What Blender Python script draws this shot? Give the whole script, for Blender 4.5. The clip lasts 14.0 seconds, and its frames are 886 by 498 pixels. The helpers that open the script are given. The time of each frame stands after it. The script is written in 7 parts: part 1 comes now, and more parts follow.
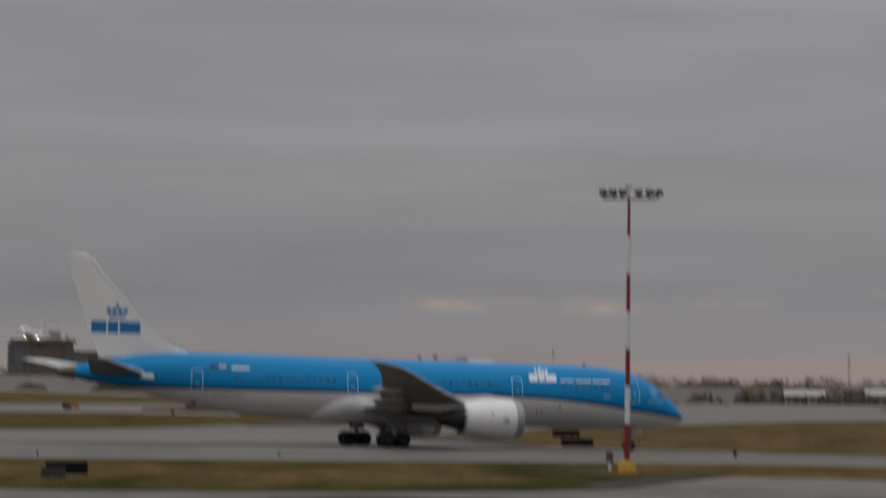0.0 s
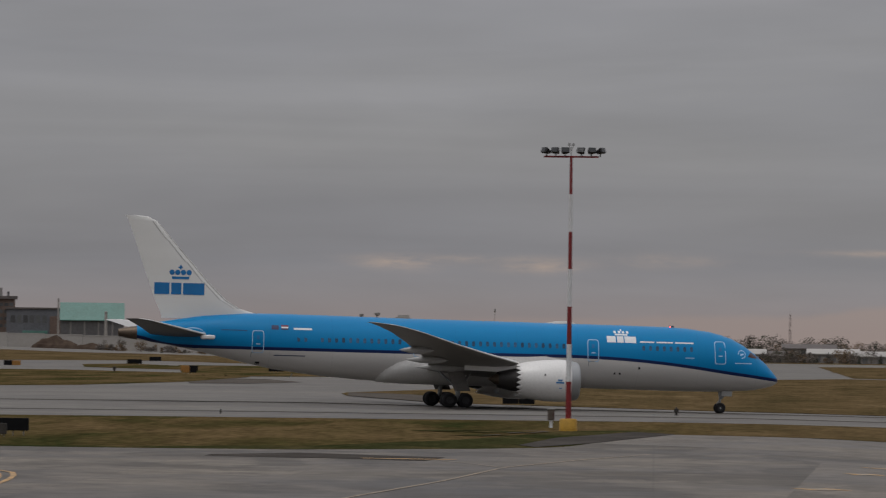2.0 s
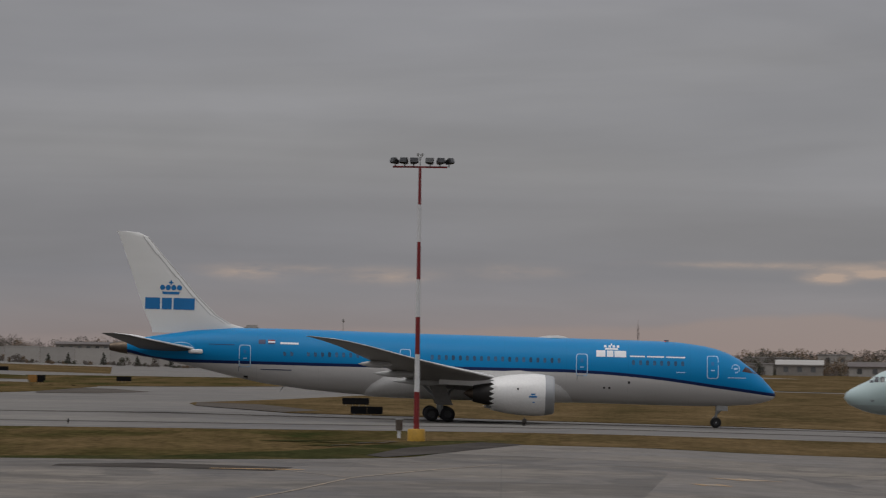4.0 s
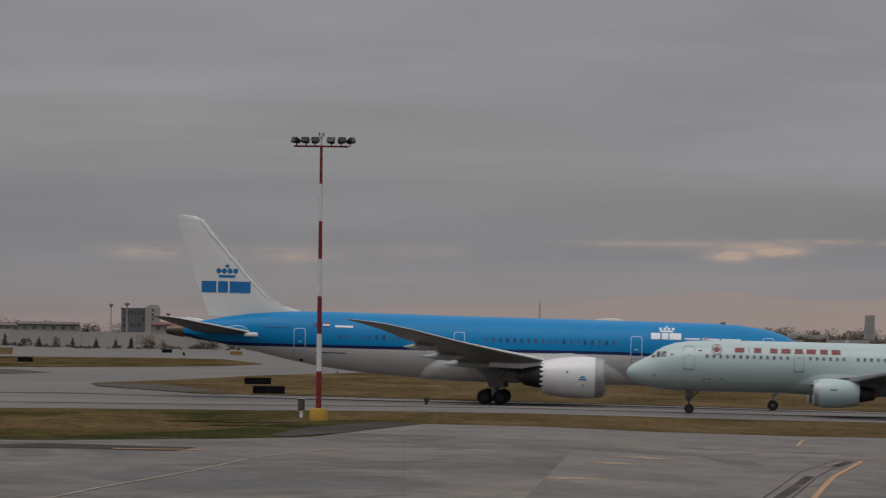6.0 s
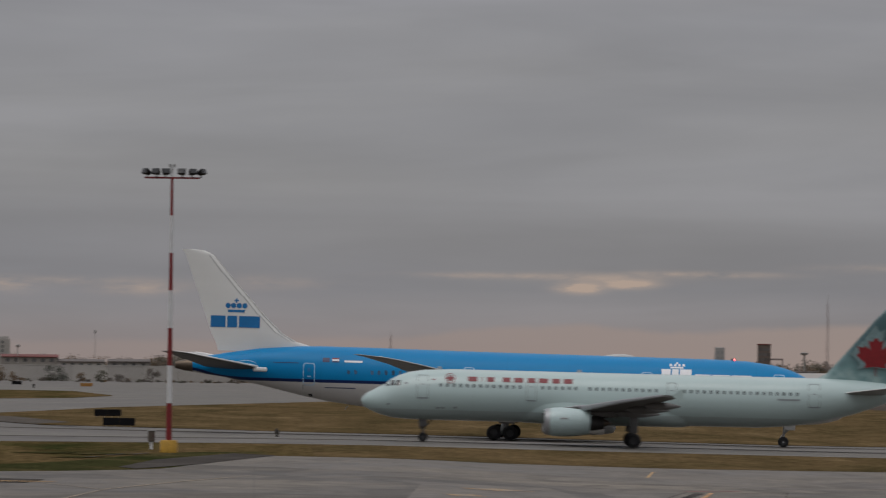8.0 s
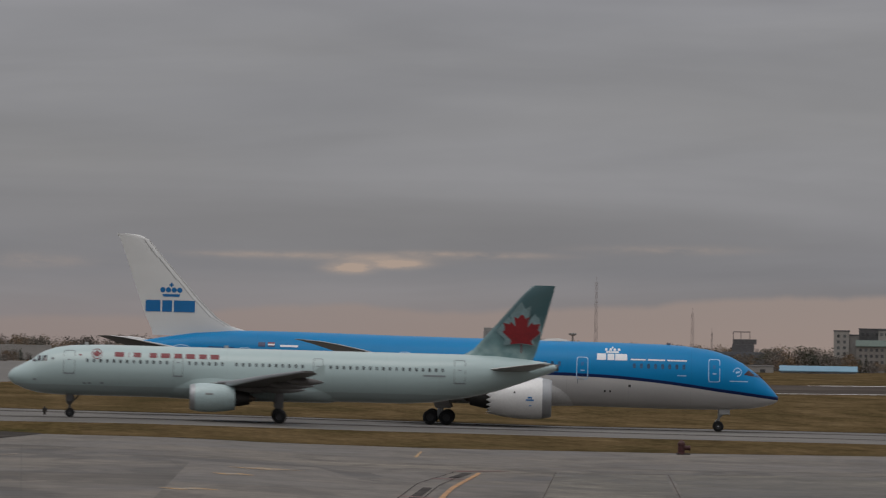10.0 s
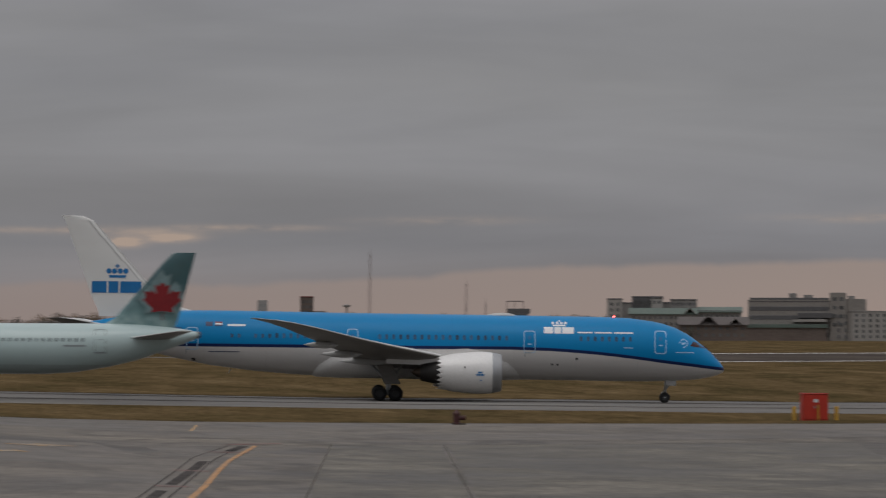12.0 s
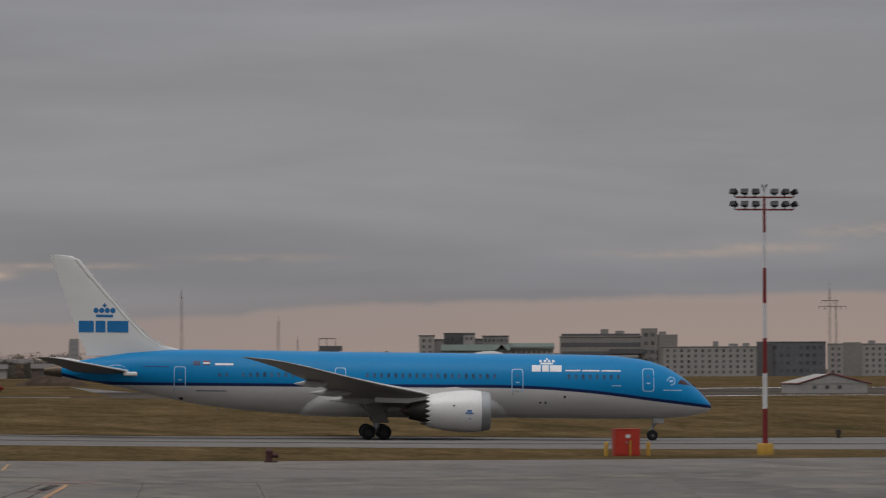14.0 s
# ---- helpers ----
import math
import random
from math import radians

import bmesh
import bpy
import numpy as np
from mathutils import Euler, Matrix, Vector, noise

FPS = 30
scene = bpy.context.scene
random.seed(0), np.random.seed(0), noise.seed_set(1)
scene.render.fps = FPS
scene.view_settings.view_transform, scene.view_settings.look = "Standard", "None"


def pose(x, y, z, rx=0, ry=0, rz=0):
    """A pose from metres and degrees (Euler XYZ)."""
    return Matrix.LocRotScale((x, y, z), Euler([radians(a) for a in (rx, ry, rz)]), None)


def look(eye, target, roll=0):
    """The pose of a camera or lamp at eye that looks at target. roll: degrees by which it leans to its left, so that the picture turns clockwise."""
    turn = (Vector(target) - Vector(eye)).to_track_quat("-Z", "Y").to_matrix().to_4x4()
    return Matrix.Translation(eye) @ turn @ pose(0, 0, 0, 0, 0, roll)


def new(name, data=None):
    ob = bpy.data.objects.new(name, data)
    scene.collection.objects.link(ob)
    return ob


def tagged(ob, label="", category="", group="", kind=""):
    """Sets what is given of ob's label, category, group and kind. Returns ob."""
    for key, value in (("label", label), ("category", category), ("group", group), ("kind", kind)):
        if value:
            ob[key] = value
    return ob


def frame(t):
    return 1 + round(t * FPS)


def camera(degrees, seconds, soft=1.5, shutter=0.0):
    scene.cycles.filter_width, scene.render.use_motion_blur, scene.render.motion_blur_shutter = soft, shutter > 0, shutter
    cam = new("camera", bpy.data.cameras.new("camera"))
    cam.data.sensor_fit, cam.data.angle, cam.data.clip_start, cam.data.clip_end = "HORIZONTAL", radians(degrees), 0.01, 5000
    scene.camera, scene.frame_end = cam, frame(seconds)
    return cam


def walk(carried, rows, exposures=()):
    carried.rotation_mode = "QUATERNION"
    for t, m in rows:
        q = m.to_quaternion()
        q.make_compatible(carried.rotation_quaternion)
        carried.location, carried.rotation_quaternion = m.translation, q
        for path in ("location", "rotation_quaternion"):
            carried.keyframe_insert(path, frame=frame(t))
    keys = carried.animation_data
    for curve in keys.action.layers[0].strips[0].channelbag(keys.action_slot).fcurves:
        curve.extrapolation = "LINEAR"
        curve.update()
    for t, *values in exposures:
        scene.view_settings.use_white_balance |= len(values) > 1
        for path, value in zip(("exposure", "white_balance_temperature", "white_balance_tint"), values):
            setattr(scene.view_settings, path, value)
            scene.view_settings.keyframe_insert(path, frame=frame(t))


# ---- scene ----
cam = camera(11.194, 14.0, soft=1.2, shutter=0.6)
EYE = (0.0, 0.0, 6.0)
# seconds, bearing to the right of +y, climb, lean, all in degrees
PAN = [
    (0, -3.437, 1.756, 0.523),
    (0.1, -3.325, 1.396, 0.480),
    (0.2, -3.254, 1.286, 0.440),
    (0.3, -3.497, 1.227, 0.410),
    (0.4, -3.637, 1.199, 0.390),
    (0.5, -3.727, 1.188, 0.457),
    (1, -3.596, 1.160, 0.826),
    (1.5, -3.198, 1.221, 0.891),
    (2, -2.697, 1.225, 0.696),
    (4.5, -0.368, 1.397, 0.731),
    (5, -0.005, 1.311, 0.553),
    (5.5, 0.263, 1.203, 0.570),
    (6, 0.471, 1.129, 0.591),
    (6.5, 0.811, 1.174, 0.581),
    (7, 1.378, 1.129, 0.467),
    (7.5, 1.899, 1.349, 0.663),
    (8, 2.357, 1.553, 0.631),
    (8.5, 3.552, 1.502, 0.668),
    (9, 4.367, 1.465, 0.585),
    (11.5, 6.784, 1.062, 1.205),
    (12, 8.158, 0.999, 0.153),
    (12.5, 8.708, 1.026, -0.262),
    (13, 9.249, 1.226, -0.190),
    (13.5, 9.867, 1.381, -0.383),
    (14, 10.543, 1.470, -0.144),
]


def sight(bearing, climb, lean):
    b, c = radians(bearing), radians(climb)
    return look(EYE, (EYE[0] + 400 * math.sin(b), EYE[1] + 400 * math.cos(b), EYE[2] + 400 * math.tan(c)), lean)


walk(cam, [(t, sight(b, c, r)) for t, b, c, r in PAN],
     exposures=[(0.0, 0.0), (9.0, 0.0), (11.0, -0.12), (12.3, -0.12), (13.4, -0.03), (14.0, 0.0)])

# ---------------------------------------------------------------- small tools


def lerp_table(table, v):
    """Straight lines between (key, value) pairs."""
    if v <= table[0][0]:
        return table[0][1]
    for (a, fa), (b, fb) in zip(table, table[1:]):
        if v <= b:
            return fa + (fb - fa) * (v - a) / (b - a)
    return table[-1][1]


def ease(a, b, v):
    t = min(1.0, max(0.0, (v - a) / (b - a)))
    return t * t * (3 - 2 * t)


def part(name, bm, material, parent, label=""):
    me = bpy.data.meshes.new(name)
    bm.to_mesh(me)
    bm.free()
    return mesh_part(name, me, material, parent, label)


def mesh_part(name, me, material, parent, label=""):
    if not me.materials:
        for m in material if isinstance(material, (list, tuple)) else [material]:
            me.materials.append(m)
    ob = new(name, me)
    if parent is not None:
        ob.parent = parent
    if label:
        ob["label"] = label
    return ob


def shade(bm, angle=35):
    bm.normal_update()
    for f in bm.faces:
        f.smooth = True
    for e in bm.edges:
        if len(e.link_faces) == 2 and e.calc_face_angle(0.0) > radians(angle):
            e.smooth = False
    return bm


def box(bm, x0, x1, y0, y1, z0, z1, bevel=0.0):
    vs = [bm.verts.new((x, y, z)) for z in (z0, z1) for y in (y0, y1) for x in (x0, x1)]
    fs = [bm.faces.new([vs[i] for i in q]) for q in
          ((0, 2, 3, 1), (4, 5, 7, 6), (0, 1, 5, 4), (2, 6, 7, 3), (0, 4, 6, 2), (1, 3, 7, 5))]
    if bevel:
        es = list({e for f in fs for e in f.edges})
        bmesh.ops.bevel(bm, geom=es, offset=bevel, segments=1, affect="EDGES", profile=0.5)
    return bm


def tube(bm, p, q, r0, r1=None, n=10, caps=True):
    """A round bar from p to q."""
    p, q = Vector(p), Vector(q)
    r1 = r0 if r1 is None else r1
    d = (q - p).normalized()
    u = d.orthogonal().normalized()
    w = d.cross(u)
    rings = []
    for c, r in ((p, r0), (q, r1)):
        rings.append([bm.verts.new(c + r * (math.cos(a) * u + math.sin(a) * w)) for a in (2 * math.pi * i / n for i in range(n))])
    for i in range(n):
        bm.faces.new((rings[0][i], rings[0][(i + 1) % n], rings[1][(i + 1) % n], rings[1][i]))
    if caps:
        bm.faces.new(rings[0][::-1])
        bm.faces.new(rings[1])
    return bm


def lathe(bm, profile, axis="x", at=(0, 0, 0), n=24, close=False):
    """Turn (along, radius) pairs about an axis through at."""
    rings = []
    for a, r in profile:
        ring = []
        for i in range(n):
            c, s = math.cos(2 * math.pi * i / n), math.sin(2 * math.pi * i / n)
            v = (a, r * c, r * s) if axis == "x" else ((r * c, a, r * s) if axis == "y" else (r * c, r * s, a))
            ring.append(bm.verts.new(Vector(at) + Vector(v)))
        rings.append(ring)
    for r0, r1 in zip(rings, rings[1:]):
        for i in range(n):
            bm.faces.new((r0[i], r0[(i + 1) % n], r1[(i + 1) % n], r1[i]))
    if close:
        bm.faces.new(rings[0][::-1])
        bm.faces.new(rings[-1])
    bmesh.ops.recalc_face_normals(bm, faces=bm.faces)
    return bm


def bearing(deg, dist):
    return dist * math.sin(radians(deg)), dist * math.cos(radians(deg))


# ---------------------------------------------------------------- sky and sun
SUN_BEARING, SUN_CLIMB = 215.0, 66.0


def make_world():
    world = bpy.data.worlds.new("evening_overcast")
    scene.world = world
    world.use_nodes = True
    nt = world.node_tree
    nt.nodes.clear()
    N, L = nt.nodes.new, nt.links.new

    def math_node(op, a, b=None, c=None):
        n = N("ShaderNodeMath")
        n.operation = op
        for i, v in enumerate((a, b, c)):
            if v is None:
                continue
            if isinstance(v, (int, float)):
                n.inputs[i].default_value = v
            else:
                L(v, n.inputs[i])
        return n.outputs[0]

    def mix(fac, a, b, blend="MIX"):
        n = N("ShaderNodeMix")
        n.data_type, n.blend_type = "RGBA", blend
        for sock, v in ((n.inputs[0], fac), (n.inputs[6], a), (n.inputs[7], b)):
            if isinstance(v, (int, float)):
                sock.default_value = v
            elif isinstance(v, tuple):
                sock.default_value = (*v, 1)
            else:
                L(v, sock)
        return n.outputs[2]

    geo = N("ShaderNodeTexCoord")
    xyz = N("ShaderNodeSeparateXYZ")
    L(geo.outputs["Generated"], xyz.inputs[0])
    x, y, z = xyz.outputs
    climb = math_node("MULTIPLY", math_node("ARCSINE", z), 57.2958)
    way = math_node("MULTIPLY", math_node("ARCTAN2", x, y), 57.2958)

    def wave(sx, sy, detail, rough, seed, distort=0.0):
        co = N("ShaderNodeCombineXYZ")
        L(math_node("MULTIPLY", way, sx), co.inputs[0])
        L(math_node("MULTIPLY", climb, sy), co.inputs[1])
        co.inputs[2].default_value = seed
        n = N("ShaderNodeTexNoise")
        n.inputs["Scale"].default_value = 1.0
        n.inputs["Detail"].default_value = detail
        n.inputs["Roughness"].default_value = rough
        n.inputs["Distortion"].default_value = distort
        L(co.outputs[0], n.inputs["Vector"])
        return n.outputs[0]

    # vertical course of the overcast
    ramp = N("ShaderNodeValToRGB")
    cr = ramp.color_ramp
    L(math_node("MULTIPLY", climb, 1 / 90.0), ramp.inputs[0])
    stops = [(0.0, (0.262, 0.215, 0.20)), (0.0070, (0.232, 0.220, 0.222)), (0.0115, (0.214, 0.214, 0.226)), (0.018, (0.232, 0.231, 0.240)),
             (0.030, (0.258, 0.257, 0.263)), (0.05, (0.266, 0.265, 0.275)), (0.16, (0.36, 0.36, 0.37)), (0.45, (0.70, 0.70, 0.71)), (1.0, (1.05, 1.05, 1.05))]
    while len(cr.elements) < len(stops):
        cr.elements.new(0.5)
    for e, (p, c) in zip(cr.elements, stops):
        e.position, e.color = p, (*c, 1)
    base = ramp.outputs[0]
    # long grey streaks, two sizes
    s0 = math_node("MULTIPLY_ADD", wave(0.08, 0.75, 4, 0.52, 14.0, 0.6), 0.56, 0.715)
    s1 = math_node("MULTIPLY_ADD", wave(0.16, 1.0, 4, 0.5, 3.0, 0.5), 0.32, 0.835)
    s2 = math_node("MULTIPLY_ADD", wave(0.7, 2.2, 4, 0.55, 9.0, 0.5), 0.07, 0.962)
    grey = mix(1.0, base, math_node("MULTIPLY", s0, math_node("MULTIPLY", s1, s2)), "MULTIPLY")
    tint = mix(wave(0.12, 0.7, 3, 0.5, 31.0), (1.012, 0.985, 0.972), (0.985, 0.981, 1.035))
    grey = mix(1.0, grey, tint, "MULTIPLY")
    # clear pink strip under the cloud base, with an uneven edge
    base_line = N("ShaderNodeFloatCurve")
    rim = [(-12, .10), (-6.5, .19), (-3.5, .31), (-1.5, .36), (0.6, .40), (2.0, .43), (2.7, .55), (3.7, .61), (5.6, .545), (6.2, .58), (7.85, .63), (8.25, .71), (9.7, .78), (11.1, .82), (13.8, .89), (20, .93)]
    knots = base_line.mapping.curves[0].points
    while len(knots) < len(rim):
        knots.new(0.5, 0.5)
    for p, (b, c) in zip(knots, rim):
        p.location, p.handle_type = ((b + 12) / 32, c), "AUTO_CLAMPED"
    base_line.mapping.update()
    L(math_node("MULTIPLY_ADD", way, 1 / 32, 12 / 32), base_line.inputs["Value"])
    edge = math_node("ADD", base_line.outputs[0], math_node("MULTIPLY_ADD", wave(1.1, 0.6, 5, 0.6, 21.0), 0.16, -0.08))
    below = N("ShaderNodeMapRange")
    below.interpolation_type = "SMOOTHSTEP"
    L(math_node("SUBTRACT", edge, climb), below.inputs[0])
    below.inputs[1].default_value, below.inputs[2].default_value = -0.05, 0.07
    gate = N("ShaderNodeMapRange")
    L(climb, gate.inputs[0])
    gate.inputs[1].default_value, gate.inputs[2].default_value = 0.0, 0.75
    # paler and warmer towards the right, where the sky is clearer
    clear = N("ShaderNodeMapRange")
    L(way, clear.inputs[0])
    clear.inputs[1].default_value, clear.inputs[2].default_value = -6.0, 13.0
    low = mix(clear.outputs[0], (0.268, 0.222, 0.214), (0.350, 0.268, 0.232))
    high = mix(clear.outputs[0], (0.272, 0.226, 0.218), (0.330, 0.260, 0.232))
    pink = mix(gate.outputs[0], low, high)
    veil = math_node("MULTIPLY", below.outputs[0], math_node("MULTIPLY_ADD", clear.outputs[0], 0.22, 0.68))
    sky = mix(veil, grey, pink)
    # lit gaps in the cloud
    for b, c, wb, wc, k in ((4.10, 1.075, 0.22, 0.055, 3.0), (4.68, 1.135, 0.28, 0.055, 2.2), (4.35, 1.20, 0.70, 0.055, 0.65), (3.2, 1.22, 1.0, 0.040, 0.65), (5.5, 1.26, 1.0, 0.04, 0.7), (-1.45, 1.025, 0.50, 0.085, 0.65),
                            (-3.25, 1.05, 0.48, 0.085, 0.75), (-2.4, 1.10, 0.9, 0.05, 0.4), (0.1, 1.1, 0.7, 0.08, 0.3), (13.5, 1.40, 0.9, 0.05, 0.6), (14.6, 1.48, 0.7, 0.06, 0.8), (15.95, 1.68, 0.6, 0.08, 1.0), (8.2, 1.36, 0.9, 0.05, 0.4)):
        wob = wave(1.3, 5.0, 4, 0.65, b * 3.1)
        dx = math_node("DIVIDE", math_node("SUBTRACT", way, b), wb)
        dy = math_node("DIVIDE", math_node("SUBTRACT", climb, c), wc)
        r2 = math_node("ADD", math_node("MULTIPLY", dx, dx), math_node("MULTIPLY", dy, dy))
        g = math_node("EXPONENT", math_node("MULTIPLY", r2, -0.9))
        g = math_node("MULTIPLY", g, math_node("MULTIPLY_ADD", wob, 3.2, -1.05))
        n = N("ShaderNodeClamp")
        L(math_node("MULTIPLY", g, k), n.inputs[0])
        sky = mix(n.outputs[0], sky, (0.42, 0.325, 0.27))
    nish = N("ShaderNodeTexSky")
    nish.sky_type = "NISHITA"
    nish.sun_disc = False
    nish.sun_elevation, nish.sun_rotation = radians(SUN_CLIMB), radians(SUN_BEARING)
    thin = mix(1.0, nish.outputs[0], (0.08, 0.08, 0.08), "MULTIPLY")
    full = mix(0.06, sky, thin)
    bg = N("ShaderNodeBackground")
    L(full, bg.inputs[0])
    bg.inputs[1].default_value = 1.0
    out = N("ShaderNodeOutputWorld")
    L(bg.outputs[0], out.inputs[0])


make_world()
sun = new("sun", bpy.data.lights.new("sun", "SUN"))
sun.data.energy, sun.data.angle, sun.data.color = 0.7, radians(40), (1.0, 0.965, 0.92)
sx, sy = bearing(SUN_BEARING, math.cos(radians(SUN_CLIMB)))
sun.matrix_world = look((sx * 50, sy * 50, 50 * math.sin(radians(SUN_CLIMB))), (0, 0, 0))


# ---------------------------------------------------------------- materials
def material(name, color, rough=0.6, metal=0.0, coat=0.0, vary=0.12, scale=1.0, stretch=(1, 1, 1), bump=0.0, fine=None, dark=None, glow=None, random=0.0, spec=0.5):
    """Plain paint or stuff with stains at two sizes. fine: the size ratio of the grain; dark: a colour for larger patches."""
    m = bpy.data.materials.new(name)
    m.use_nodes = True
    nt = m.node_tree
    N, L = nt.nodes.new, nt.links.new
    b = nt.nodes["Principled BSDF"]
    b.inputs["Roughness"].default_value, b.inputs["Metallic"].default_value = rough, metal
    b.inputs["Coat Weight"].default_value, b.inputs["Coat Roughness"].default_value = coat, 0.08
    b.inputs["Specular IOR Level"].default_value = spec
    co = N("ShaderNodeTexCoord")
    mp = N("ShaderNodeMapping")
    mp.inputs["Scale"].default_value = stretch
    L(co.outputs["Object"], mp.inputs[0])
    big = N("ShaderNodeTexNoise")
    big.inputs["Scale"].default_value, big.inputs["Detail"].default_value, big.inputs["Roughness"].default_value = scale, 6, 0.62
    small = N("ShaderNodeTexNoise")
    small.inputs["Scale"].default_value, small.inputs["Detail"].default_value = scale * (fine or 9.0), 4
    for n in (big, small):
        L(mp.outputs[0], n.inputs["Vector"])
    mx = N("ShaderNodeMix")
    mx.data_type = "RGBA"
    d = dark or tuple(c * 0.72 for c in color)
    mx.inputs[6].default_value, mx.inputs[7].default_value = (*d, 1), (*color, 1)
    rg = N("ShaderNodeMapRange")
    rg.inputs[1].default_value, rg.inputs[2].default_value = 0.34, 0.62
    L(big.outputs[0], rg.inputs[0])
    if not dark:
        rg.inputs[3].default_value = 1.0 - min(1.0, vary * 4)
    L(rg.outputs[0], mx.inputs[0])
    mul = N("ShaderNodeMix")
    mul.data_type, mul.blend_type = "RGBA", "MULTIPLY"
    mul.inputs[0].default_value = 1.0
    L(mx.outputs[2], mul.inputs[6])
    sm = N("ShaderNodeMapRange")
    sm.inputs[3].default_value, sm.inputs[4].default_value = 1 - vary * 1.5, 1 + vary * 1.5
    sm.inputs[1].default_value, sm.inputs[2].default_value = 0.25, 0.75
    L(small.outputs[0], sm.inputs[0])
    last = sm.outputs[0]
    if random:
        oi = N("ShaderNodeObjectInfo")
        rr = N("ShaderNodeMapRange")
        rr.inputs[3].default_value, rr.inputs[4].default_value = 1 - random, 1 + random
        L(oi.outputs["Random"], rr.inputs[0])
        mm = N("ShaderNodeMath")
        mm.operation = "MULTIPLY"
        L(last, mm.inputs[0])
        L(rr.outputs[0], mm.inputs[1])
        last = mm.outputs[0]
    L(last, mul.inputs[7])
    L(mul.outputs[2], b.inputs["Base Color"])
    if bump:
        bp = N("ShaderNodeBump")
        bp.inputs["Strength"].default_value, bp.inputs["Distance"].default_value = bump, 0.05
        L(small.outputs[0], bp.inputs["Height"])
        L(bp.outputs[0], b.inputs["Normal"])
    if glow:
        b.inputs["Emission Color"].default_value, b.inputs["Emission Strength"].default_value = (*glow[0], 1), glow[1]
    return m


def livery(name, bands, curve, rough=0.28, coat=0.5, dirt=0.08, span=70.0, seam=None, spec=0.4):
    """Aircraft skin: bands = [(offset above the curve, colour), ...] from below upwards; curve = (x, height) pairs along the body."""
    m = bpy.data.materials.new(name)
    m.use_nodes = True
    nt = m.node_tree
    N, L = nt.nodes.new, nt.links.new
    b = nt.nodes["Principled BSDF"]
    b.inputs["Roughness"].default_value = rough
    b.inputs["Coat Weight"].default_value, b.inputs["Coat Roughness"].default_value = coat, 0.12
    b.inputs["Specular IOR Level"].default_value = spec
    co = N("ShaderNodeTexCoord")
    sep = N("ShaderNodeSeparateXYZ")
    L(co.outputs["Object"], sep.inputs[0])

    def math_node(op, a, c=None):
        n = N("ShaderNodeMath")
        n.operation = op
        for i, v in enumerate((a, c)):
            if v is None:
                continue
            if isinstance(v, (int, float)):
                n.inputs[i].default_value = v
            else:
                L(v, n.inputs[i])
        return n.outputs[0]

    fc = N("ShaderNodeFloatCurve")
    u = math_node("DIVIDE", math_node("ADD", sep.outputs[0], span / 2), span)
    L(u, fc.inputs["Value"])
    pts = fc.mapping.curves[0].points
    xs = [((x + span / 2) / span, h / 10.0) for x, h in curve]
    while len(pts) < len(xs):
        pts.new(0.5, 0.5)
    for p, (a, h) in zip(pts, xs):
        p.location = (a, h)
        p.handle_type = "AUTO_CLAMPED"
    fc.mapping.update()
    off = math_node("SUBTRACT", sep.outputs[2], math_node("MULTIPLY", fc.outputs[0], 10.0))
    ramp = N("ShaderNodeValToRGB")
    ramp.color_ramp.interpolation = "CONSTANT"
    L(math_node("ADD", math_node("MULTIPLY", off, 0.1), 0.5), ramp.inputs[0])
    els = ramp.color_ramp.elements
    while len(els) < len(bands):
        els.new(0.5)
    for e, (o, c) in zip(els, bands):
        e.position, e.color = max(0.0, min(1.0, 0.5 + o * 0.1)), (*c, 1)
    n1 = N("ShaderNodeTexNoise")
    n1.inputs["Scale"].default_value, n1.inputs["Detail"].default_value = 0.35, 6
    mp = N("ShaderNodeMapping")
    mp.inputs["Scale"].default_value = (0.25, 1, 1.6)
    L(co.outputs["Object"], mp.inputs[0])
    L(mp.outputs[0], n1.inputs["Vector"])
    n2 = N("ShaderNodeTexNoise")
    n2.inputs["Scale"].default_value, n2.inputs["Detail"].default_value = 7.0, 3
    L(co.outputs["Object"], n2.inputs["Vector"])
    k = math_node("ADD", math_node("MULTIPLY", n1.outputs[0], dirt * 2.4), math_node("MULTIPLY", n2.outputs[0], dirt * 0.7))
    k = math_node("SUBTRACT", 1.0 + dirt * 1.0, k)
    if seam:
        # skin joints at regular frames
        fr = math_node("FRACT", math_node("DIVIDE", sep.outputs[0], seam))
        gap = math_node("LESS_THAN", fr, 0.035 / seam)
        k = math_node("SUBTRACT", k, math_node("MULTIPLY", gap, 0.10))
    mx = N("ShaderNodeMix")
    mx.data_type, mx.blend_type = "RGBA", "MULTIPLY"
    mx.inputs[0].default_value = 1.0
    L(ramp.outputs[0], mx.inputs[6])
    L(k, mx.inputs[7])
    L(mx.outputs[2], b.inputs["Base Color"])
    r2 = N("ShaderNodeMapRange")
    r2.inputs[3].default_value, r2.inputs[4].default_value = rough * 0.8, rough * 1.5
    L(n1.outputs[0], r2.inputs[0])
    L(r2.outputs[0], b.inputs["Roughness"])
    return m


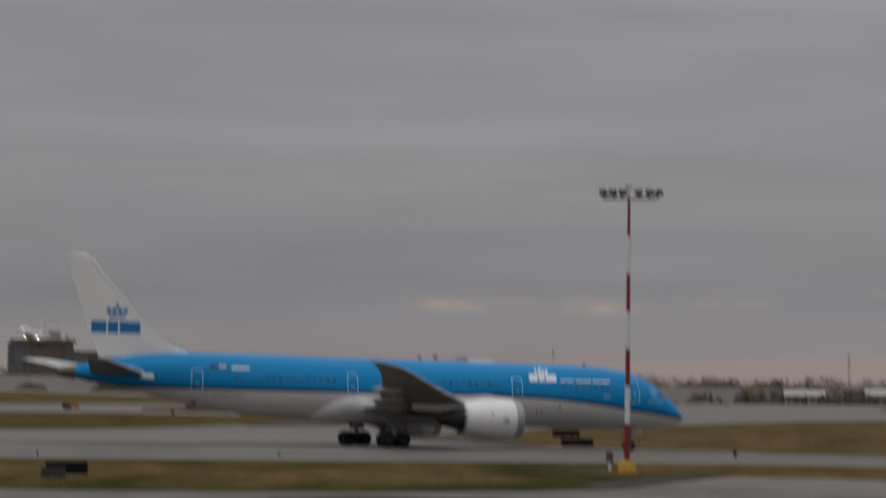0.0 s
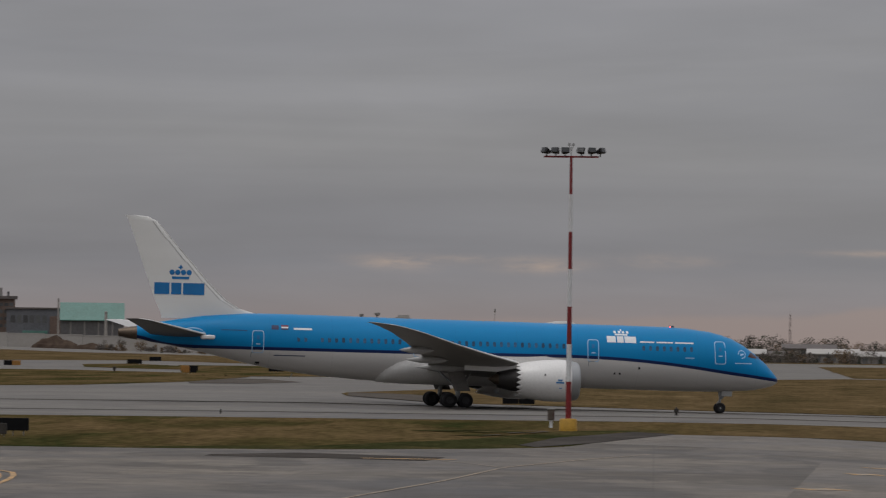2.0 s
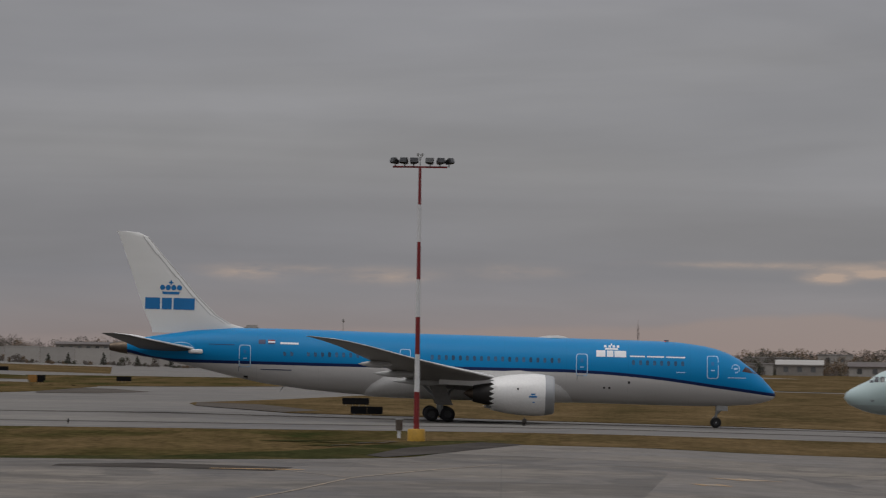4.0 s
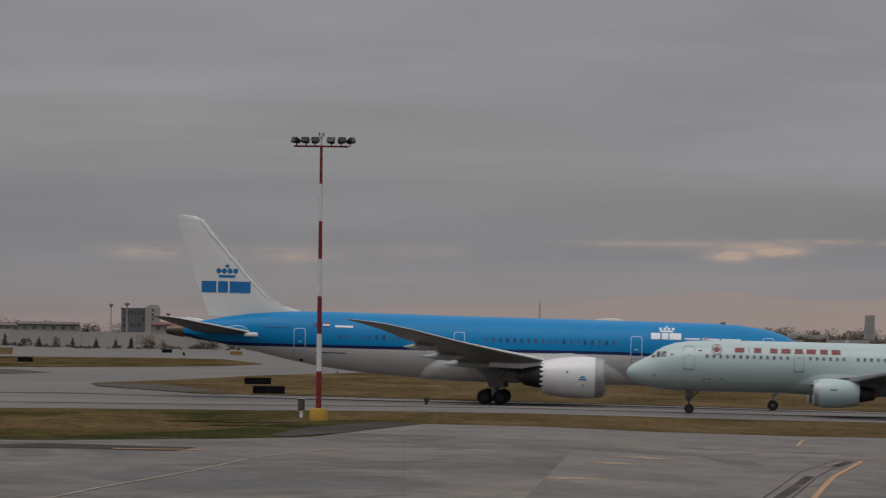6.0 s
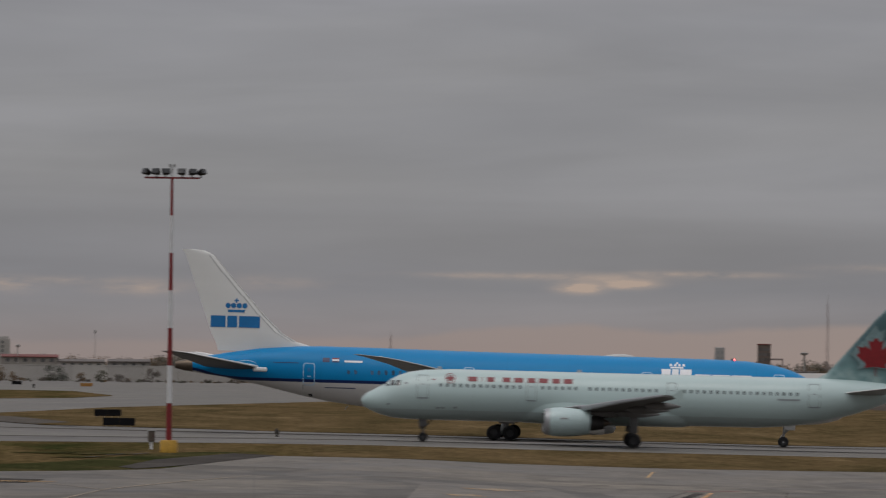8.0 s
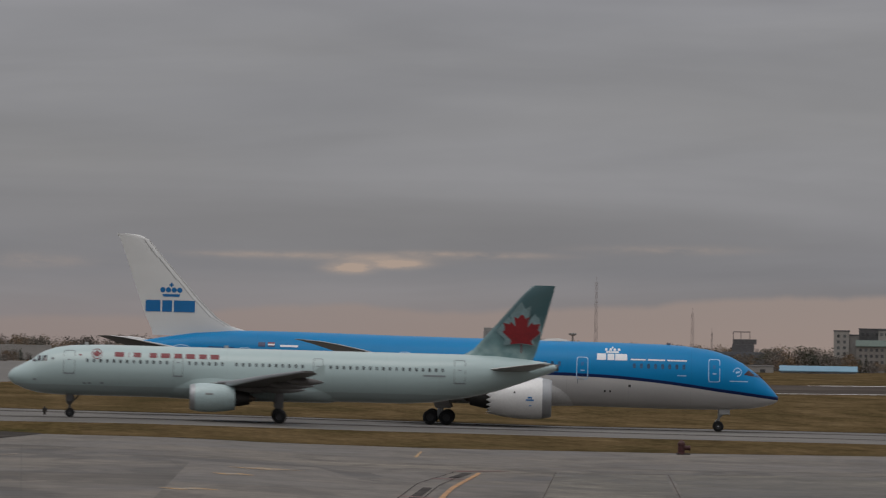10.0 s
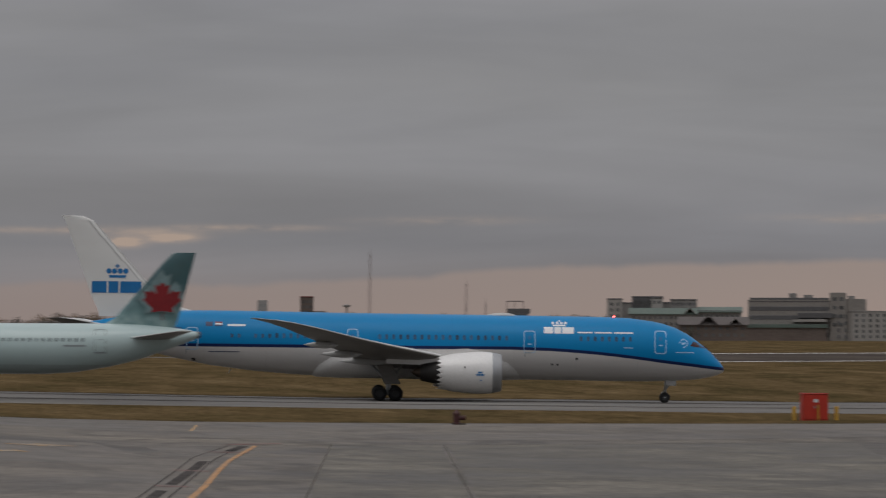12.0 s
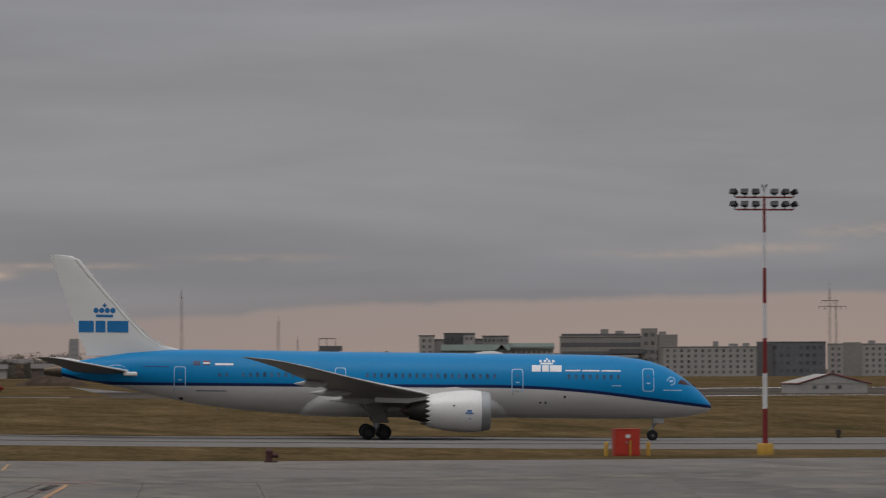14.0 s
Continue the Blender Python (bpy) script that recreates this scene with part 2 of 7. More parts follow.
SKY_BLUE, NAVY, PALE = (0.0, 0.215, 0.495), (0.008, 0.022, 0.09), (0.61, 0.597, 0.58)
M = dict(
    white_paint=material("white_paint", (0.72, 0.715, 0.70), 0.3, coat=0.4, vary=0.04, scale=0.6),
    # One wing grey in two copies: undersides with shade painted in, tops lit.
    shaded_grey=material("shaded_grey", (0.215, 0.205, 0.19), 0.38, vary=0.10, scale=0.5, stretch=(0.4, 1, 1)),
    lit_grey=material("lit_grey", (0.44, 0.44, 0.43), 0.4, vary=0.08, scale=0.5, stretch=(0.4, 1, 1)),
    lip_metal=material("lip_metal", (0.36, 0.37, 0.38), 0.5, 0.7, vary=0.05, scale=1.5),
    dark_metal=material("dark_metal", (0.045, 0.042, 0.04), 0.5, 0.6, vary=0.15, scale=2),
    exhaust=material("exhaust", (0.13, 0.10, 0.075), 0.42, 0.8, vary=0.2, scale=2),
    door_grey=material("door_grey", (0.42, 0.42, 0.41), 0.4, vary=0.06),
    black=material("black", (0.012, 0.012, 0.013), 0.7, vary=0.1, scale=2),
    tyre=material("tyre", (0.014, 0.014, 0.015), 0.85, vary=0.2, scale=4),
    rim=material("rim", (0.034, 0.034, 0.036), 0.5, 0.3, vary=0.1, scale=6),
    strut=material("strut", (0.34, 0.35, 0.35), 0.42, 0.3, vary=0.12, scale=4),
    glass_dark=material("glass_dark", (0.012, 0.016, 0.022), 0.12, coat=0.6, vary=0.1, scale=1),
    window_dark=material("window_dark", (0.040, 0.105, 0.20), 0.45, vary=0.2, scale=1, random=0.4, spec=0.2),
    window_grey=material("window_grey", (0.10, 0.12, 0.125), 0.45, vary=0.2, scale=1, random=0.4, spec=0.2),
    mark_white=material("mark_white", (0.75, 0.77, 0.79), 0.4, vary=0.04),
    mark_pale=material("mark_pale", (0.36, 0.55, 0.75), 0.4, vary=0.05),
    mark_blue=material("mark_blue", (0.004, 0.145, 0.38), 0.4, vary=0.05),
    mark_navy=material("mark_navy", NAVY, 0.4, vary=0.05),
    mark_red=material("mark_red", (0.175, 0.008, 0.015), 0.4, vary=0.06),
    leaf_red=material("leaf_red", (0.20, 0.005, 0.009), 0.4, vary=0.16, scale=0.8),
    mark_grey=material("mark_grey", (0.22, 0.25, 0.26), 0.5, vary=0.05),
    mark_line=material("mark_line", (0.20, 0.23, 0.24), 0.5, vary=0.05),
    engine_mint=material("engine_mint", (0.41, 0.52, 0.52), 0.35, coat=0.3, vary=0.06, scale=0.8),
    cockpit_rose=material("cockpit_rose", (0.045, 0.014, 0.015), 0.3, spec=0.25, vary=0.3, scale=2),
    # Leading edges: the gleam of the sky is painted as near-white.
    slat_gleam=material("slat_gleam", (0.80, 0.80, 0.79), 0.30, 0.0, vary=0.06, scale=1.5),
    # Blue jet's tailplane: underside shade mixed into a darker grey.
    tail_shade=material("tail_shade", (0.085, 0.083, 0.08), 0.45, vary=0.12, scale=0.6),
    # Mint jet's wing underside, fairings and pylons: deeper painted shade.
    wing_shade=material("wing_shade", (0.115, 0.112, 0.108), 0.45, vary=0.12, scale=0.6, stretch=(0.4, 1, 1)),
    fairing_pale=material("fairing_pale", (0.40, 0.40, 0.39), 0.4, vary=0.08, scale=0.8),
    edge_grey=material("edge_grey", (0.48, 0.475, 0.46), 0.45, vary=0.08, scale=1.0),
    # Mint jet's gear legs and doors: strut grey with under-wing shade painted in.
    gear_shaded=material("gear_shaded", (0.10, 0.10, 0.10), 0.5, 0.2, vary=0.15, scale=4),
    concrete=None, grass=None,
)

BLUE_JET_CURVE = [(-33.0, 6.1), (-29.6, 5.7), (-26.5, 5.02), (-24.0, 4.90), (0.5, 4.88), (11.3, 4.90), (12.5, 4.87), (15.0, 4.80), (17.7, 4.64),
                  (20.3, 4.42), (23.0, 4.12), (25.6, 3.79), (28.3, 3.48), (31.5, 3.13), (33.5, 3.02)]
M["blue_skin"] = livery("blue_skin", [(-9, PALE), (-0.07, NAVY), (0.20, (0.010, 0.105, 0.33)), (0.26, SKY_BLUE)], BLUE_JET_CURVE, seam=5.8, coat=0.04, rough=0.34, spec=0.18, dirt=0.13)
M["white_tail"] = livery("white_tail", [(-9, PALE), (0.0, (0.69, 0.69, 0.67))], [(-33, 0.0), (33, 0.0)], dirt=0.05)
# The two low bands paint the belly's shade into the mint.
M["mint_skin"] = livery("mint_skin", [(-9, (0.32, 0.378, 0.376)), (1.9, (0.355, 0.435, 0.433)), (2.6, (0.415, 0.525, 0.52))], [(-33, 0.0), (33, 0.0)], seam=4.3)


def ground_material(name, stops, scale, stretch, rough, fine=14.0, grain=0.12, bump=0.3, wet=0.0, slabs=None, damp=None, blotch=0.0):
    """Broad patches through a colour ramp, with grain and, on paving, a damp sheen that comes and goes."""
    m = bpy.data.materials.new(name)
    m.use_nodes = True
    nt = m.node_tree
    N, L = nt.nodes.new, nt.links.new
    b = nt.nodes["Principled BSDF"]
    co = N("ShaderNodeTexCoord")
    mp = N("ShaderNodeMapping")
    mp.inputs["Scale"].default_value = stretch
    L(co.outputs["Object"], mp.inputs[0])
    n1 = N("ShaderNodeTexNoise")
    n1.inputs["Scale"].default_value, n1.inputs["Detail"].default_value, n1.inputs["Roughness"].default_value = scale, 7, 0.62
    n1.inputs["Distortion"].default_value = 0.5
    n2 = N("ShaderNodeTexNoise")
    n2.inputs["Scale"].default_value, n2.inputs["Detail"].default_value = scale * fine, 5
    for n in (n1, n2):
        L(mp.outputs[0], n.inputs["Vector"])
    ramp = N("ShaderNodeValToRGB")
    els = ramp.color_ramp.elements
    while len(els) < len(stops):
        els.new(0.5)
    for e, (p, c) in zip(els, stops):
        e.position, e.color = p, (*c, 1)
    L(n1.outputs[0], ramp.inputs[0])
    gr = N("ShaderNodeMapRange")
    gr.inputs[1].default_value, gr.inputs[2].default_value = 0.28, 0.72
    gr.inputs[3].default_value, gr.inputs[4].default_value = 1 - grain, 1 + grain
    L(n2.outputs[0], gr.inputs[0])
    mx = N("ShaderNodeMix")
    mx.data_type, mx.blend_type = "RGBA", "MULTIPLY"
    mx.inputs[0].default_value = 1.0
    L(ramp.outputs[0], mx.inputs[6])
    L(gr.outputs[0], mx.inputs[7])
    last = mx.outputs[2]

    def times(colour, sock):
        n = N("ShaderNodeMix")
        n.data_type, n.blend_type = "RGBA", "MULTIPLY"
        n.inputs[0].default_value = 1.0
        L(colour, n.inputs[6])
        L(sock, n.inputs[7])
        return n.outputs[2]

    if blotch:
        # weathering a few metres across
        n3 = N("ShaderNodeTexNoise")
        n3.inputs["Scale"].default_value, n3.inputs["Detail"].default_value, n3.inputs["Roughness"].default_value = 0.42, 6, 0.68
        L(mp.outputs[0], n3.inputs["Vector"])
        r3 = N("ShaderNodeMapRange")
        r3.inputs[1].default_value, r3.inputs[2].default_value = 0.32, 0.68
        r3.inputs[3].default_value, r3.inputs[4].default_value = 1 - blotch, 1 + blotch
        L(n3.outputs[0], r3.inputs[0])
        last = times(last, r3.outputs[0])
    if damp:
        # dark damp areas with ragged edges
        sx_, sy_, lo, hi, deep = damp
        m4 = N("ShaderNodeMapping")
        m4.inputs["Scale"].default_value = (sx_, sy_, 1)
        m4.inputs["Location"].default_value = (3.7, 1.9, 0)
        L(co.outputs["Object"], m4.inputs[0])
        n4 = N("ShaderNodeTexNoise")
        n4.inputs["Scale"].default_value, n4.inputs["Detail"].default_value, n4.inputs["Roughness"].default_value, n4.inputs["Distortion"].default_value = 1.0, 9, 0.66, 0.8
        L(m4.outputs[0], n4.inputs["Vector"])
        r4 = N("ShaderNodeMapRange")
        r4.interpolation_type = "SMOOTHSTEP"
        r4.inputs[1].default_value, r4.inputs[2].default_value = lo, hi
        r4.inputs[3].default_value, r4.inputs[4].default_value = deep, 1.0
        L(n4.outputs[0], r4.inputs[0])
        last = times(last, r4.outputs[0])
    if slabs:
        # cast bays: each of its own tone, with dark joints
        br = N("ShaderNodeTexBrick")
        br.inputs["Scale"].default_value = 1.0
        br.inputs["Brick Width"].default_value, br.inputs["Row Height"].default_value = slabs
        br.inputs["Mortar Size"].default_value, br.inputs["Mortar Smooth"].default_value = 0.05, 0.5
        br.inputs["Color1"].default_value, br.inputs["Color2"].default_value, br.inputs["Mortar"].default_value = (0.90, 0.90, 0.91, 1), (1.09, 1.08, 1.06, 1), (0.78, 0.78, 0.78, 1)
        br.offset = 0.0
        L(co.outputs["Object"], br.inputs["Vector"])
        ms = N("ShaderNodeMix")
        ms.data_type, ms.blend_type = "RGBA", "MULTIPLY"
        ms.inputs[0].default_value = 1.0
        L(last, ms.inputs[6])
        L(br.outputs[0], ms.inputs[7])
        last = ms.outputs[2]
    L(last, b.inputs["Base Color"])
    b.inputs["Roughness"].default_value = rough
    b.inputs["Specular IOR Level"].default_value = 0.1 if wet else 0.0
    if wet:
        rr = N("ShaderNodeMapRange")
        rr.inputs[1].default_value, rr.inputs[2].default_value = 0.36, 0.64
        rr.inputs[3].default_value, rr.inputs[4].default_value = rough - wet, rough
        L(n1.outputs[0], rr.inputs[0])
        L(rr.outputs[0], b.inputs["Roughness"])
    if bump:
        bp = N("ShaderNodeBump")
        bp.inputs["Strength"].default_value, bp.inputs["Distance"].default_value = bump, 0.06
        L(n2.outputs[0], bp.inputs["Height"])
        L(bp.outputs[0], b.inputs["Normal"])
    return m


M["concrete"] = ground_material("concrete", [(0.36, (0.083, 0.072, 0.061)), (0.46, (0.109, 0.095, 0.080)), (0.54, (0.130, 0.114, 0.095)), (0.64, (0.163, 0.144, 0.120))], 0.06, (0.8, 0.8, 1), 0.6, fine=24, grain=0.2, wet=0.22, slabs=(7.6, 7.6), damp=(0.12, 0.05, 0.44, 0.53, 0.62), blotch=0.28)
M["pale_concrete"] = ground_material("pale_concrete", [(0.36, (0.104, 0.091, 0.077)), (0.50, (0.130, 0.114, 0.097)), (0.64, (0.162, 0.143, 0.120))], 0.09, (0.8, 0.5, 1), 0.6, fine=24, grain=0.2, wet=0.2, damp=(0.16, 0.06, 0.40, 0.52, 0.74), blotch=0.22)
M["olive_concrete"] = ground_material("olive_concrete", [(0.36, (0.078, 0.069, 0.056)), (0.50, (0.108, 0.097, 0.079)), (0.64, (0.160, 0.145, 0.118))], 0.16, (0.6, 0.45, 1), 0.6, fine=20, grain=0.26, wet=0.2, damp=(0.25, 0.12, 0.42, 0.54, 0.78), blotch=0.32)
M["taxi_concrete"] = ground_material("taxi_concrete", [(0.36, (0.104, 0.096, 0.088)), (0.50, (0.132, 0.123, 0.111)), (0.62, (0.155, 0.145, 0.130))], 0.05, (0.5, 0.5, 1), 0.6, fine=24, wet=0.12, slabs=(22.0, 7.5), damp=(0.03, 0.035, 0.36, 0.48, 0.8), blotch=0.16)
M["asphalt"] = ground_material("asphalt", [(0.3, (0.046, 0.042, 0.039)), (0.7, (0.080, 0.073, 0.067))], 0.08, (1, 1, 1), 0.8, fine=40, blotch=0.2)
M["old_asphalt"] = ground_material("old_asphalt", [(0.3, (0.072, 0.064, 0.057)), (0.7, (0.112, 0.101, 0.090))], 0.08, (1, 1, 1), 0.85, fine=40, blotch=0.25)
M["tar"] = ground_material("tar", [(0.35, (0.050, 0.046, 0.046)), (0.65, (0.098, 0.090, 0.085))], 0.9, (1, 0.6, 1), 0.8, fine=6, grain=0.3)
M["joint_grey"] = ground_material("joint_grey", [(0.35, (0.092, 0.084, 0.075)), (0.65, (0.130, 0.118, 0.103))], 0.3, (1, 0.3, 1), 0.85, fine=10, grain=0.3)
M["rubber"] = ground_material("rubber", [(0.34, (0.074, 0.069, 0.064)), (0.66, (0.118, 0.110, 0.100))], 0.12, (0.5, 2, 1), 0.75, fine=20, blotch=0.25)
M["grass"] = ground_material("grass", [(0.30, (0.056, 0.044, 0.021)), (0.42, (0.080, 0.059, 0.029)), (0.55, (0.104, 0.073, 0.037)), (0.68, (0.142, 0.103, 0.056))], 0.10, (1, 0.28, 1), 0.95, fine=16, grain=0.30, bump=0.8, blotch=0.22)
M["green_grass"] = ground_material("green_grass", [(0.33, (0.030, 0.034, 0.012)), (0.41, (0.050, 0.043, 0.017)), (0.50, (0.078, 0.058, 0.026)), (0.64, (0.112, 0.078, 0.039))], 0.11, (1, 0.2, 1), 0.95, fine=16, grain=0.32, bump=0.8, blotch=0.2)
M["lush_grass"] = ground_material("lush_grass", [(0.34, (0.024, 0.029, 0.011)), (0.50, (0.040, 0.040, 0.017)), (0.62, (0.078, 0.060, 0.029))], 0.14, (1, 0.3, 1), 0.95, fine=16, grain=0.32, bump=0.8, blotch=0.2)
M["yellow_paint"] = material("yellow_paint", (0.46, 0.265, 0.085), 0.6, vary=0.2, scale=0.5, dark=(0.21, 0.145, 0.085), fine=7)
M["orange_paint"] = material("orange_paint", (0.44, 0.21, 0.055), 0.6, vary=0.2, scale=0.5, dark=(0.27, 0.15, 0.07), fine=7)
M["red_paint"] = material("red_paint", (0.20, 0.085, 0.075), 0.7, vary=0.2, scale=0.6, dark=(0.13, 0.08, 0.07), fine=7)
M["faded_paint"] = material("faded_paint", (0.34, 0.26, 0.175), 0.6, vary=0.2, scale=0.5, dark=(0.16, 0.135, 0.105), fine=7)
M["white_line"] = material("white_line", (0.74, 0.73, 0.71), 0.6, vary=0.12, scale=0.3)

# ---------------------------------------------------------------- lie of the land
Z_FAR_LANE = [(-150, .58), (-60, .55), (-32, .48), (-20, .27), (0, -.05), (16, -.21), (31, -.45), (51, -.8), (72, -.94), (85, -1.08), (100, -1.22), (300, -1.3)]
Z_NEAR_LANE = [(-150, .5), (-38, .45), (0, .4), (9, .36), (26, .09), (37, -.06), (47, -.2), (70, -.45), (110, -.6), (300, -.7)]
Z_APRON_DIP = [(0, 0), (10, -.06), (16, -.2), (27, -.24), (42, -.22), (58, -.16), (72, -.03), (90, .03)]
Z_BEYOND = [(400, 0), (600, .1), (1500, 1.7), (2000, .7), (5000, .2)]


def land(x, y):
    """Height of the airfield: it falls gently to the right and rises again far off."""
    a, k = lerp_table(Z_NEAR_LANE, x), lerp_table(Z_FAR_LANE, x)
    d = math.hypot(x, y)
    b = math.degrees(math.atan2(x, y)) if y > 0 else 0
    far = lerp_table(Z_BEYOND, d) + lerp_table([(-10, 3), (-8.4, 2.4), (-4, 0)], b) * ease(800, 1500, d)
    z = a + (k - a) * ease(370, 416, y) + lerp_table(Z_APRON_DIP, x) * (1 - ease(306, 345, y))
    return z + (far - z) * ease(440, 620, y)


def sheet(name, xs, ys, mat, label, category):
    verts = [(x, y, land(x, y)) for y in ys for x in xs]
    n = len(xs)
    faces = [(j * n + i, j * n + i + 1, (j + 1) * n + i + 1, (j + 1) * n + i) for j in range(len(ys) - 1) for i in range(n - 1)]
    me = bpy.data.meshes.new(name)
    me.from_pydata(verts, [], faces)
    me.polygons.foreach_set("use_smooth", [True] * len(faces))
    ob = mesh_part(name, me, mat, None)
    return tagged(ob, label, category, kind="structure")


def along(line, u):
    """A point at the share u of a polyline's length."""
    seg = [math.dist(a, b) for a, b in zip(line, line[1:])]
    left = u * sum(seg)
    for (a, b), s in zip(zip(line, line[1:]), seg):
        if left <= s or (a, b) == (line[-2], line[-1]):
            t = left / s if s else 0
            return a[0] + (b[0] - a[0]) * t, a[1] + (b[1] - a[1]) * t
        left -= s


def strip(name, near, far, mat, lift, label, category, cols=40, rows=8, parent=None, wobble=0.0):
    """A patch of ground between two lines of the plan."""
    verts = []
    for j in range(rows + 1):
        v = j / rows
        for i in range(cols + 1):
            u = i / cols
            a, b = along(near, u), along(far, u)
            x, y = a[0] + (b[0] - a[0]) * v, a[1] + (b[1] - a[1]) * v
            if wobble and (j == 0 or j == rows):
                y += wobble * (noise.noise((x * 0.15, y * 0.15, 3.0)) + 0.5 * noise.noise((x * 0.5, y * 0.5, 7.0)))
            verts.append((x, y, land(x, y) + lift))
    n = cols + 1
    faces = [(j * n + i, j * n + i + 1, (j + 1) * n + i + 1, (j + 1) * n + i) for j in range(rows) for i in range(cols)]
    me = bpy.data.meshes.new(name)
    me.from_pydata(verts, [], faces)
    me.polygons.foreach_set("use_smooth", [True] * len(faces))
    ob = mesh_part(name, me, mat, parent)
    if parent is None:
        tagged(ob, label, category, kind="structure")
    return ob


def ribbon(name, line, width, mat, lift, label, category, parent=None, step=4.0):
    """A painted line that follows the ground."""
    left, right = [], []
    pts = []
    total = sum(math.dist(a, b) for a, b in zip(line, line[1:]))
    n = max(2, int(total / step))
    for i in range(n + 1):
        pts.append(along(line, i / n))
    for i, p in enumerate(pts):
        a, b = pts[max(0, i - 1)], pts[min(n, i + 1)]
        d = Vector((b[0] - a[0], b[1] - a[1])).normalized()
        left.append((p[0] - d.y * width / 2, p[1] + d.x * width / 2))
        right.append((p[0] + d.y * width / 2, p[1] - d.x * width / 2))
    verts = [(x, y, land(x, y) + lift) for q in zip(left, right) for x, y in q]
    me = bpy.data.meshes.new(name)
    me.from_pydata(verts, [], [(2 * i, 2 * i + 1, 2 * i + 3, 2 * i + 2) for i in range(n)])
    ob = mesh_part(name, me, mat, parent)
    if parent is None:
        tagged(ob, label, category, kind="structure")
    return ob


def steps(*runs):
    out = []
    for a, b, s in runs:
        v = a
        while v < b - 1e-6:
            out.append(v)
            v += s
    return out + [runs[-1][1]]


GRID_X = steps((-2600, -400, 200), (-400, -120, 20), (-120, 160, 5), (160, 500, 20), (500, 3000, 250))
GRID_Y = steps((-400, 100, 50), (100, 240, 10), (240, 640, 5), (640, 1700, 25), (1700, 4700, 250))
sheet("ground", GRID_X, GRID_Y, M["grass"], "dry brown autumn airfield grass reaching the horizon", "grass field")

# edges of the paving, in metres of the plan
APRON_EDGE = [(-120, 236), (-36.2, 235.1), (-27.3, 235.4), (-18.6, 237), (-10, 244), (-5.5, 250), (-4.1, 258.5), (-2.9, 270.4), (1.0, 293.6), (27.1, 291.9), (56.5, 301), (87.4, 302.6), (150, 304)]
LANE_NEAR = [(-150, 331), (-70.3, 331), (-34.9, 337), (-1.8, 342), (31.1, 340), (63.4, 341), (94.6, 333), (150, 326)]
strip("apron", [(-120, -120), (150, -120)], APRON_EDGE, M["concrete"], 0.03, "weathered grey concrete apron with damp streaks", "apron", 90, 60)
strip("taxiway", LANE_NEAR, [(-150, 610), (-70, 600), (-32, 485), (-21.9, 447), (-2.7, 446), (6.1, 441), (36.3, 434), (78.9, 433), (119, 430), (150, 428)], M["taxi_concrete"], 0.03,
      "pale grey concrete taxiway with dark tyre streaks", "taxiway", 100, 60)
strip("far_taxiway", [(-150, 610), (-70, 600), (-32, 485), (-22, 600), (15, 795), (40, 850), (109, 716), (206, 766), (320, 740)],
      [(-320, 1480), (-240, 1480), (-160, 1470), (-100, 1480), (-30, 1480), (70, 1400), (136, 898), (262, 979), (400, 950)], M["taxi_concrete"], 0.03, "distant pale concrete taxiway and runway", "taxiway", 90, 40)
M["runway_grey"] = ground_material("runway_grey", [(0.36, (0.062, 0.053, 0.047)), (0.64, (0.098, 0.084, 0.073))], 0.05, (0.5, 0.3, 1), 0.8, fine=24)
strip("runway", [(78, 762), (109, 723), (126, 719), (206, 771), (330, 744)], [(90, 900), (136, 897), (180, 924), (262, 978), (400, 950)], M["runway_grey"], 0.05, "dark grey asphalt runway beyond the field", "runway", 40, 16)
# grass islands on the paving
strip("grass_field", [(-36, 520), (-32.8, 484), (-21.9, 448), (-2.7, 446), (6.1, 441), (36.3, 434), (78.9, 433), (119, 430), (200, 426)],
      [(-36.4, 535.6), (-29.8, 596.1), (-21.2, 660.5), (15.2, 803.8), (36, 851), (109.6, 722), (126, 718), (206, 770), (330, 743)], M["grass"], 0.075, "dry brown grass field beside the taxiway", "grass field", 90, 40, wobble=1.5)
strip("grass_island", [(-130, 545), (-88.4, 573), (-77.5, 601), (-68.5, 660), (-66.9, 746)], [(-190, 850), (-130, 845), (-109.4, 848), (-84.6, 815), (-67.8, 757)], M["green_grass"], 0.075,
      "green and brown grass island between taxiways", "grass island", 30, 12, wobble=2.0)
strip("asphalt_patch", [(-66, 640), (-58, 645), (-52.6, 673)], [(-76, 730), (-62, 716), (-52.8, 676)], M["old_asphalt"], 0.07, "dark asphalt shoulder at a far taxiway corner", "asphalt patch", 14, 5, wobble=0.8)
strip("grass_island", [(-78, 746), (-64, 760), (-45.9, 785), (-33, 815), (-27.4, 868)], [(-104, 985), (-83, 1005), (-59, 1015), (-40, 995), (-27.8, 882)], M["green_grass"], 0.075,
      "green and brown grass island between taxiways", "grass island", 30, 12, wobble=2.0)
strip("grass_island", [(-230, 1000), (-155.8, 1010), (-136, 1056), (-122.8, 1090), (-92, 1060)], [(-290, 1340), (-205, 1331), (-166, 1290), (-149, 1323), (-115, 1330)], M["grass"], 0.075,
      "dry brown grass strip beyond a taxiway", "grass island", 30, 12, wobble=2.0)
strip("grass_island", [(-115, 909), (-102, 889), (-87, 873)], [(-123, 968), (-116, 1000), (-95, 952)], M["green_grass"], 0.08, "small green grass island between taxiways", "grass island", 16, 8, wobble=1.5)
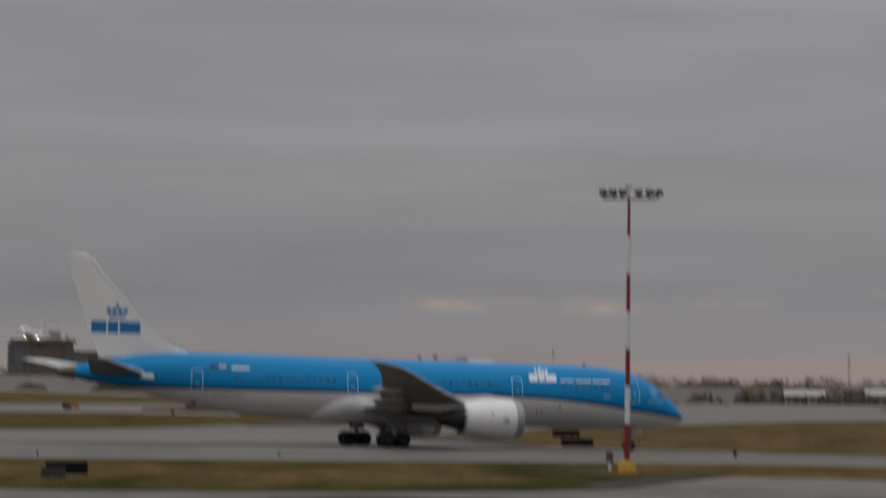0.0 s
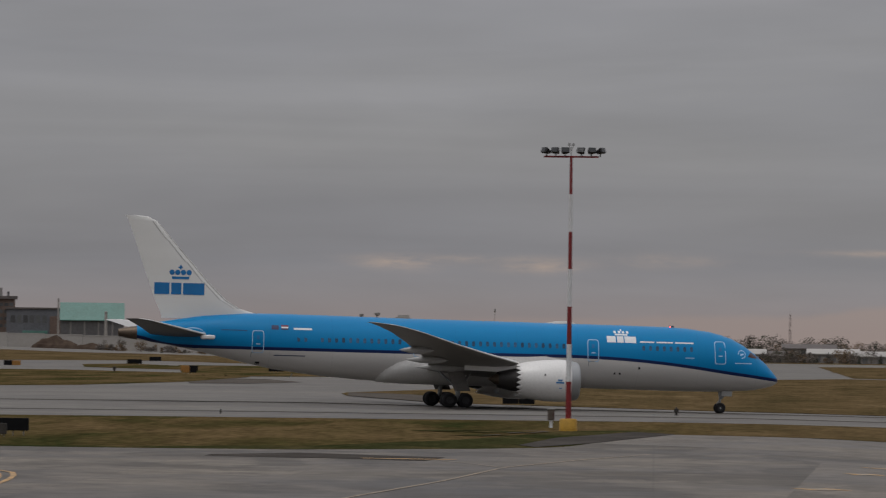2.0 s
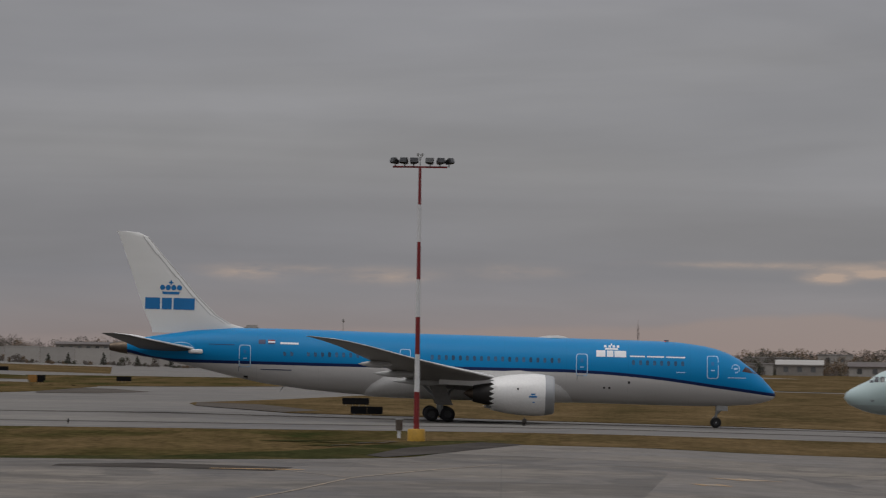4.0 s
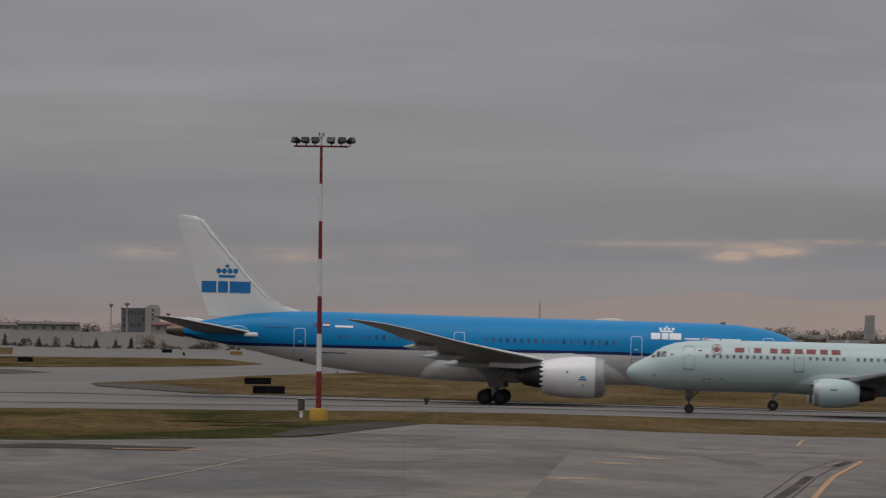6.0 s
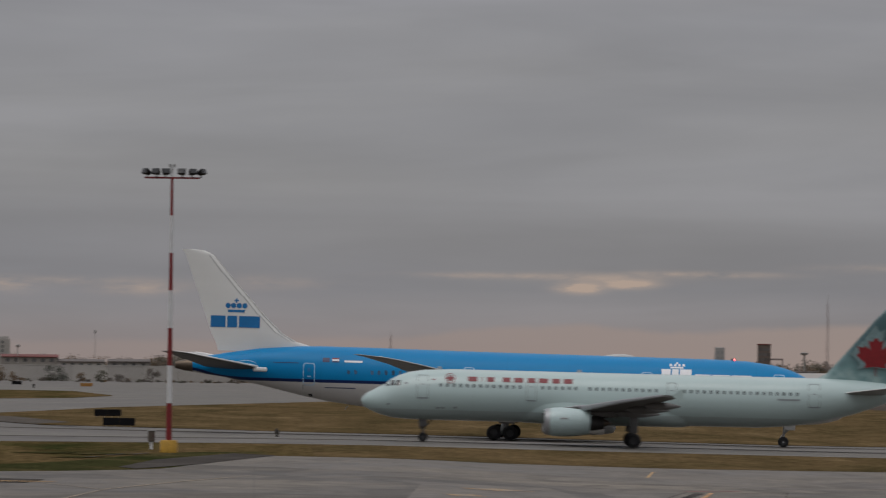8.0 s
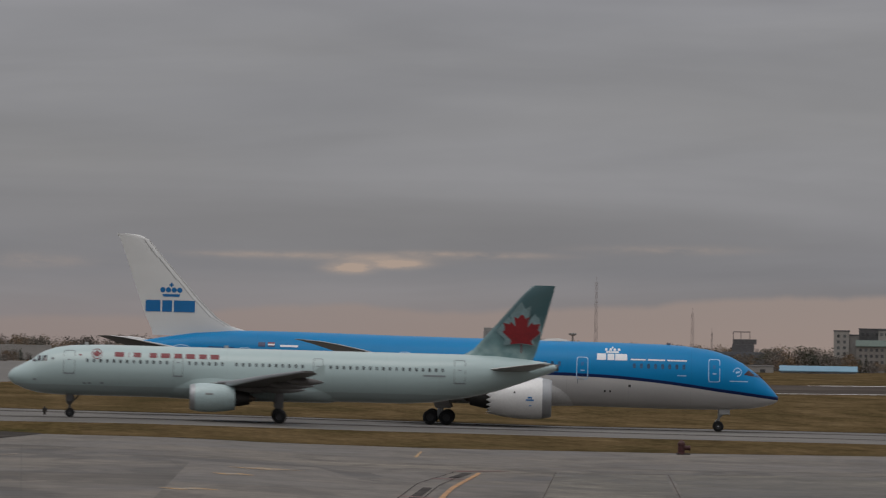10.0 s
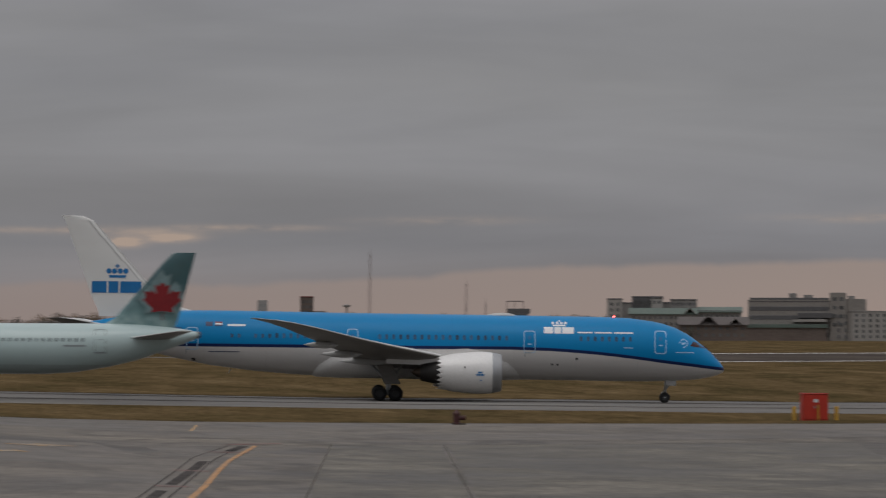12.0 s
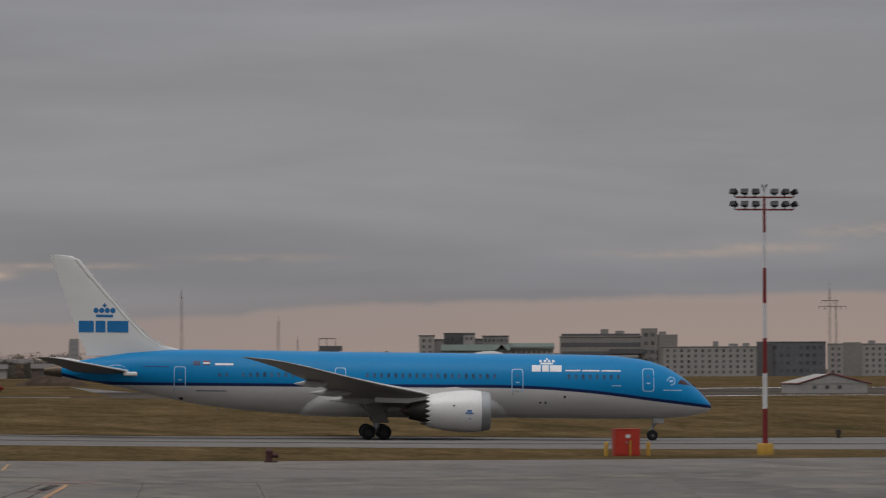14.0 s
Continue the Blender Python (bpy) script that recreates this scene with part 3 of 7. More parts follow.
strip("grass_island", [(40.5, 1036), (46, 904), (58, 900)], [(42, 1075), (65, 1275), (90, 1275)], M["grass"], 0.08, "small dry grass island beside the far taxiway", "grass island", 16, 12, wobble=1.5)
strip("grass_field", [(105, 905), (136, 898), (262, 979), (400, 951)], [(120, 1480), (173, 1480), (398, 1480), (560, 1437)], M["grass"], 0.075, "dry brown grass beyond the runway", "grass field", 40, 20, wobble=2.0)
# strip of greener grass by the lamp post, gore of old asphalt at the apron's corner
strip("grass_verge", APRON_EDGE[:9] + [(27.1, 291.9), (56.5, 301), (87.4, 302.6), (150, 304)], LANE_NEAR, M["green_grass"], 0.02, "mown green-brown grass verge between apron and taxiway", "grass verge", 110, 24, wobble=1.0)
strip("dry_verge", [(4, 295), (27.1, 292.6), (56.5, 301.7), (87.4, 303.3), (150, 304.7)], [(4, 340.6), (31.1, 339.2), (63.4, 340.2), (94.6, 332.2), (150, 325.4)], M["grass"], 0.032, "dry brown mown grass between apron and taxiway", "grass verge", 70, 10, wobble=0.8)
strip("asphalt_gore", [(-6.5, 250), (-3.6, 262), (1.4, 293.8)], [(-7.6, 254), (-6.0, 276), (-1.4, 298.5)], M["asphalt"], 0.06, "dark old asphalt corner of the apron", "asphalt patch", 20, 6, wobble=0.8)
strip("asphalt_gore", [(-33, 486), (-29, 470), (-21.9, 449)], [(-36, 533), (-28, 520), (-19, 470)], M["old_asphalt"], 0.10, "dark asphalt shoulder at the taxiway corner", "asphalt patch", 20, 6, wobble=0.8)
# tyre-dark wheel paths on the two lanes
strip("tyre_streak", [(-120, 362), (-30, 364), (26, 363.5), (60, 360), (150, 352)], [(-120, 366), (-30, 367.5), (26, 367), (60, 363.5), (150, 355.5)], M["rubber"], 0.045, "dark rubber-stained centre of a taxiway", "tyre marks", 70, 3, wobble=0.6)
strip("tyre_streak", [(-90, 407), (-32, 419.5), (0, 424.5), (40, 421.5), (72, 416), (150, 399)], [(-90, 412), (-32, 425.5), (0, 430), (40, 426.5), (72, 421), (150, 404)], M["rubber"], 0.045, "dark rubber-stained centre of a taxiway", "tyre marks", 70, 3, wobble=0.6)

# cast bays of the apron that differ in tone, with dark joints
strip("apron_bay", [(2.5, 130), (11.2, 130)], [(8.5, 229), (21.6, 230)], M["pale_concrete"], 0.036, "paler worn concrete bay of the apron", "apron bay", 16, 40, wobble=0.3)
strip("apron_bay", [(14.4, 130), (20.0, 130)], [(28.0, 236.5), (34.0, 238)], M["olive_concrete"], 0.036, "dull brown-grey concrete bay of the apron", "apron bay", 16, 40)
strip("apron_bay", [(20.3, 130), (36, 130)], [(34.4, 238.2), (60, 252)], M["olive_concrete"], 0.036, "dull brown-grey concrete bay of the apron", "apron bay", 24, 40)
strip("apron_edge_band", [(-3.4, 263), (8, 252), (24, 246), (46, 252), (60, 262), (90, 272), (150, 272)], [(-2.6, 270), (1.3, 292.8), (27.1, 291.2), (56.5, 300.2), (87.4, 301.8), (120, 302.6), (150, 303.2)], M["pale_concrete"], 0.036, "smooth pale concrete band along the apron edge", "apron bay", 60, 10)
for a, b, w in (((28.1, 237.3), (14.2, 130), 0.05), ((34.2, 238), (20.1, 130), 0.05), ((23.6, 231), (34.2, 238), 0.22), ((34.2, 238), (60, 252), 0.16)):
    ribbon("apron_joint", [a, b], w, M["joint_grey"], 0.042, "dark joint between concrete bays", "paving joint", step=6)

# painted lines
ribbon("yellow_line", [(-30.5, 196.2), (-28.2, 192.5), (-26.9, 188.9), (-26.3, 185.5), (-25.6, 179), (-24.8, 166.4), (-24.2, 150)], 0.24, M["yellow_paint"], 0.05, "worn yellow apron guide line", "painted line")
ribbon("yellow_line", [(-31.0, 194.4), (-28.7, 191.2), (-27.4, 188), (-26.8, 185), (-26.1, 179), (-25.3, 166.4), (-24.7, 150)], 0.2, M["yellow_paint"], 0.05, "worn yellow apron guide line", "painted line")
strip("asphalt_patch", [(-40, 150), (-25.6, 150), (-27.2, 186)], [(-40, 196), (-31, 195), (-28.2, 191)], M["asphalt"], 0.042, "dark asphalt patch edged with yellow lines", "asphalt patch", 12, 6)
ribbon("yellow_line", [(-14, 130), (-11, 164.4), (-8.7, 184.6), (-6.8, 207.8), (-3.5, 223.7), (-0.2, 236.8)], 0.17, M["faded_paint"], 0.05, "faded yellow apron guide line", "painted line")
ribbon("yellow_line", [(-6.8, 206.5), (-8.7, 213.6), (-10.2, 217.8)], 0.12, M["faded_paint"], 0.05, "faded yellow apron guide line", "painted line")
strip("asphalt_patch", [(-22, 221), (-14.7, 219), (-11, 217)], [(-22, 224.5), (-18, 229.7), (-10.3, 224.4)], M["asphalt"], 0.045, "dark tar repair on the apron", "asphalt patch", 12, 4, wobble=0.5)
ribbon("yellow_line", [(-14.2, 220.4), (-9.6, 219.9)], 0.9, M["yellow_paint"], 0.055, "worn yellow paint bar on the apron", "painted line")
ribbon("yellow_line", [(23.3, 230.2), (22.7, 225.5), (21.1, 214.5), (19.1, 200.5), (17.1, 184.2), (14.9, 165.5), (13.0, 150.5), (10, 125)], 0.24, M["orange_paint"], 0.05, "yellow apron lead-in line", "painted line")
ribbon("yellow_line", [(24.7, 279.7), (22.8, 262)], 0.17, M["yellow_paint"], 0.05, "short yellow paint dash on the apron", "painted line")
for line, w in (([(22.6, 228.9), (20.9, 218.6)], 0.5), ([(18.0, 200.2), (13.8, 166.9)], 0.44), ([(12.9, 160), (10.2, 138)], 0.42), ([(22.0, 230), (18.1, 206.7), (13.2, 166.4), (10, 140)], 0.07), ([(21.8, 224), (18.65, 202.7), (14.3, 167.2), (11, 140)], 0.07)):
    ribbon("tar_seam", line, w, M["tar"], 0.046, "dark tar seam on the apron", "tar seam")
for line in ([(22.1, 231.7), (25.2, 235.7)], [(15.5, 186.3), (16.9, 185.5)], [(13.1, 164.9), (14.3, 165.1)], [(19.6, 216.5), (21.6, 216.0)]):
    ribbon("red_line", line, 0.8, M["red_paint"], 0.048, "short worn dull red paint line on the apron", "painted line", step=1.0)
# worn yellow stand marks
for a, b, c in (((5.94, 183.2), (7.57, 183.9), 1.2), ((8.94, 207.6), (10.38, 207.9), 1.3), ((10.91, 219.8), (12.87, 221.6), 1.5), ((3.4, 150.5), (4.4, 150.7), 0.9)):
    ribbon("yellow_line", [along((a, b), .24), along((a, b), .76)], c * 1.6, M["faded_paint"], 0.05, "small worn yellow stand mark on the apron", "painted line", step=0.4)
    for u, v in ((0, .22), (.78, 1)):
        ribbon("yellow_line", [along((a, b), u), along((a, b), v)], c * 1.9, M["yellow_paint"], 0.05, "yellow end of a small stand mark", "painted line", step=0.4)
# lusher grass along the apron's edge, bare earth by the mast
strip("lush_verge", APRON_EDGE[:9], [(-120, 239), (-36.2, 239), (-27.3, 240), (-18.6, 247), (-12.0, 266), (-8.5, 284), (-7.0, 294), (-4.0, 304), (0.6, 306)], M["lush_grass"], 0.03, "greener grass along the apron edge", "grass verge", 60, 8, wobble=1.6)
for a, b, w in (((-9.3, 288.6), (-8.3, 292), 0.5), ((-7.9, 291), (-6.9, 296.5), 0.45), ((-10.5, 280), (-9.6, 283.4), 0.35), ((-8.6, 297.5), (-7.2, 299), 0.4)):
    ribbon("earth_streak", [a, b], w, M["old_asphalt"], 0.075, "strip of bare pale earth in the grass", "bare earth", step=1.5)
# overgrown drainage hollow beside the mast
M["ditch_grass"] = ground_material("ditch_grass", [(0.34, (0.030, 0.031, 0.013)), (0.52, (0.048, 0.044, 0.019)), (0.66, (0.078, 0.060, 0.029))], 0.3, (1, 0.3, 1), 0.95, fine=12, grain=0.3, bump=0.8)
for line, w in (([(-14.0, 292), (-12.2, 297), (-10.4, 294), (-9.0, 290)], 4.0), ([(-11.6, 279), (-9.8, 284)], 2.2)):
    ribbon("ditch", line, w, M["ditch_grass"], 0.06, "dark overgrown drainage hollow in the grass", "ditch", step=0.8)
ribbon("white_line", [(160, 908), (262, 970), (400, 942)], 6.5, M["white_line"], 0.06, "white runway edge line", "painted line", step=20)
ribbon("white_line", [(60, 745), (109.6, 730), (126, 726), (206, 778), (330, 752)], 4, M["white_line"], 0.06, "white runway edge line", "painted line", step=20)
strip("grass_field", [(38, 868), (62, 828), (88, 785)], [(45, 1250), (85, 1270), (122, 1250)], M["grass"], 0.09, "dry brown grass at the head of the runway", "grass field", 20, 20, wobble=1.5)


# ---------------------------------------------------------------- aircraft
def ring_at(stations, s):
    for a, b in zip(stations, stations[1:]):
        if s <= b[0]:
            t = (s - a[0]) / (b[0] - a[0])
            return [p + (q - p) * t for p, q in zip(a, b)]
    return list(stations[-1])


def hull(bm, stations, s0, n=40, per=4):
    """A body from rows of (station aft of the nose, top, bottom, half width)."""
    rows = []
    for a, b in zip(stations, stations[1:]):
        k = max(1, int((b[0] - a[0]) / 2.2))
        rows += [[p + (q - p) * i / k for p, q in zip(a, b)] for i in range(k)]
    rows.append(list(stations[-1]))
    rings = []
    for s, top, bot, w in rows:
        zc, h = (top + bot) / 2, (top - bot) / 2
        rings.append([bm.verts.new((s0 - s, w * math.cos(2 * math.pi * i / n), zc + h * math.sin(2 * math.pi * i / n))) for i in range(n)])
    for r0, r1 in zip(rings, rings[1:]):
        for i in range(n):
            bm.faces.new((r0[i], r1[i], r1[(i + 1) % n], r0[(i + 1) % n]))
    bm.faces.new(rings[0])
    bm.faces.new(rings[-1][::-1])
    bmesh.ops.recalc_face_normals(bm, faces=bm.faces)
    return shade(bm, 60)


def skin_y(stations, s, z, lift):
    _, top, bot, w = ring_at(stations, s)
    zc, h = (top + bot) / 2, (top - bot) / 2
    k = max(0.0, 1 - ((z - zc) / h) ** 2)
    return w * math.sqrt(k) + lift


def mark(name, stations, s0, corners, mat, parent, side, lift=0.02, label="", nu=6, nv=3):
    """A flat mark laid on the skin: corners (station, height), aft-low, fore-low, fore-high, aft-high."""
    bm = bmesh.new()
    grid = []
    for j in range(nv + 1):
        v = j / nv
        row = []
        for i in range(nu + 1):
            u = i / nu
            s = (corners[0][0] * (1 - u) + corners[1][0] * u) * (1 - v) + (corners[3][0] * (1 - u) + corners[2][0] * u) * v
            z = (corners[0][1] * (1 - u) + corners[1][1] * u) * (1 - v) + (corners[3][1] * (1 - u) + corners[2][1] * u) * v
            row.append(bm.verts.new((s0 - s, side * skin_y(stations, s, z, lift), z)))
        grid.append(row)
    for j in range(nv):
        for i in range(nu):
            q = (grid[j][i], grid[j][i + 1], grid[j + 1][i + 1], grid[j + 1][i])
            bm.faces.new(q)
    for f in bm.faces:
        f.normal_update()
        if f.normal.y * side < 0:
            f.normal_flip()
    return part(name, bm, mat, parent, label)


def outline(name, stations, s0, s, z0, z1, w, mat, parent, side, t=0.06, lift=0.02, label=""):
    """A door's painted frame on the skin, with rounded corners."""
    bm = bmesh.new()
    zc, hz, hs = (z0 + z1) / 2, (z1 - z0) / 2, w / 2
    n = 32
    loops = []
    for k in (0.0, t):
        loop = []
        for i in range(n):
            a = 2 * math.pi * i / n
            c, d = math.cos(a), math.sin(a)
            e = 0.28
            u = math.copysign(abs(c) ** e, c) * (hs - k)
            v = math.copysign(abs(d) ** e, d) * (hz - k)
            loop.append(bm.verts.new((s0 - (s + u), side * skin_y(stations, s + u, zc + v, lift), zc + v)))
        loops.append(loop)
    for i in range(n):
        f = bm.faces.new((loops[0][i], loops[0][(i + 1) % n], loops[1][(i + 1) % n], loops[1][i]))
        f.normal_update()
        if f.normal.y * side < 0:
            f.normal_flip()
    return part(name, bm, mat, parent, label)


def airfoil(c, th, n=9):
    """Closed outline of a wing section: (aft of the leading edge, up), upper side back, lower side forward."""
    pts = []
    for i in range(n + 1):
        x = 0.5 * (1 - math.cos(math.pi * i / n))
        y = 5 * th * (0.2969 * math.sqrt(x) - 0.126 * x - 0.3516 * x ** 2 + 0.2843 * x ** 3 - 0.1036 * x ** 4)
        pts.append((x, y))
    up = [(x * c, y * c * 1.15) for x, y in pts]
    low = [(x * c, -y * c * 0.85) for x, y in pts[1:-1]][::-1]
    return up + low


def wing(bm, sections, s0, side, vertical=False):
    """Sections: (leading edge station, trailing edge station, out, height, thickness share)."""
    rings = []
    for le, te, out, z, th in sections:
        ring = []
        for a, h in airfoil(te - le, th):
            ring.append(bm.verts.new((s0 - (le + a), h * 0.87, z) if vertical else (s0 - (le + a), side * out, z + h)))
        rings.append(ring)
    n = len(rings[0])
    for r0, r1 in zip(rings, rings[1:]):
        for i in range(n):
            bm.faces.new((r0[i], r0[(i + 1) % n], r1[(i + 1) % n], r1[i]))
    bm.faces.new(rings[0])
    bm.faces.new(rings[-1])
    bmesh.ops.recalc_face_normals(bm, faces=bm.faces)
    # upward faces take the lit copy, the rest the painted-shade copy
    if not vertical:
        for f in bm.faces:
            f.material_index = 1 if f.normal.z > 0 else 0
    return shade(bm, 40)


def canoe(bm, x0, x1, y, z, w, h):
    """A long pod under the wing, such as a flap track fairing."""
    prof = [(0.0, 0.05), (0.12, 0.6), (0.35, 1.0), (0.65, 0.85), (0.88, 0.4), (1.0, 0.04)]
    rings = []
    for t, r in prof:
        rings.append([bm.verts.new((x0 + (x1 - x0) * t, y + w * r * math.cos(a), z + h * r * math.sin(a))) for a in (2 * math.pi * i / 10 for i in range(10))])
    for r0, r1 in zip(rings, rings[1:]):
        for i in range(10):
            bm.faces.new((r0[i], r0[(i + 1) % 10], r1[(i + 1) % 10], r1[i]))
    bm.faces.new(rings[0])
    bm.faces.new(rings[-1])
    bmesh.ops.recalc_face_normals(bm, faces=bm.faces)
    return shade(bm, 50)


def shell(bm, stations, s0, crest, swell, n=26):
    """A fairing round the belly: the skin swollen outwards below a crest line (station, height)."""
    rows = []
    first, last = crest[0][0], crest[-1][0]
    k = int((last - first) / 0.25)
    for i in range(k + 1):
        s = first + (last - first) * i / k
        _, top, bot, w = ring_at(stations, s)
        zc, h = (top + bot) / 2, (top - bot) / 2
        zt = lerp_table(crest, s)
        ring = []
        for j in range(n + 1):
            a = radians(-195 + 210 * j / n)
            z = zc + h * math.sin(a)
            out = (swell * (0.3 + 0.7 * ease(first, first + 3.5, s)) * (0.3 + 0.7 * abs(math.cos(a))) + 0.05) * ease(0.0, 0.9, zt - z) - 0.05
            ring.append(bm.verts.new((s0 - s, (w + out) * math.cos(a), zc + (h + out) * math.sin(a))))
        rows.append(ring)
    for r0, r1 in zip(rows, rows[1:]):
        for j in range(n):
            bm.faces.new((r0[j], r0[j + 1], r1[j + 1], r1[j]))
    bmesh.ops.recalc_face_normals(bm, faces=bm.faces)
    return shade(bm, 60)


WHEEL_MESH = {}


def wheel(parent, at, r, w):
    """A tyre on a rim that turns about its axle."""
    key = (r, w)
    if key not in WHEEL_MESH:
        bm = bmesh.new()
        lathe(bm, [(-w * .5, r * .52), (-w * .5, r * .80), (-w * .36, r * .96), (-w * .15, r), (w * .15, r), (w * .36, r * .96), (w * .5, r * .80), (w * .5, r * .52)], "y", n=24)
        tyre = bpy.data.meshes.new("tyre")
        shade(bm, 50).to_mesh(tyre)
        bm.free()
        bm = bmesh.new()
        lathe(bm, [(-w * .30, r * .08), (-w * .36, r * .20), (-w * .34, r * .42), (-w * .48, r * .53), (w * .48, r * .53), (w * .34, r * .42), (w * .36, r * .20), (w * .30, r * .08)], "y", n=16, close=True)
        for i in range(6):
            a = i * math.pi / 3
            tube(bm, (r * .3 * math.cos(a), -w * .41, r * .3 * math.sin(a)), (r * .3 * math.cos(a), w * .41, r * .3 * math.sin(a)), r * .05, n=6)
        rim = bpy.data.meshes.new("rim")
        shade(bm, 40).to_mesh(rim)
        bm.free()
        tyre.materials.append(M["tyre"])
        rim.materials.append(M["rim"])
        WHEEL_MESH[key] = (tyre, rim)
    tyre, rim = WHEEL_MESH[key]
    ob = mesh_part("wheel", tyre, None, parent)
    ob.location = at
    mesh_part("rim", rim, None, ob)
    return ob


def chevron_ring(bm, x, r, depth, teeth, at):
    """A sawtooth trailing edge."""
    n = teeth * 2
    a0 = [bm.verts.new(Vector(at) + Vector((x, r * math.cos(2 * math.pi * i / n), r * math.sin(2 * math.pi * i / n)))) for i in range(n)]
    a1 = [bm.verts.new(Vector(at) + Vector((x - (depth if i % 2 else 0.08), r * 0.965 * math.cos(2 * math.pi * i / n), r * 0.965 * math.sin(2 * math.pi * i / n)))) for i in range(n)]
    a2 = [bm.verts.new(Vector(at) + Vector((x + 0.2, r * 0.93 * math.cos(2 * math.pi * i / n), r * 0.93 * math.sin(2 * math.pi * i / n)))) for i in range(n)]
    for i in range(n):
        j = (i + 1) % n
        bm.faces.new((a0[i], a0[j], a1[j], a1[i]))
        bm.faces.new((a1[i], a1[j], a2[j], a2[i]))
    bmesh.ops.recalc_face_normals(bm, faces=bm.faces)


def engine(parent, x_front, y, z, r, length, core, teeth=0, paint="white_paint", lip=.42):
    """A turbofan: cowl, lip, fan, core and plug."""
    at = (x_front, y, z)
    bm = bmesh.new()
    lathe(bm, [(-length, r * .80), (-length * .8, r * .91), (-length * .55, r * .985), (-length * .35, r), (-length * .2, r * .98), (-lip, r * (.93 if lip < .6 else .955))], "x", at, 36)
    cowl = part("engine", shade(bm, 40), M[paint], parent, "white engine cowl" if paint == "white_paint" else "pale mint engine cowl")
    bm = bmesh.new()
    lathe(bm, [(-lip, r * (.932 if lip < .6 else .957)), (-0.2, r * .90), (-0.06, r * .86), (0.0, r * .825), (-0.06, r * .79), (-0.3, r * .765), (-1.1, r * .76)], "x", at, 36)
    part("lip", shade(bm, 50), M["lip_metal"], cowl, "bare metal inlet lip")
    bm = bmesh.new()
    lathe(bm, [(-1.1, r * .76), (-1.15, r * .3), (-0.75, r * .12), (-0.6, 0.02)], "x", at, 24)
    part("fan", shade(bm, 30), M["dark_metal"], cowl)
    if teeth:
        bm = bmesh.new()
        chevron_ring(bm, x_front - length, r * .803, 0.55, teeth, (0, y, z))
        part("chevrons", bm, M["white_paint"], cowl, "white sawtooth nozzle edge")
    bm = bmesh.new()
    lathe(bm, [(-length + 0.6, r * .72), (-length + .2, r * .60), (-length - core * .3, r * .52), (-length - core * .7, r * .40), (-length - core * .68, r * .34)], "x", at, 28)
    part("core_nozzle", shade(bm, 40), M["dark_metal"], cowl)
    bm = bmesh.new()
    lathe(bm, [(-length - core * .5, r * .33), (-length - core * .8, r * .22), (-length - core, 0.03)], "x", at, 20)
    part("plug", shade(bm, 40), M["exhaust"], cowl)
    return cowl


def pylon(parent, pts, y, half, mat):
    """A strut from wing to engine: (x, low, high) rows."""
    bm = bmesh.new()
    rings = []
    for i, (x, z0, z1) in enumerate(pts):
        w = half * (0.25 if i in (0, len(pts) - 1) else 1.0)
        rings.append([bm.verts.new((x, y + a, b)) for a, b in ((-w, z0), (w, z0), (w, z1), (-w, z1))])
    for r0, r1 in zip(rings, rings[1:]):
        for i in range(4):
            bm.faces.new((r0[i], r0[(i + 1) % 4], r1[(i + 1) % 4], r1[i]))
    bm.faces.new(rings[0])
    bm.faces.new(rings[-1])
    bmesh.ops.recalc_face_normals(bm, faces=bm.faces)
    return part("pylon", bm, mat, parent)


WHEELS = []


def window_row(parent, stations, s0, spans, pitch, z, w, h, side, mat):
    """Cabin windows, each one a small dark pane on the skin."""
    bm = bmesh.new()
    n = 12
    ref = (spans[0][0] + spans[-1][1]) / 2
    y = skin_y(stations, ref, z, 0.015)
    vs = []
    for i in range(n):
        a = 2 * math.pi * i / n
        u, v = math.copysign(abs(math.cos(a)) ** .6, math.cos(a)) * w / 2, math.copysign(abs(math.sin(a)) ** .6, math.sin(a)) * h / 2
        vs.append(bm.verts.new((u, side * (skin_y(stations, ref, z + v, 0.015) - y), v)))
    f = bm.faces.new(vs)
    f.normal_update()
    if f.normal.y * side < 0:
        f.normal_flip()
    me = bpy.data.meshes.new("window")
    bm.to_mesh(me)
    bm.free()
    me.materials.append(mat)
    for a, b in spans:
        s = a
        while s <= b + 1e-6:
            ob = mesh_part("window", me, None, parent)
            ob.location = (s0 - s, side * skin_y(stations, s, z, 0.015), z)
            s += pitch


BIG = [(0.0, 3.30, 3.10, .08), (.12, 3.52, 2.94, .42), (.5, 3.98, 2.71, .85), (1.25, 4.79, 2.48, 1.30), (2.35, 5.69, 2.26, 1.72), (3.5, 6.5, 2.17, 2.05), (4.6, 7.05, 2.1, 2.28),
       (5.7, 7.42, 2.05, 2.46), (6.8, 7.66, 2.02, 2.60), (9.0, 7.93, 2.0, 2.76), (11.2, 8.02, 2.0, 2.84), (15.6, 8.06, 2.03, 2.87), (24, 8.1, 2.08, 2.87), (36, 8.15, 2.15, 2.87), (40.3, 8.2, 2.32, 2.84),
       (44.3, 8.24, 2.62, 2.68), (48.3, 8.25, 3.1, 2.40), (50.9, 8.22, 3.6, 2.12), (54.9, 7.9, 4.5, 1.55), (58, 7.4, 5.1, 1.02), (61.1, 6.82, 5.52, .64)]


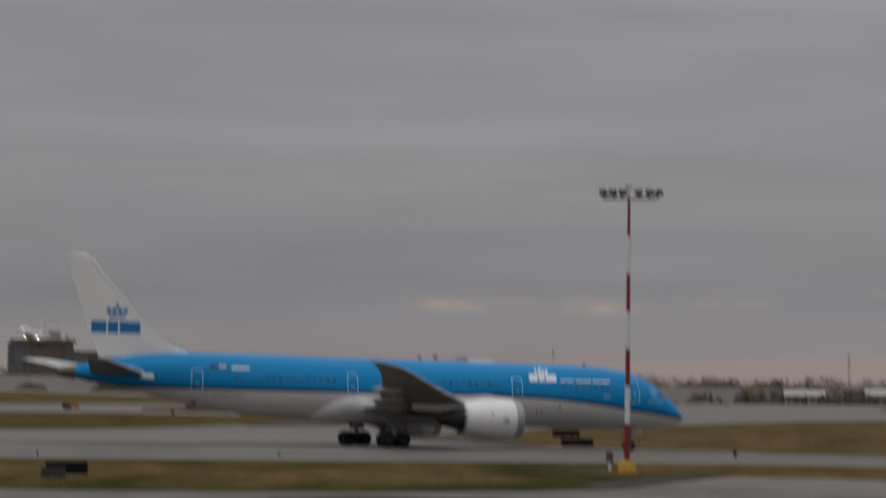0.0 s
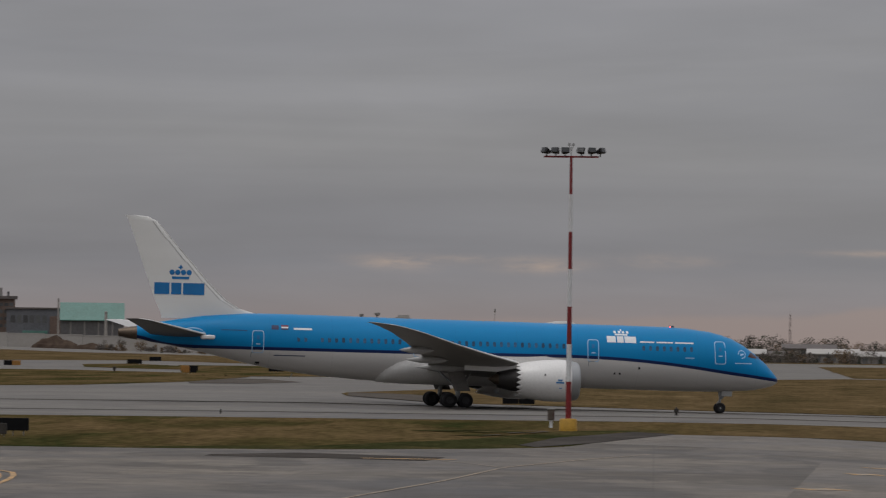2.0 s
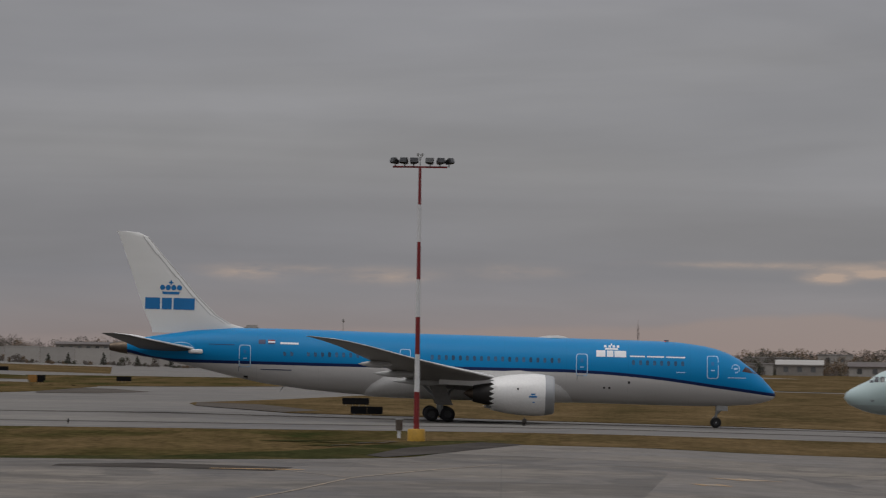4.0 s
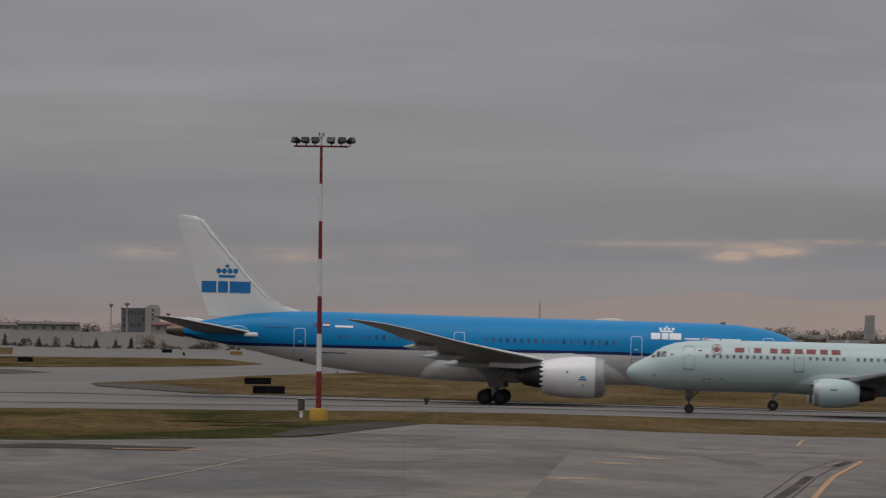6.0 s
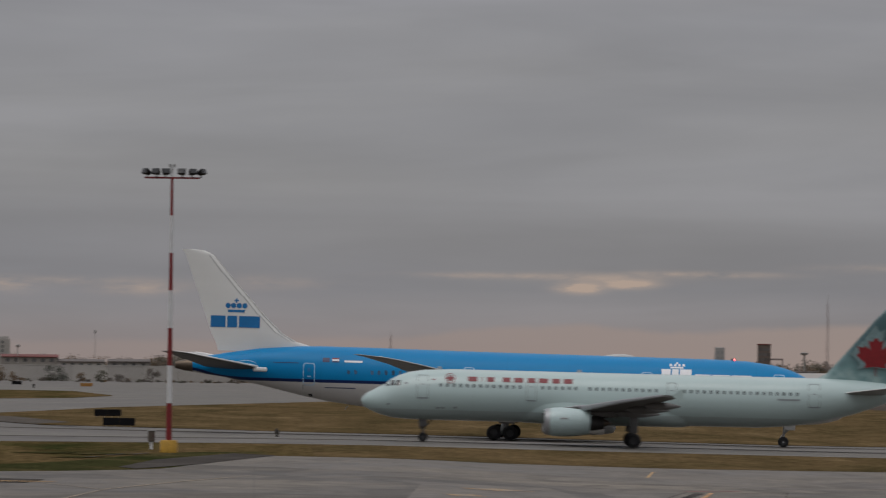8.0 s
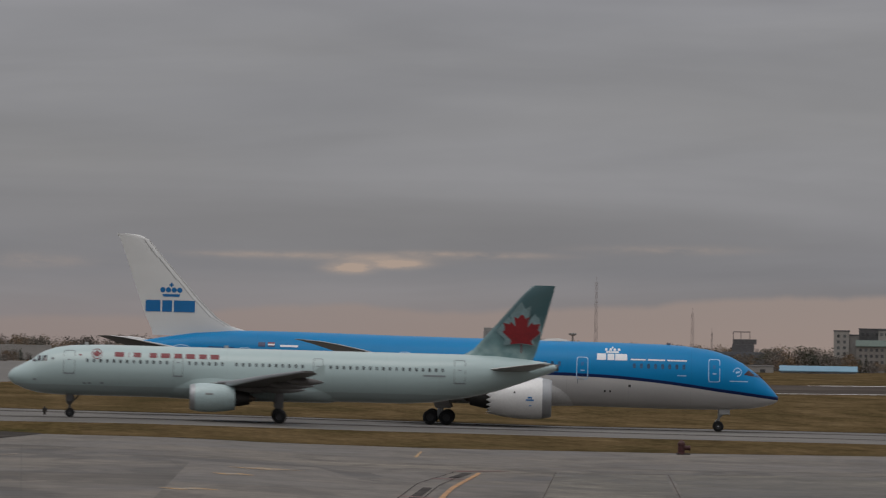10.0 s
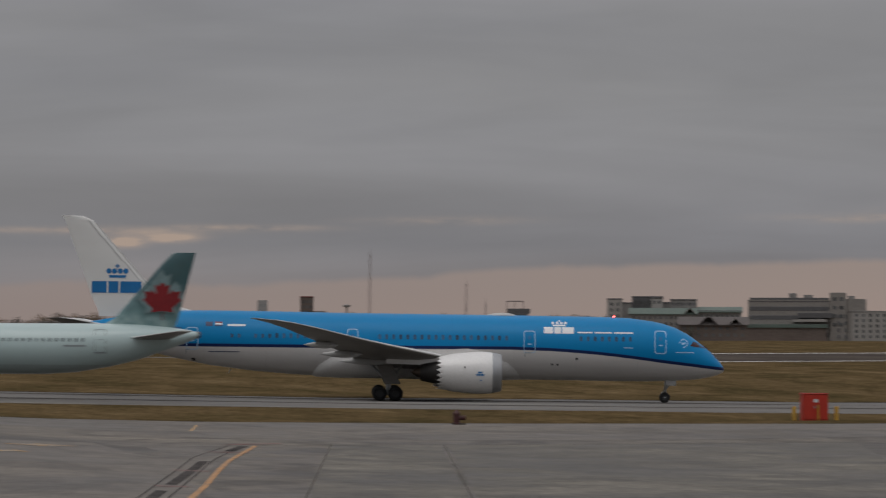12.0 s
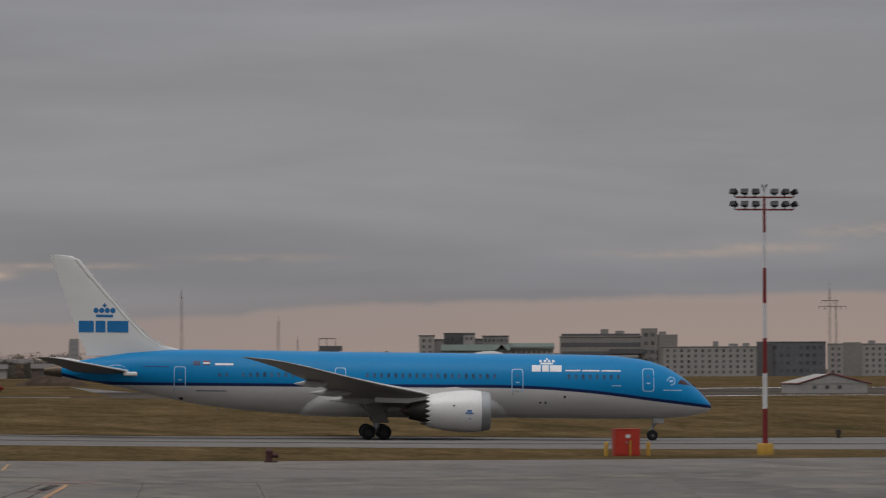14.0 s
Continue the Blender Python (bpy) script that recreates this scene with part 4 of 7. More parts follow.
def big_jet():
    """The blue wide-body twin; x ahead, y to port, z up, the origin on the ground under its main wheels."""
    s0 = 31.5
    top = tagged(new("wide_body_airliner"), "sky-blue and white wide-body twin-engine airliner taxiing on its wheels", "airplane")
    bm = bmesh.new()
    body = part("fuselage", hull(bm, BIG, s0, 48), M["blue_skin"], top, "sky-blue upper and pale grey lower fuselage with a navy line")
    bm = bmesh.new()
    lathe(bm, [(s0 - 61.05, .64), (s0 - 61.9, .53), (s0 - 62.75, .34), (s0 - 62.8, .27), (s0 - 62.2, .22)], "x", (0, 0, 6.15), 24, close=True)
    part("tail_cone", shade(bm), M["exhaust"], body, "brown metal exhaust cone of the auxiliary power unit")
    # belly fairing
    bm = bmesh.new()
    shell(bm, BIG, s0, [(19.0, 2.0), (19.25, 2.7), (19.7, 3.3), (20.6, 3.9), (22.0, 4.4), (24, 4.7), (32, 4.85), (34.2, 4.8), (35.8, 4.55), (37.0, 4.15), (38.0, 3.55), (38.6, 2.95), (39.0, 2.2)], 0.36)
    part("belly_fairing", bm, M["white_paint"], body, "white wing-to-body fairing")
    # wings
    for side in (-1, 1):
        sec = [(21.29, 34.09, 2.4, 3.35, 0.110), (23.62, 34.52, 5.6, 3.64, 0.110), (26.81, 35.31, 10.0, 4.23, 0.100), (30.65, 37.05, 15.0, 4.96, 0.095), (34.41, 38.91, 20.0, 5.77, 0.090), (38.20, 41.10, 25.0, 6.68, 0.085), (40.24, 42.44, 27.4, 7.10, 0.080), (41.83, 43.33, 28.8, 7.34, 0.080), (43.40, 44.10, 29.9, 7.50, 0.080)]
        bm = bmesh.new()
        w = part("wing", wing(bm, sec, s0, side), [M["shaded_grey"], M["lit_grey"]], top, "long swept grey wing with raked tip")
        bm = bmesh.new()
        wing(bm, [(le - .04, le + max(.16, (te - le) * .075), o, z + .03, .34) for le, te, o, z, th in sec[1:-1]], s0, side)
        part("slat", bm, [M["slat_gleam"], M["slat_gleam"]], w, "bare leading edge with the sky's gleam painted in")
        for out, x0, x1, zz in ((8.4, 30.9, 36.9, 3.72), (13.6, 34.1, 38.7, 4.40), (18.6, 36.3, 40.1, 5.25)):
            bm = bmesh.new()
            part("flap_fairing", canoe(bm, s0 - x0, s0 - x1 + .7, side * out, zz - .06, .24, .36), M["fairing_pale"], w, "pale grey flap track fairing")
        e = engine(top, s0 - 21.3, side * 9.8, 2.74, 1.94, 5.45, 2.9, 20, lip=.86)
        pylon(top, [(s0 - 22.4, 4.3, 4.62), (s0 - 24.4, 4.0, 4.95), (s0 - 27.9, 3.4, 4.75), (s0 - 31.9, 3.5, 4.3)], side * 9.8, .30, M["white_paint"])
        bm = bmesh.new()
        yy = side * 9.8
        rr = 1.945
        tube(bm, (s0 - 21.35 - 3.35, yy + side * rr * .985, 3.25), (s0 - 21.35 - 3.35, yy + side * rr * 1.0, 3.25), .09, n=8)
        part("drain", bm, M["black"], e)
        for x0, x1, k, z0, z1 in ((2.32, 1.58, .995, 2.5, 2.64), (2.14, 1.74, .995, 2.72, 2.86), (2.0, 1.78, .95, 2.02, 2.1)):
            bm = bmesh.new()
            box(bm, s0 - 21.35 - x0, s0 - 21.35 - x1, yy + side * (rr * k) - .02, yy + side * (rr * k) + .02, z0, z1)
            part("cowl_mark", bm, M["mark_blue"], e, "small blue bar on the engine cowl")
    # tail
    bm = bmesh.new()
    FIN = [(48.4, 58.8, 0, 7.6, .05), (50.0, 58.95, 0, 8.2, .06), (51.5, 59.15, 0, 8.62, .075), (52.8, 59.5, 0, 9.35, .085), (54.5, 60.1, 0, 11.0, .09), (56.1, 60.75, 0, 12.8, .088), (58.0, 61.5, 0, 14.9, .085), (59.4, 62.1, 0, 16.55, .08),
                                  (60.3, 62.35, 0, 16.95, .07), (61.4, 62.45, 0, 17.05, .05)]

    def fin_skin(s, z, side):
        le, te, th = (lerp_table([(r[3], r[k]) for r in FIN], z) for k in (0, 1, 4))
        x = min(1.0, max(0.0, (s - le) / (te - le)))
        h = 5 * th * (te - le) * (0.2969 * math.sqrt(x) - 0.126 * x - 0.3516 * x ** 2 + 0.2843 * x ** 3 - 0.1036 * x ** 4)
        return h * 0.87 * (1.15 if side > 0 else 0.85) + 0.03

    fin = part("fin", wing(bm, FIN, s0, 1, True), M["white_tail"], top, "white tail fin with blue emblem")
    for side in (-1, 1):
        bm = bmesh.new()
        part("tailplane", wing(bm, [(54.4, 59.9, 1.0, 6.05, .09), (57.3, 61.1, 4.6, 6.60, .075), (60.7, 62.75, 8.9, 7.25, .07), (61.8, 63.1, 9.8, 7.38, .05)], s0, side), [M["tail_shade"], M["lit_grey"]], top, "grey tailplane with shade painted underneath")
        bm = bmesh.new()
        wing(bm, [(54.35, 55.0, 1.0, 6.10, .36), (57.25, 57.75, 4.6, 6.64, .34), (60.66, 60.98, 8.9, 7.28, .3), (61.75, 61.98, 9.75, 7.40, .25)], s0, side)
        part("leading_edge", bm, [M["slat_gleam"], M["slat_gleam"]], top, "tailplane leading edge with painted sky gleam")
        bm = bmesh.new()
        box(bm, s0 - 55.3, s0 - 53.95, side * 1.55 - .25, side * 1.55 + .25, 5.72, 6.12, .1)
        part("tailplane_root", bm, M["white_paint"], top)
    bm = bmesh.new()
    wing(bm, [(51.45, 52.1, 0, 8.62, .5), (52.75, 53.3, 0, 9.35, .5), (54.45, 54.95, 0, 11.0, .5), (56.05, 56.5, 0, 12.8, .45), (57.95, 58.3, 0, 14.9, .4), (59.35, 59.6, 0, 16.5, .4)], s0, 1, True)
    part("leading_edge", bm, M["edge_grey"], fin, "bare grey leading edge of the fin")
    # emblem on the fin, both faces
    for side in (-1, 1):
        def fin_shape(pts, mat):
            bm = bmesh.new()
            vs = [bm.verts.new((s0 - s, side * fin_skin(s, z, side), z)) for s, z in pts]
            f = bm.faces.new(vs)
            f.normal_update()
            if f.normal.y * side < 0:
                f.normal_flip()
            return part("emblem", bm, mat, fin, "blue emblem shape")
        for a, b in ((58.15, 59.55), (57.05, 57.98), (54.9, 56.88)):
            for i in range(4):
                c, d = a + (b - a) * i / 4, a + (b - a) * (i + 1) / 4
                fin_shape([(d, 9.80), (c, 9.80), (c, 10.88), (d, 10.88)], M["mark_blue"])
        for (l0, _, _, z0, _), (l1, _, _, z1, _) in zip(FIN[2:8], FIN[3:8]):
            line = fin_shape([(l0 + .62, z0), (l0 + .52, z0), (l1 + .42, z1), (l1 + .52, z1)], M["door_grey"])
            line.name, line["label"] = "edge_line", "thin grey joint behind the leading edge"
        fin_shape([(57.92, 11.22), (56.38, 11.22), (56.33, 11.46), (57.97, 11.46)], M["mark_blue"])
        for s in (57.95, 57.42, 56.89, 56.36):
            fin_shape([(s + .25 * math.cos(a), 11.85 + .25 * math.sin(a)) for a in (2 * math.pi * i / 12 for i in range(12))], M["mark_blue"])
        fin_shape([(57.22, 12.12), (57.08, 12.12), (57.08, 12.52), (57.22, 12.52)], M["mark_blue"])
        fin_shape([(57.36, 12.26), (56.94, 12.26), (56.94, 12.38), (57.36, 12.38)], M["mark_blue"])
    # marks, doors and windows on both flanks
    for side in (-1, 1):
        for s, w in ((6.15, 1.12), (18.45, 1.1), (35.0, 1.05), (50.0, 1.12)):
            d = outline("door", BIG, s0, s, 4.55 if s > 10 else 4.62, 6.66 if s > 10 else 6.78, w, M["mark_pale"], body, side, .07, label="cabin door with pale outline")
            mark("door_window", BIG, s0, [(s + .13, 5.85), (s - .13, 5.85), (s - .13, 6.2), (s + .13, 6.2)], M["mark_blue"], d, side)
            mark("door_handle", BIG, s0, [(s + .16, 5.35), (s - .2, 5.35), (s - .2, 5.45), (s + .16, 5.45)], M["mark_pale"], d, side)
        window_row(body, BIG, s0, [(9.0, 13.9), (20.6, 32.8), (36.8, 44.2), (45.6, 46.8)], .66, 5.95, .28, .47, side, M["window_dark"])
        # white emblem and bars ahead of the second door
        for a, b in ((16.25, 17.1), (15.5, 16.12), (14.3, 15.4)):
            mark("emblem", BIG, s0, [(b, 6.42), (a, 6.42), (a, 7.02), (b, 7.02)], M["mark_white"], body, side, .022, "white emblem shape")
        mark("emblem", BIG, s0, [(16.3, 7.1), (15.05, 7.1), (15.1, 7.25), (16.25, 7.25)], M["mark_white"], body, side, .022, "white emblem shape")
        for s in (16.25, 15.83, 15.45, 15.05):
            mark("emblem", BIG, s0, [(s + .13, 7.30), (s - .13, 7.30), (s - .1, 7.52), (s + .1, 7.52)], M["mark_white"], body, side, .022, "white emblem shape", 2, 2)
        mark("emblem", BIG, s0, [(15.72, 7.5), (15.58, 7.5), (15.58, 7.68), (15.72, 7.68)], M["mark_white"], body, side, .022, "white emblem shape", 2, 2)
        for a, b in ((12.55, 13.95), (10.75, 12.35), (8.75, 10.55)):
            mark("lettering_bar", BIG, s0, [(b, 6.47), (a, 6.47), (a, 6.60), (b, 6.60)], M["mark_white"], body, side, .022, "row of small white lettering shown as a bar")
        mark("lettering_bar", BIG, s0, [(9.6, 5.1), (8.75, 5.1), (8.75, 5.18), (9.6, 5.18)], M["mark_pale"], body, side, .022)
        mark("lettering_bar", BIG, s0, [(4.7, 4.72), (2.95, 4.72), (2.95, 4.80), (4.7, 4.80)], M["mark_pale"], body, side, .022)
        for i in range(10):
            a0, a1 = i * .5, i * .5 + .36
            c = [(3.95 + r * math.cos(a), 5.62 + r * math.sin(a)) for r, a in ((.32, a0), (.32, a1), (.42, a1), (.42, a0))]
            mark("ring_mark", BIG, s0, c, M["mark_pale"], body, side, .024, "", 1, 1)
        mark("ring_mark", BIG, s0, [(4.12, 5.48), (3.78, 5.56), (3.72, 5.7), (4.1, 5.68)], M["mark_pale"], body, side, .024, "", 2, 2)
        mark("registration_bar", BIG, s0, [(46.7, 6.80), (45.0, 6.80), (45.0, 6.98), (46.7, 6.98)], M["mark_white"], body, side, .022, "white registration shown as a bar")
        mark("flag", BIG, s0, [(47.85, 6.78), (47.2, 6.78), (47.2, 6.92), (47.85, 6.92)], M["mark_navy"], body, side, .022)
        mark("flag", BIG, s0, [(47.85, 6.92), (47.2, 6.92), (47.2, 7.06), (47.85, 7.06)], M["mark_white"], body, side, .022)
        mark("flag", BIG, s0, [(47.85, 7.06), (47.2, 7.06), (47.2, 7.2), (47.85, 7.2)], M["mark_red"], body, side, .022)
        mark("flag", BIG, s0, [(48.75, 6.78), (48.1, 6.78), (48.1, 7.18), (48.75, 7.18)], M["mark_navy"], body, side, .022)
        for i in range(8):
            a0, a1 = 0.35 + .3 * i, 0.35 + .3 * (i + 1)
            c = [(56.0 + 1.15 * math.cos(a), 6.15 + r * math.sin(a)) for r, a in ((.55, a0), (.55, a1), (.63, a1), (.63, a0))]
            mark("seal_line", BIG, s0, c, M["mark_pale"], body, side, .024, "", 1, 1)
        mark("panel_line", BIG, s0, [(53.4, 6.6), (51.0, 6.6), (51.0, 6.66), (53.4, 6.66)], M["mark_navy"], body, side, .022)
        mark("lettering_bar", BIG, s0, [(48.5, 4.35), (45.6, 4.35), (45.6, 4.43), (48.5, 4.43)], M["mark_navy"], body, side, .022, "small dark lettering shown as a bar")
        for s, z, w, h in ((49.9, 3.5, .2, .13), (16.3, 3.42, .09, .09), (15.8, 3.42, .09, .09), (14.0, 3.95, .11, .11)):
            mark("vent", BIG, s0, [(s + w, z), (s - w, z), (s - w, z + 2 * h), (s + w, z + 2 * h)], M["black"], body, side, .02, "", 2, 2)
        for s in (18.9, 50.6):
            mark("door_mark", BIG, s0, [(s, 4.15), (s - .06, 4.15), (s - .06, 4.6), (s, 4.6)], M["mark_grey"], body, side, .02, "", 1, 2)
            mark("door_mark", BIG, s0, [(s, 4.55), (s - .6, 4.55), (s - .6, 4.61), (s, 4.61)], M["mark_grey"], body, side, .02, "", 2, 1)
        # flight deck glass
        mark("cockpit_window", BIG, s0, [(3.35, 5.38), (2.3, 5.22), (2.02, 5.42), (2.95, 5.82)], M["cockpit_rose"], body, side, .02, "dark reddish cockpit side window", 4, 3)
        mark("cockpit_window", BIG, s0, [(2.22, 5.24), (1.62, 5.10), (1.52, 5.16), (2.0, 5.5)], M["cockpit_rose"], body, side, .02, "dark reddish cockpit front window", 4, 3)
    # antenna dome, beacon
    bm = bmesh.new()
    canoe(bm, s0 - 19.6, s0 - 22.6, 0, 8.06, .5, .27)
    part("antenna_dome", bm, M["edge_grey"], body, "grey antenna dome")
    bm = bmesh.new()
    tube(bm, (s0 - 46.4, 0, 2.75), (s0 - 46.7, 0, 2.35), .05, .03, 6)
    box(bm, s0 - 27.2, s0 - 26.8, -.03, .03, 1.35, 1.75)
    part("antenna", bm, M["strut"], body)
    # landing gear
    for side in (-1, 1):
        bm = bmesh.new()
        y = side * 4.9
        tube(bm, (.1, y, .72), (.15, y, 4.0), .22, .26, 12)
        tube(bm, (-.85, y, .69), (.85, y, .69), .17, .17, 10)
        tube(bm, (.12, y, 1.7), (-1.6, y * .72, 3.4), .11, .13, 8)
        tube(bm, (.12, y, 1.6), (1.5, y * .95, 3.6), .10, .12, 8)
        for x in (-.75, .75):
            tube(bm, (x, y - .75, .69), (x, y + .75, .69), .11, .11, 8)
        for v in bm.verts:
            v.co.x -= .2
        part("main_gear", shade(bm), M["strut"], top, "grey main gear leg and bogie")
        bm = bmesh.new()
        box(bm, -.95, .55, y + side * .55 - .04, y + side * .55 + .04, 1.55, 3.75, .03)
        for v in bm.verts:
            v.co.x += (v.co.z - 1.6) * -.42 + .45
            v.co.y += side * (v.co.z - 2.6) * .1
        part("gear_door", bm, M["shaded_grey"], top, "grey main gear door")
        for x in (-.75, .75):
            for o in (-.62, .62):
                WHEELS.append((wheel(top, (x - .2, y + o, .685), .685, .52), .685, top))
    bm = bmesh.new()
    nx = s0 - 5.56
    tube(bm, (nx, 0, .5), (nx + .12, 0, 2.6), .10, .14, 12)
    tube(bm, (nx, -.5, .5), (nx, .5, .5), .08, .08, 8)
    tube(bm, (nx + .08, 0, 1.3), (nx + 1.1, 0, 2.3), .07, .08, 8)
    tube(bm, (nx - .06, -.12, 1.2), (nx - .3, -.12, .9), .05, .05, 6)
    box(bm, nx - .05, nx + .28, -.22, .22, 1.38, 1.6, .04)
    part("nose_gear", shade(bm), M["strut"], top, "grey nose gear leg with lamps")
    for side in (-1, 1):
        bm = bmesh.new()
        box(bm, nx - .0, nx + 1.05, side * .62 - .03, side * .62 + .03, 1.62, 2.12, .03)
        part("gear_door", bm, M["door_grey"], top, "pale grey nose gear door")
        WHEELS.append((wheel(top, (nx, side * .36, .5), .5, .36), .5, top))
    return top


SMALL = [(0.0, 3.30, 3.10, .08), (.12, 3.55, 2.88, .34), (.45, 3.85, 2.58, .68), (1.3, 4.30, 2.22, 1.12), (1.95, 4.62, 2.03, 1.38), (2.3, 4.95, 1.95, 1.48), (2.9, 5.30, 1.87, 1.60), (3.8, 5.62, 1.81, 1.76), (5.0, 5.82, 1.78, 1.88),
         (7.5, 5.93, 1.79, 1.975), (20, 5.93, 1.80, 1.975), (32, 5.95, 1.84, 1.975), (34.5, 5.96, 2.0, 1.95), (37.2, 5.96, 2.45, 1.80), (39.6, 5.90, 3.05, 1.50), (42, 5.70, 3.9, 1.02), (43.6, 5.48, 4.5, .62), (44.4, 5.3, 4.85, .28)]


def small_jet():
    """The pale mint narrow-body twin, built like the other."""
    s0 = 21.95
    top = tagged(new("narrow_body_airliner"), "pale mint narrow-body airliner with red maple leaf tail taxiing", "airplane")
    bm = bmesh.new()
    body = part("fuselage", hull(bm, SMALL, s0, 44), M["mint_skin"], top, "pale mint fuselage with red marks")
    bm = bmesh.new()
    shell(bm, SMALL, s0, [(12.6, 1.8), (12.9, 2.4), (13.6, 3.0), (14.8, 3.5), (16.5, 3.7), (20, 3.4), (23, 3.3), (24.6, 3.1), (25.8, 2.7), (26.5, 2.2), (26.9, 1.85)], 0.34)
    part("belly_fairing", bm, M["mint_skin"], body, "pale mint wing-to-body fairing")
    for s, z in ((6.2, 5.86), (17.5, 5.9)):
        bm = bmesh.new()
        box(bm, s0 - s - .2, s0 - s + .1, -.02, .02, z, z + .24, .01)
        part("antenna", bm, M["door_grey"], body, "small grey blade aerial")
    for side in (-1, 1):
        sec = [(14.6, 21.9, 1.7, 2.55, .13), (16.9, 22.1, 5.0, 2.95, .12), (18.0, 22.3, 6.6, 3.1, .115), (20.6, 23.7, 11.5, 3.7, .11), (23.5, 25.1, 16.9, 4.25, .10)]
        bm = bmesh.new()
        w = part("wing", wing(bm, sec, s0, side), [M["wing_shade"], M["lit_grey"]], top, "swept grey wing")
        bm = bmesh.new()
        wing(bm, [(le - .02, le + (te - le) * .09, o, z + .015, 1.1) for le, te, o, z, th in sec[1:]], s0, side)
        part("slat", bm, [M["lip_metal"], M["lip_metal"]], w)
        for out, x0, x1, zz in ((6.4, 20.2, 24.0, 2.95), (9.6, 21.0, 24.6, 3.3), (12.6, 22.4, 25.3, 3.65)):
            bm = bmesh.new()
            part("flap_fairing", canoe(bm, s0 - x0, s0 - x1, side * out, zz - .2, .2, .34), M["wing_shade"], w, "flap track fairing with painted shade")
        bm = bmesh.new()
        vs = [bm.verts.new((s0 - s, side * 16.95 + d, z)) for d in (-.04, .04) for s, z in ((24.3, 4.3), (25.0, 4.8), (25.25, 4.8), (25.2, 4.2), (25.2, 3.85), (24.95, 3.85))]
        bm.faces.new(vs[:6])
        bm.faces.new(vs[6:][::-1])
        for i in range(6):
            bm.faces.new((vs[i], vs[(i + 1) % 6], vs[(i + 1) % 6 + 6], vs[i + 6]))
        bmesh.ops.recalc_face_normals(bm, faces=bm.faces)
        part("tip_fence", bm, M["mint_skin"], w, "small wing tip fence")
        e = engine(top, s0 - 14.75, side * 5.75, 1.95, 1.16, 3.6, 1.7, 0, "engine_mint")
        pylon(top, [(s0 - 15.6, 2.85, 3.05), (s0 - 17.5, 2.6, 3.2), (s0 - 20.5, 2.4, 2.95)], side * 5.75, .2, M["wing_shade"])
        bm = bmesh.new()
        box(bm, s0 - 16.6, s0 - 16.0, side * 5.75 + side * 1.11 - .02, side * 5.75 + side * 1.11 + .05, 2.18, 2.32, .02)
        part("strake", bm, M["strut"], e)
        bm = bmesh.new()
        part("tailplane", wing(bm, [(38.6, 42.2, 1.0, 4.75, .09), (40.8, 43.0, 4.0, 5.1, .085), (42.6, 43.8, 6.2, 5.38, .08)], s0, side), [M["shaded_grey"], M["lit_grey"]], top, "grey tailplane")
    bm = bmesh.new()
    fin = part("fin", wing(bm, [(36.2, 42.4, 0, 5.55, .08), (37.6, 42.75, 0, 6.4, .085), (39.6, 43.35, 0, 8.7, .085), (41.4, 43.9, 0, 10.8, .08), (42.2, 44.1, 0, 11.65, .075), (42.5, 44.12, 0, 11.74, .05)], s0, 1, True), M["teal_tail"], top,
                       "teal tail fin with a red maple leaf")
    bm = bmesh.new()
    lathe(bm, [(s0 - 44.3, .30), (s0 - 44.55, .24), (s0 - 44.56, .1)], "x", (0, 0, 5.08), 16, close=True)
    part("tail_cone", shade(bm), M["exhaust"], body, "dark exhaust tip")
    leaf = [(0, 1.0), (.17, .68), (.36, .78), (.27, .28), (.50, .54), (.56, .41), (.86, .47), (.76, .16), (.90, .06), (.46, -.33), (.52, -.52), (.05, -.46)]
    outer = leaf + [(-x, y) for x, y in leaf[::-1][:-1]] if leaf[0][0] == 0 else leaf
    for side in (-1, 1):
        for scale, lift, mat, dx, dz, name in ((2.5, .30, M["pale_leaf"], -.15, .35, "pale_leaf"), (1.75, .315, M["leaf_red"], 0, .05, "red_leaf")):
            bm = bmesh.new()
            c = bm.verts.new((s0 - 41.45 - dx, side * lift, 7.75 + dz))
            vs = [bm.verts.new((s0 - 41.45 - dx + x * scale, side * (lift - max(0, y) * .04), 7.75 + dz + y * scale)) for x, y in outer]
            for i in range(len(vs)):
                f = bm.faces.new((c, vs[i], vs[(i + 1) % len(vs)]))
                f.normal_update()
                if f.normal.y * side < 0:
                    f.normal_flip()
            if name == "pale_leaf":
                bmesh.ops.bisect_plane(bm, geom=list(bm.verts) + list(bm.edges) + list(bm.faces), plane_co=(s0 - 43.05, 0, 8.4), plane_no=(-1, 0, .28), clear_outer=True)
                bmesh.ops.bisect_plane(bm, geom=list(bm.verts) + list(bm.edges) + list(bm.faces), plane_co=(s0 - 39.75, 0, 8.4), plane_no=(.9, 0, .75), clear_outer=True)
            part(name, bm, mat, fin, "red maple leaf" if name == "red_leaf" else "faint pale leaf shade")
        bm = bmesh.new()
        box(bm, s0 - 41.5, s0 - 41.42, side * .31 - .01, side * .31 + .01, 6.2, 7.2)
        part("leaf_stem", bm, M["leaf_red"], fin)
        # doors, windows and marks
        for s, w, z0, z1 in ((4.95, .95, 3.55, 5.42), (13.7, .8, 3.55, 5.15), (25.0, .8, 4.1, 5.3), (36.45, .95, 3.6, 5.5)):
            d = outline("door", SMALL, s0, s, z0, z1, w, M["mark_line"], body, side, .05, label="cabin door with grey outline")
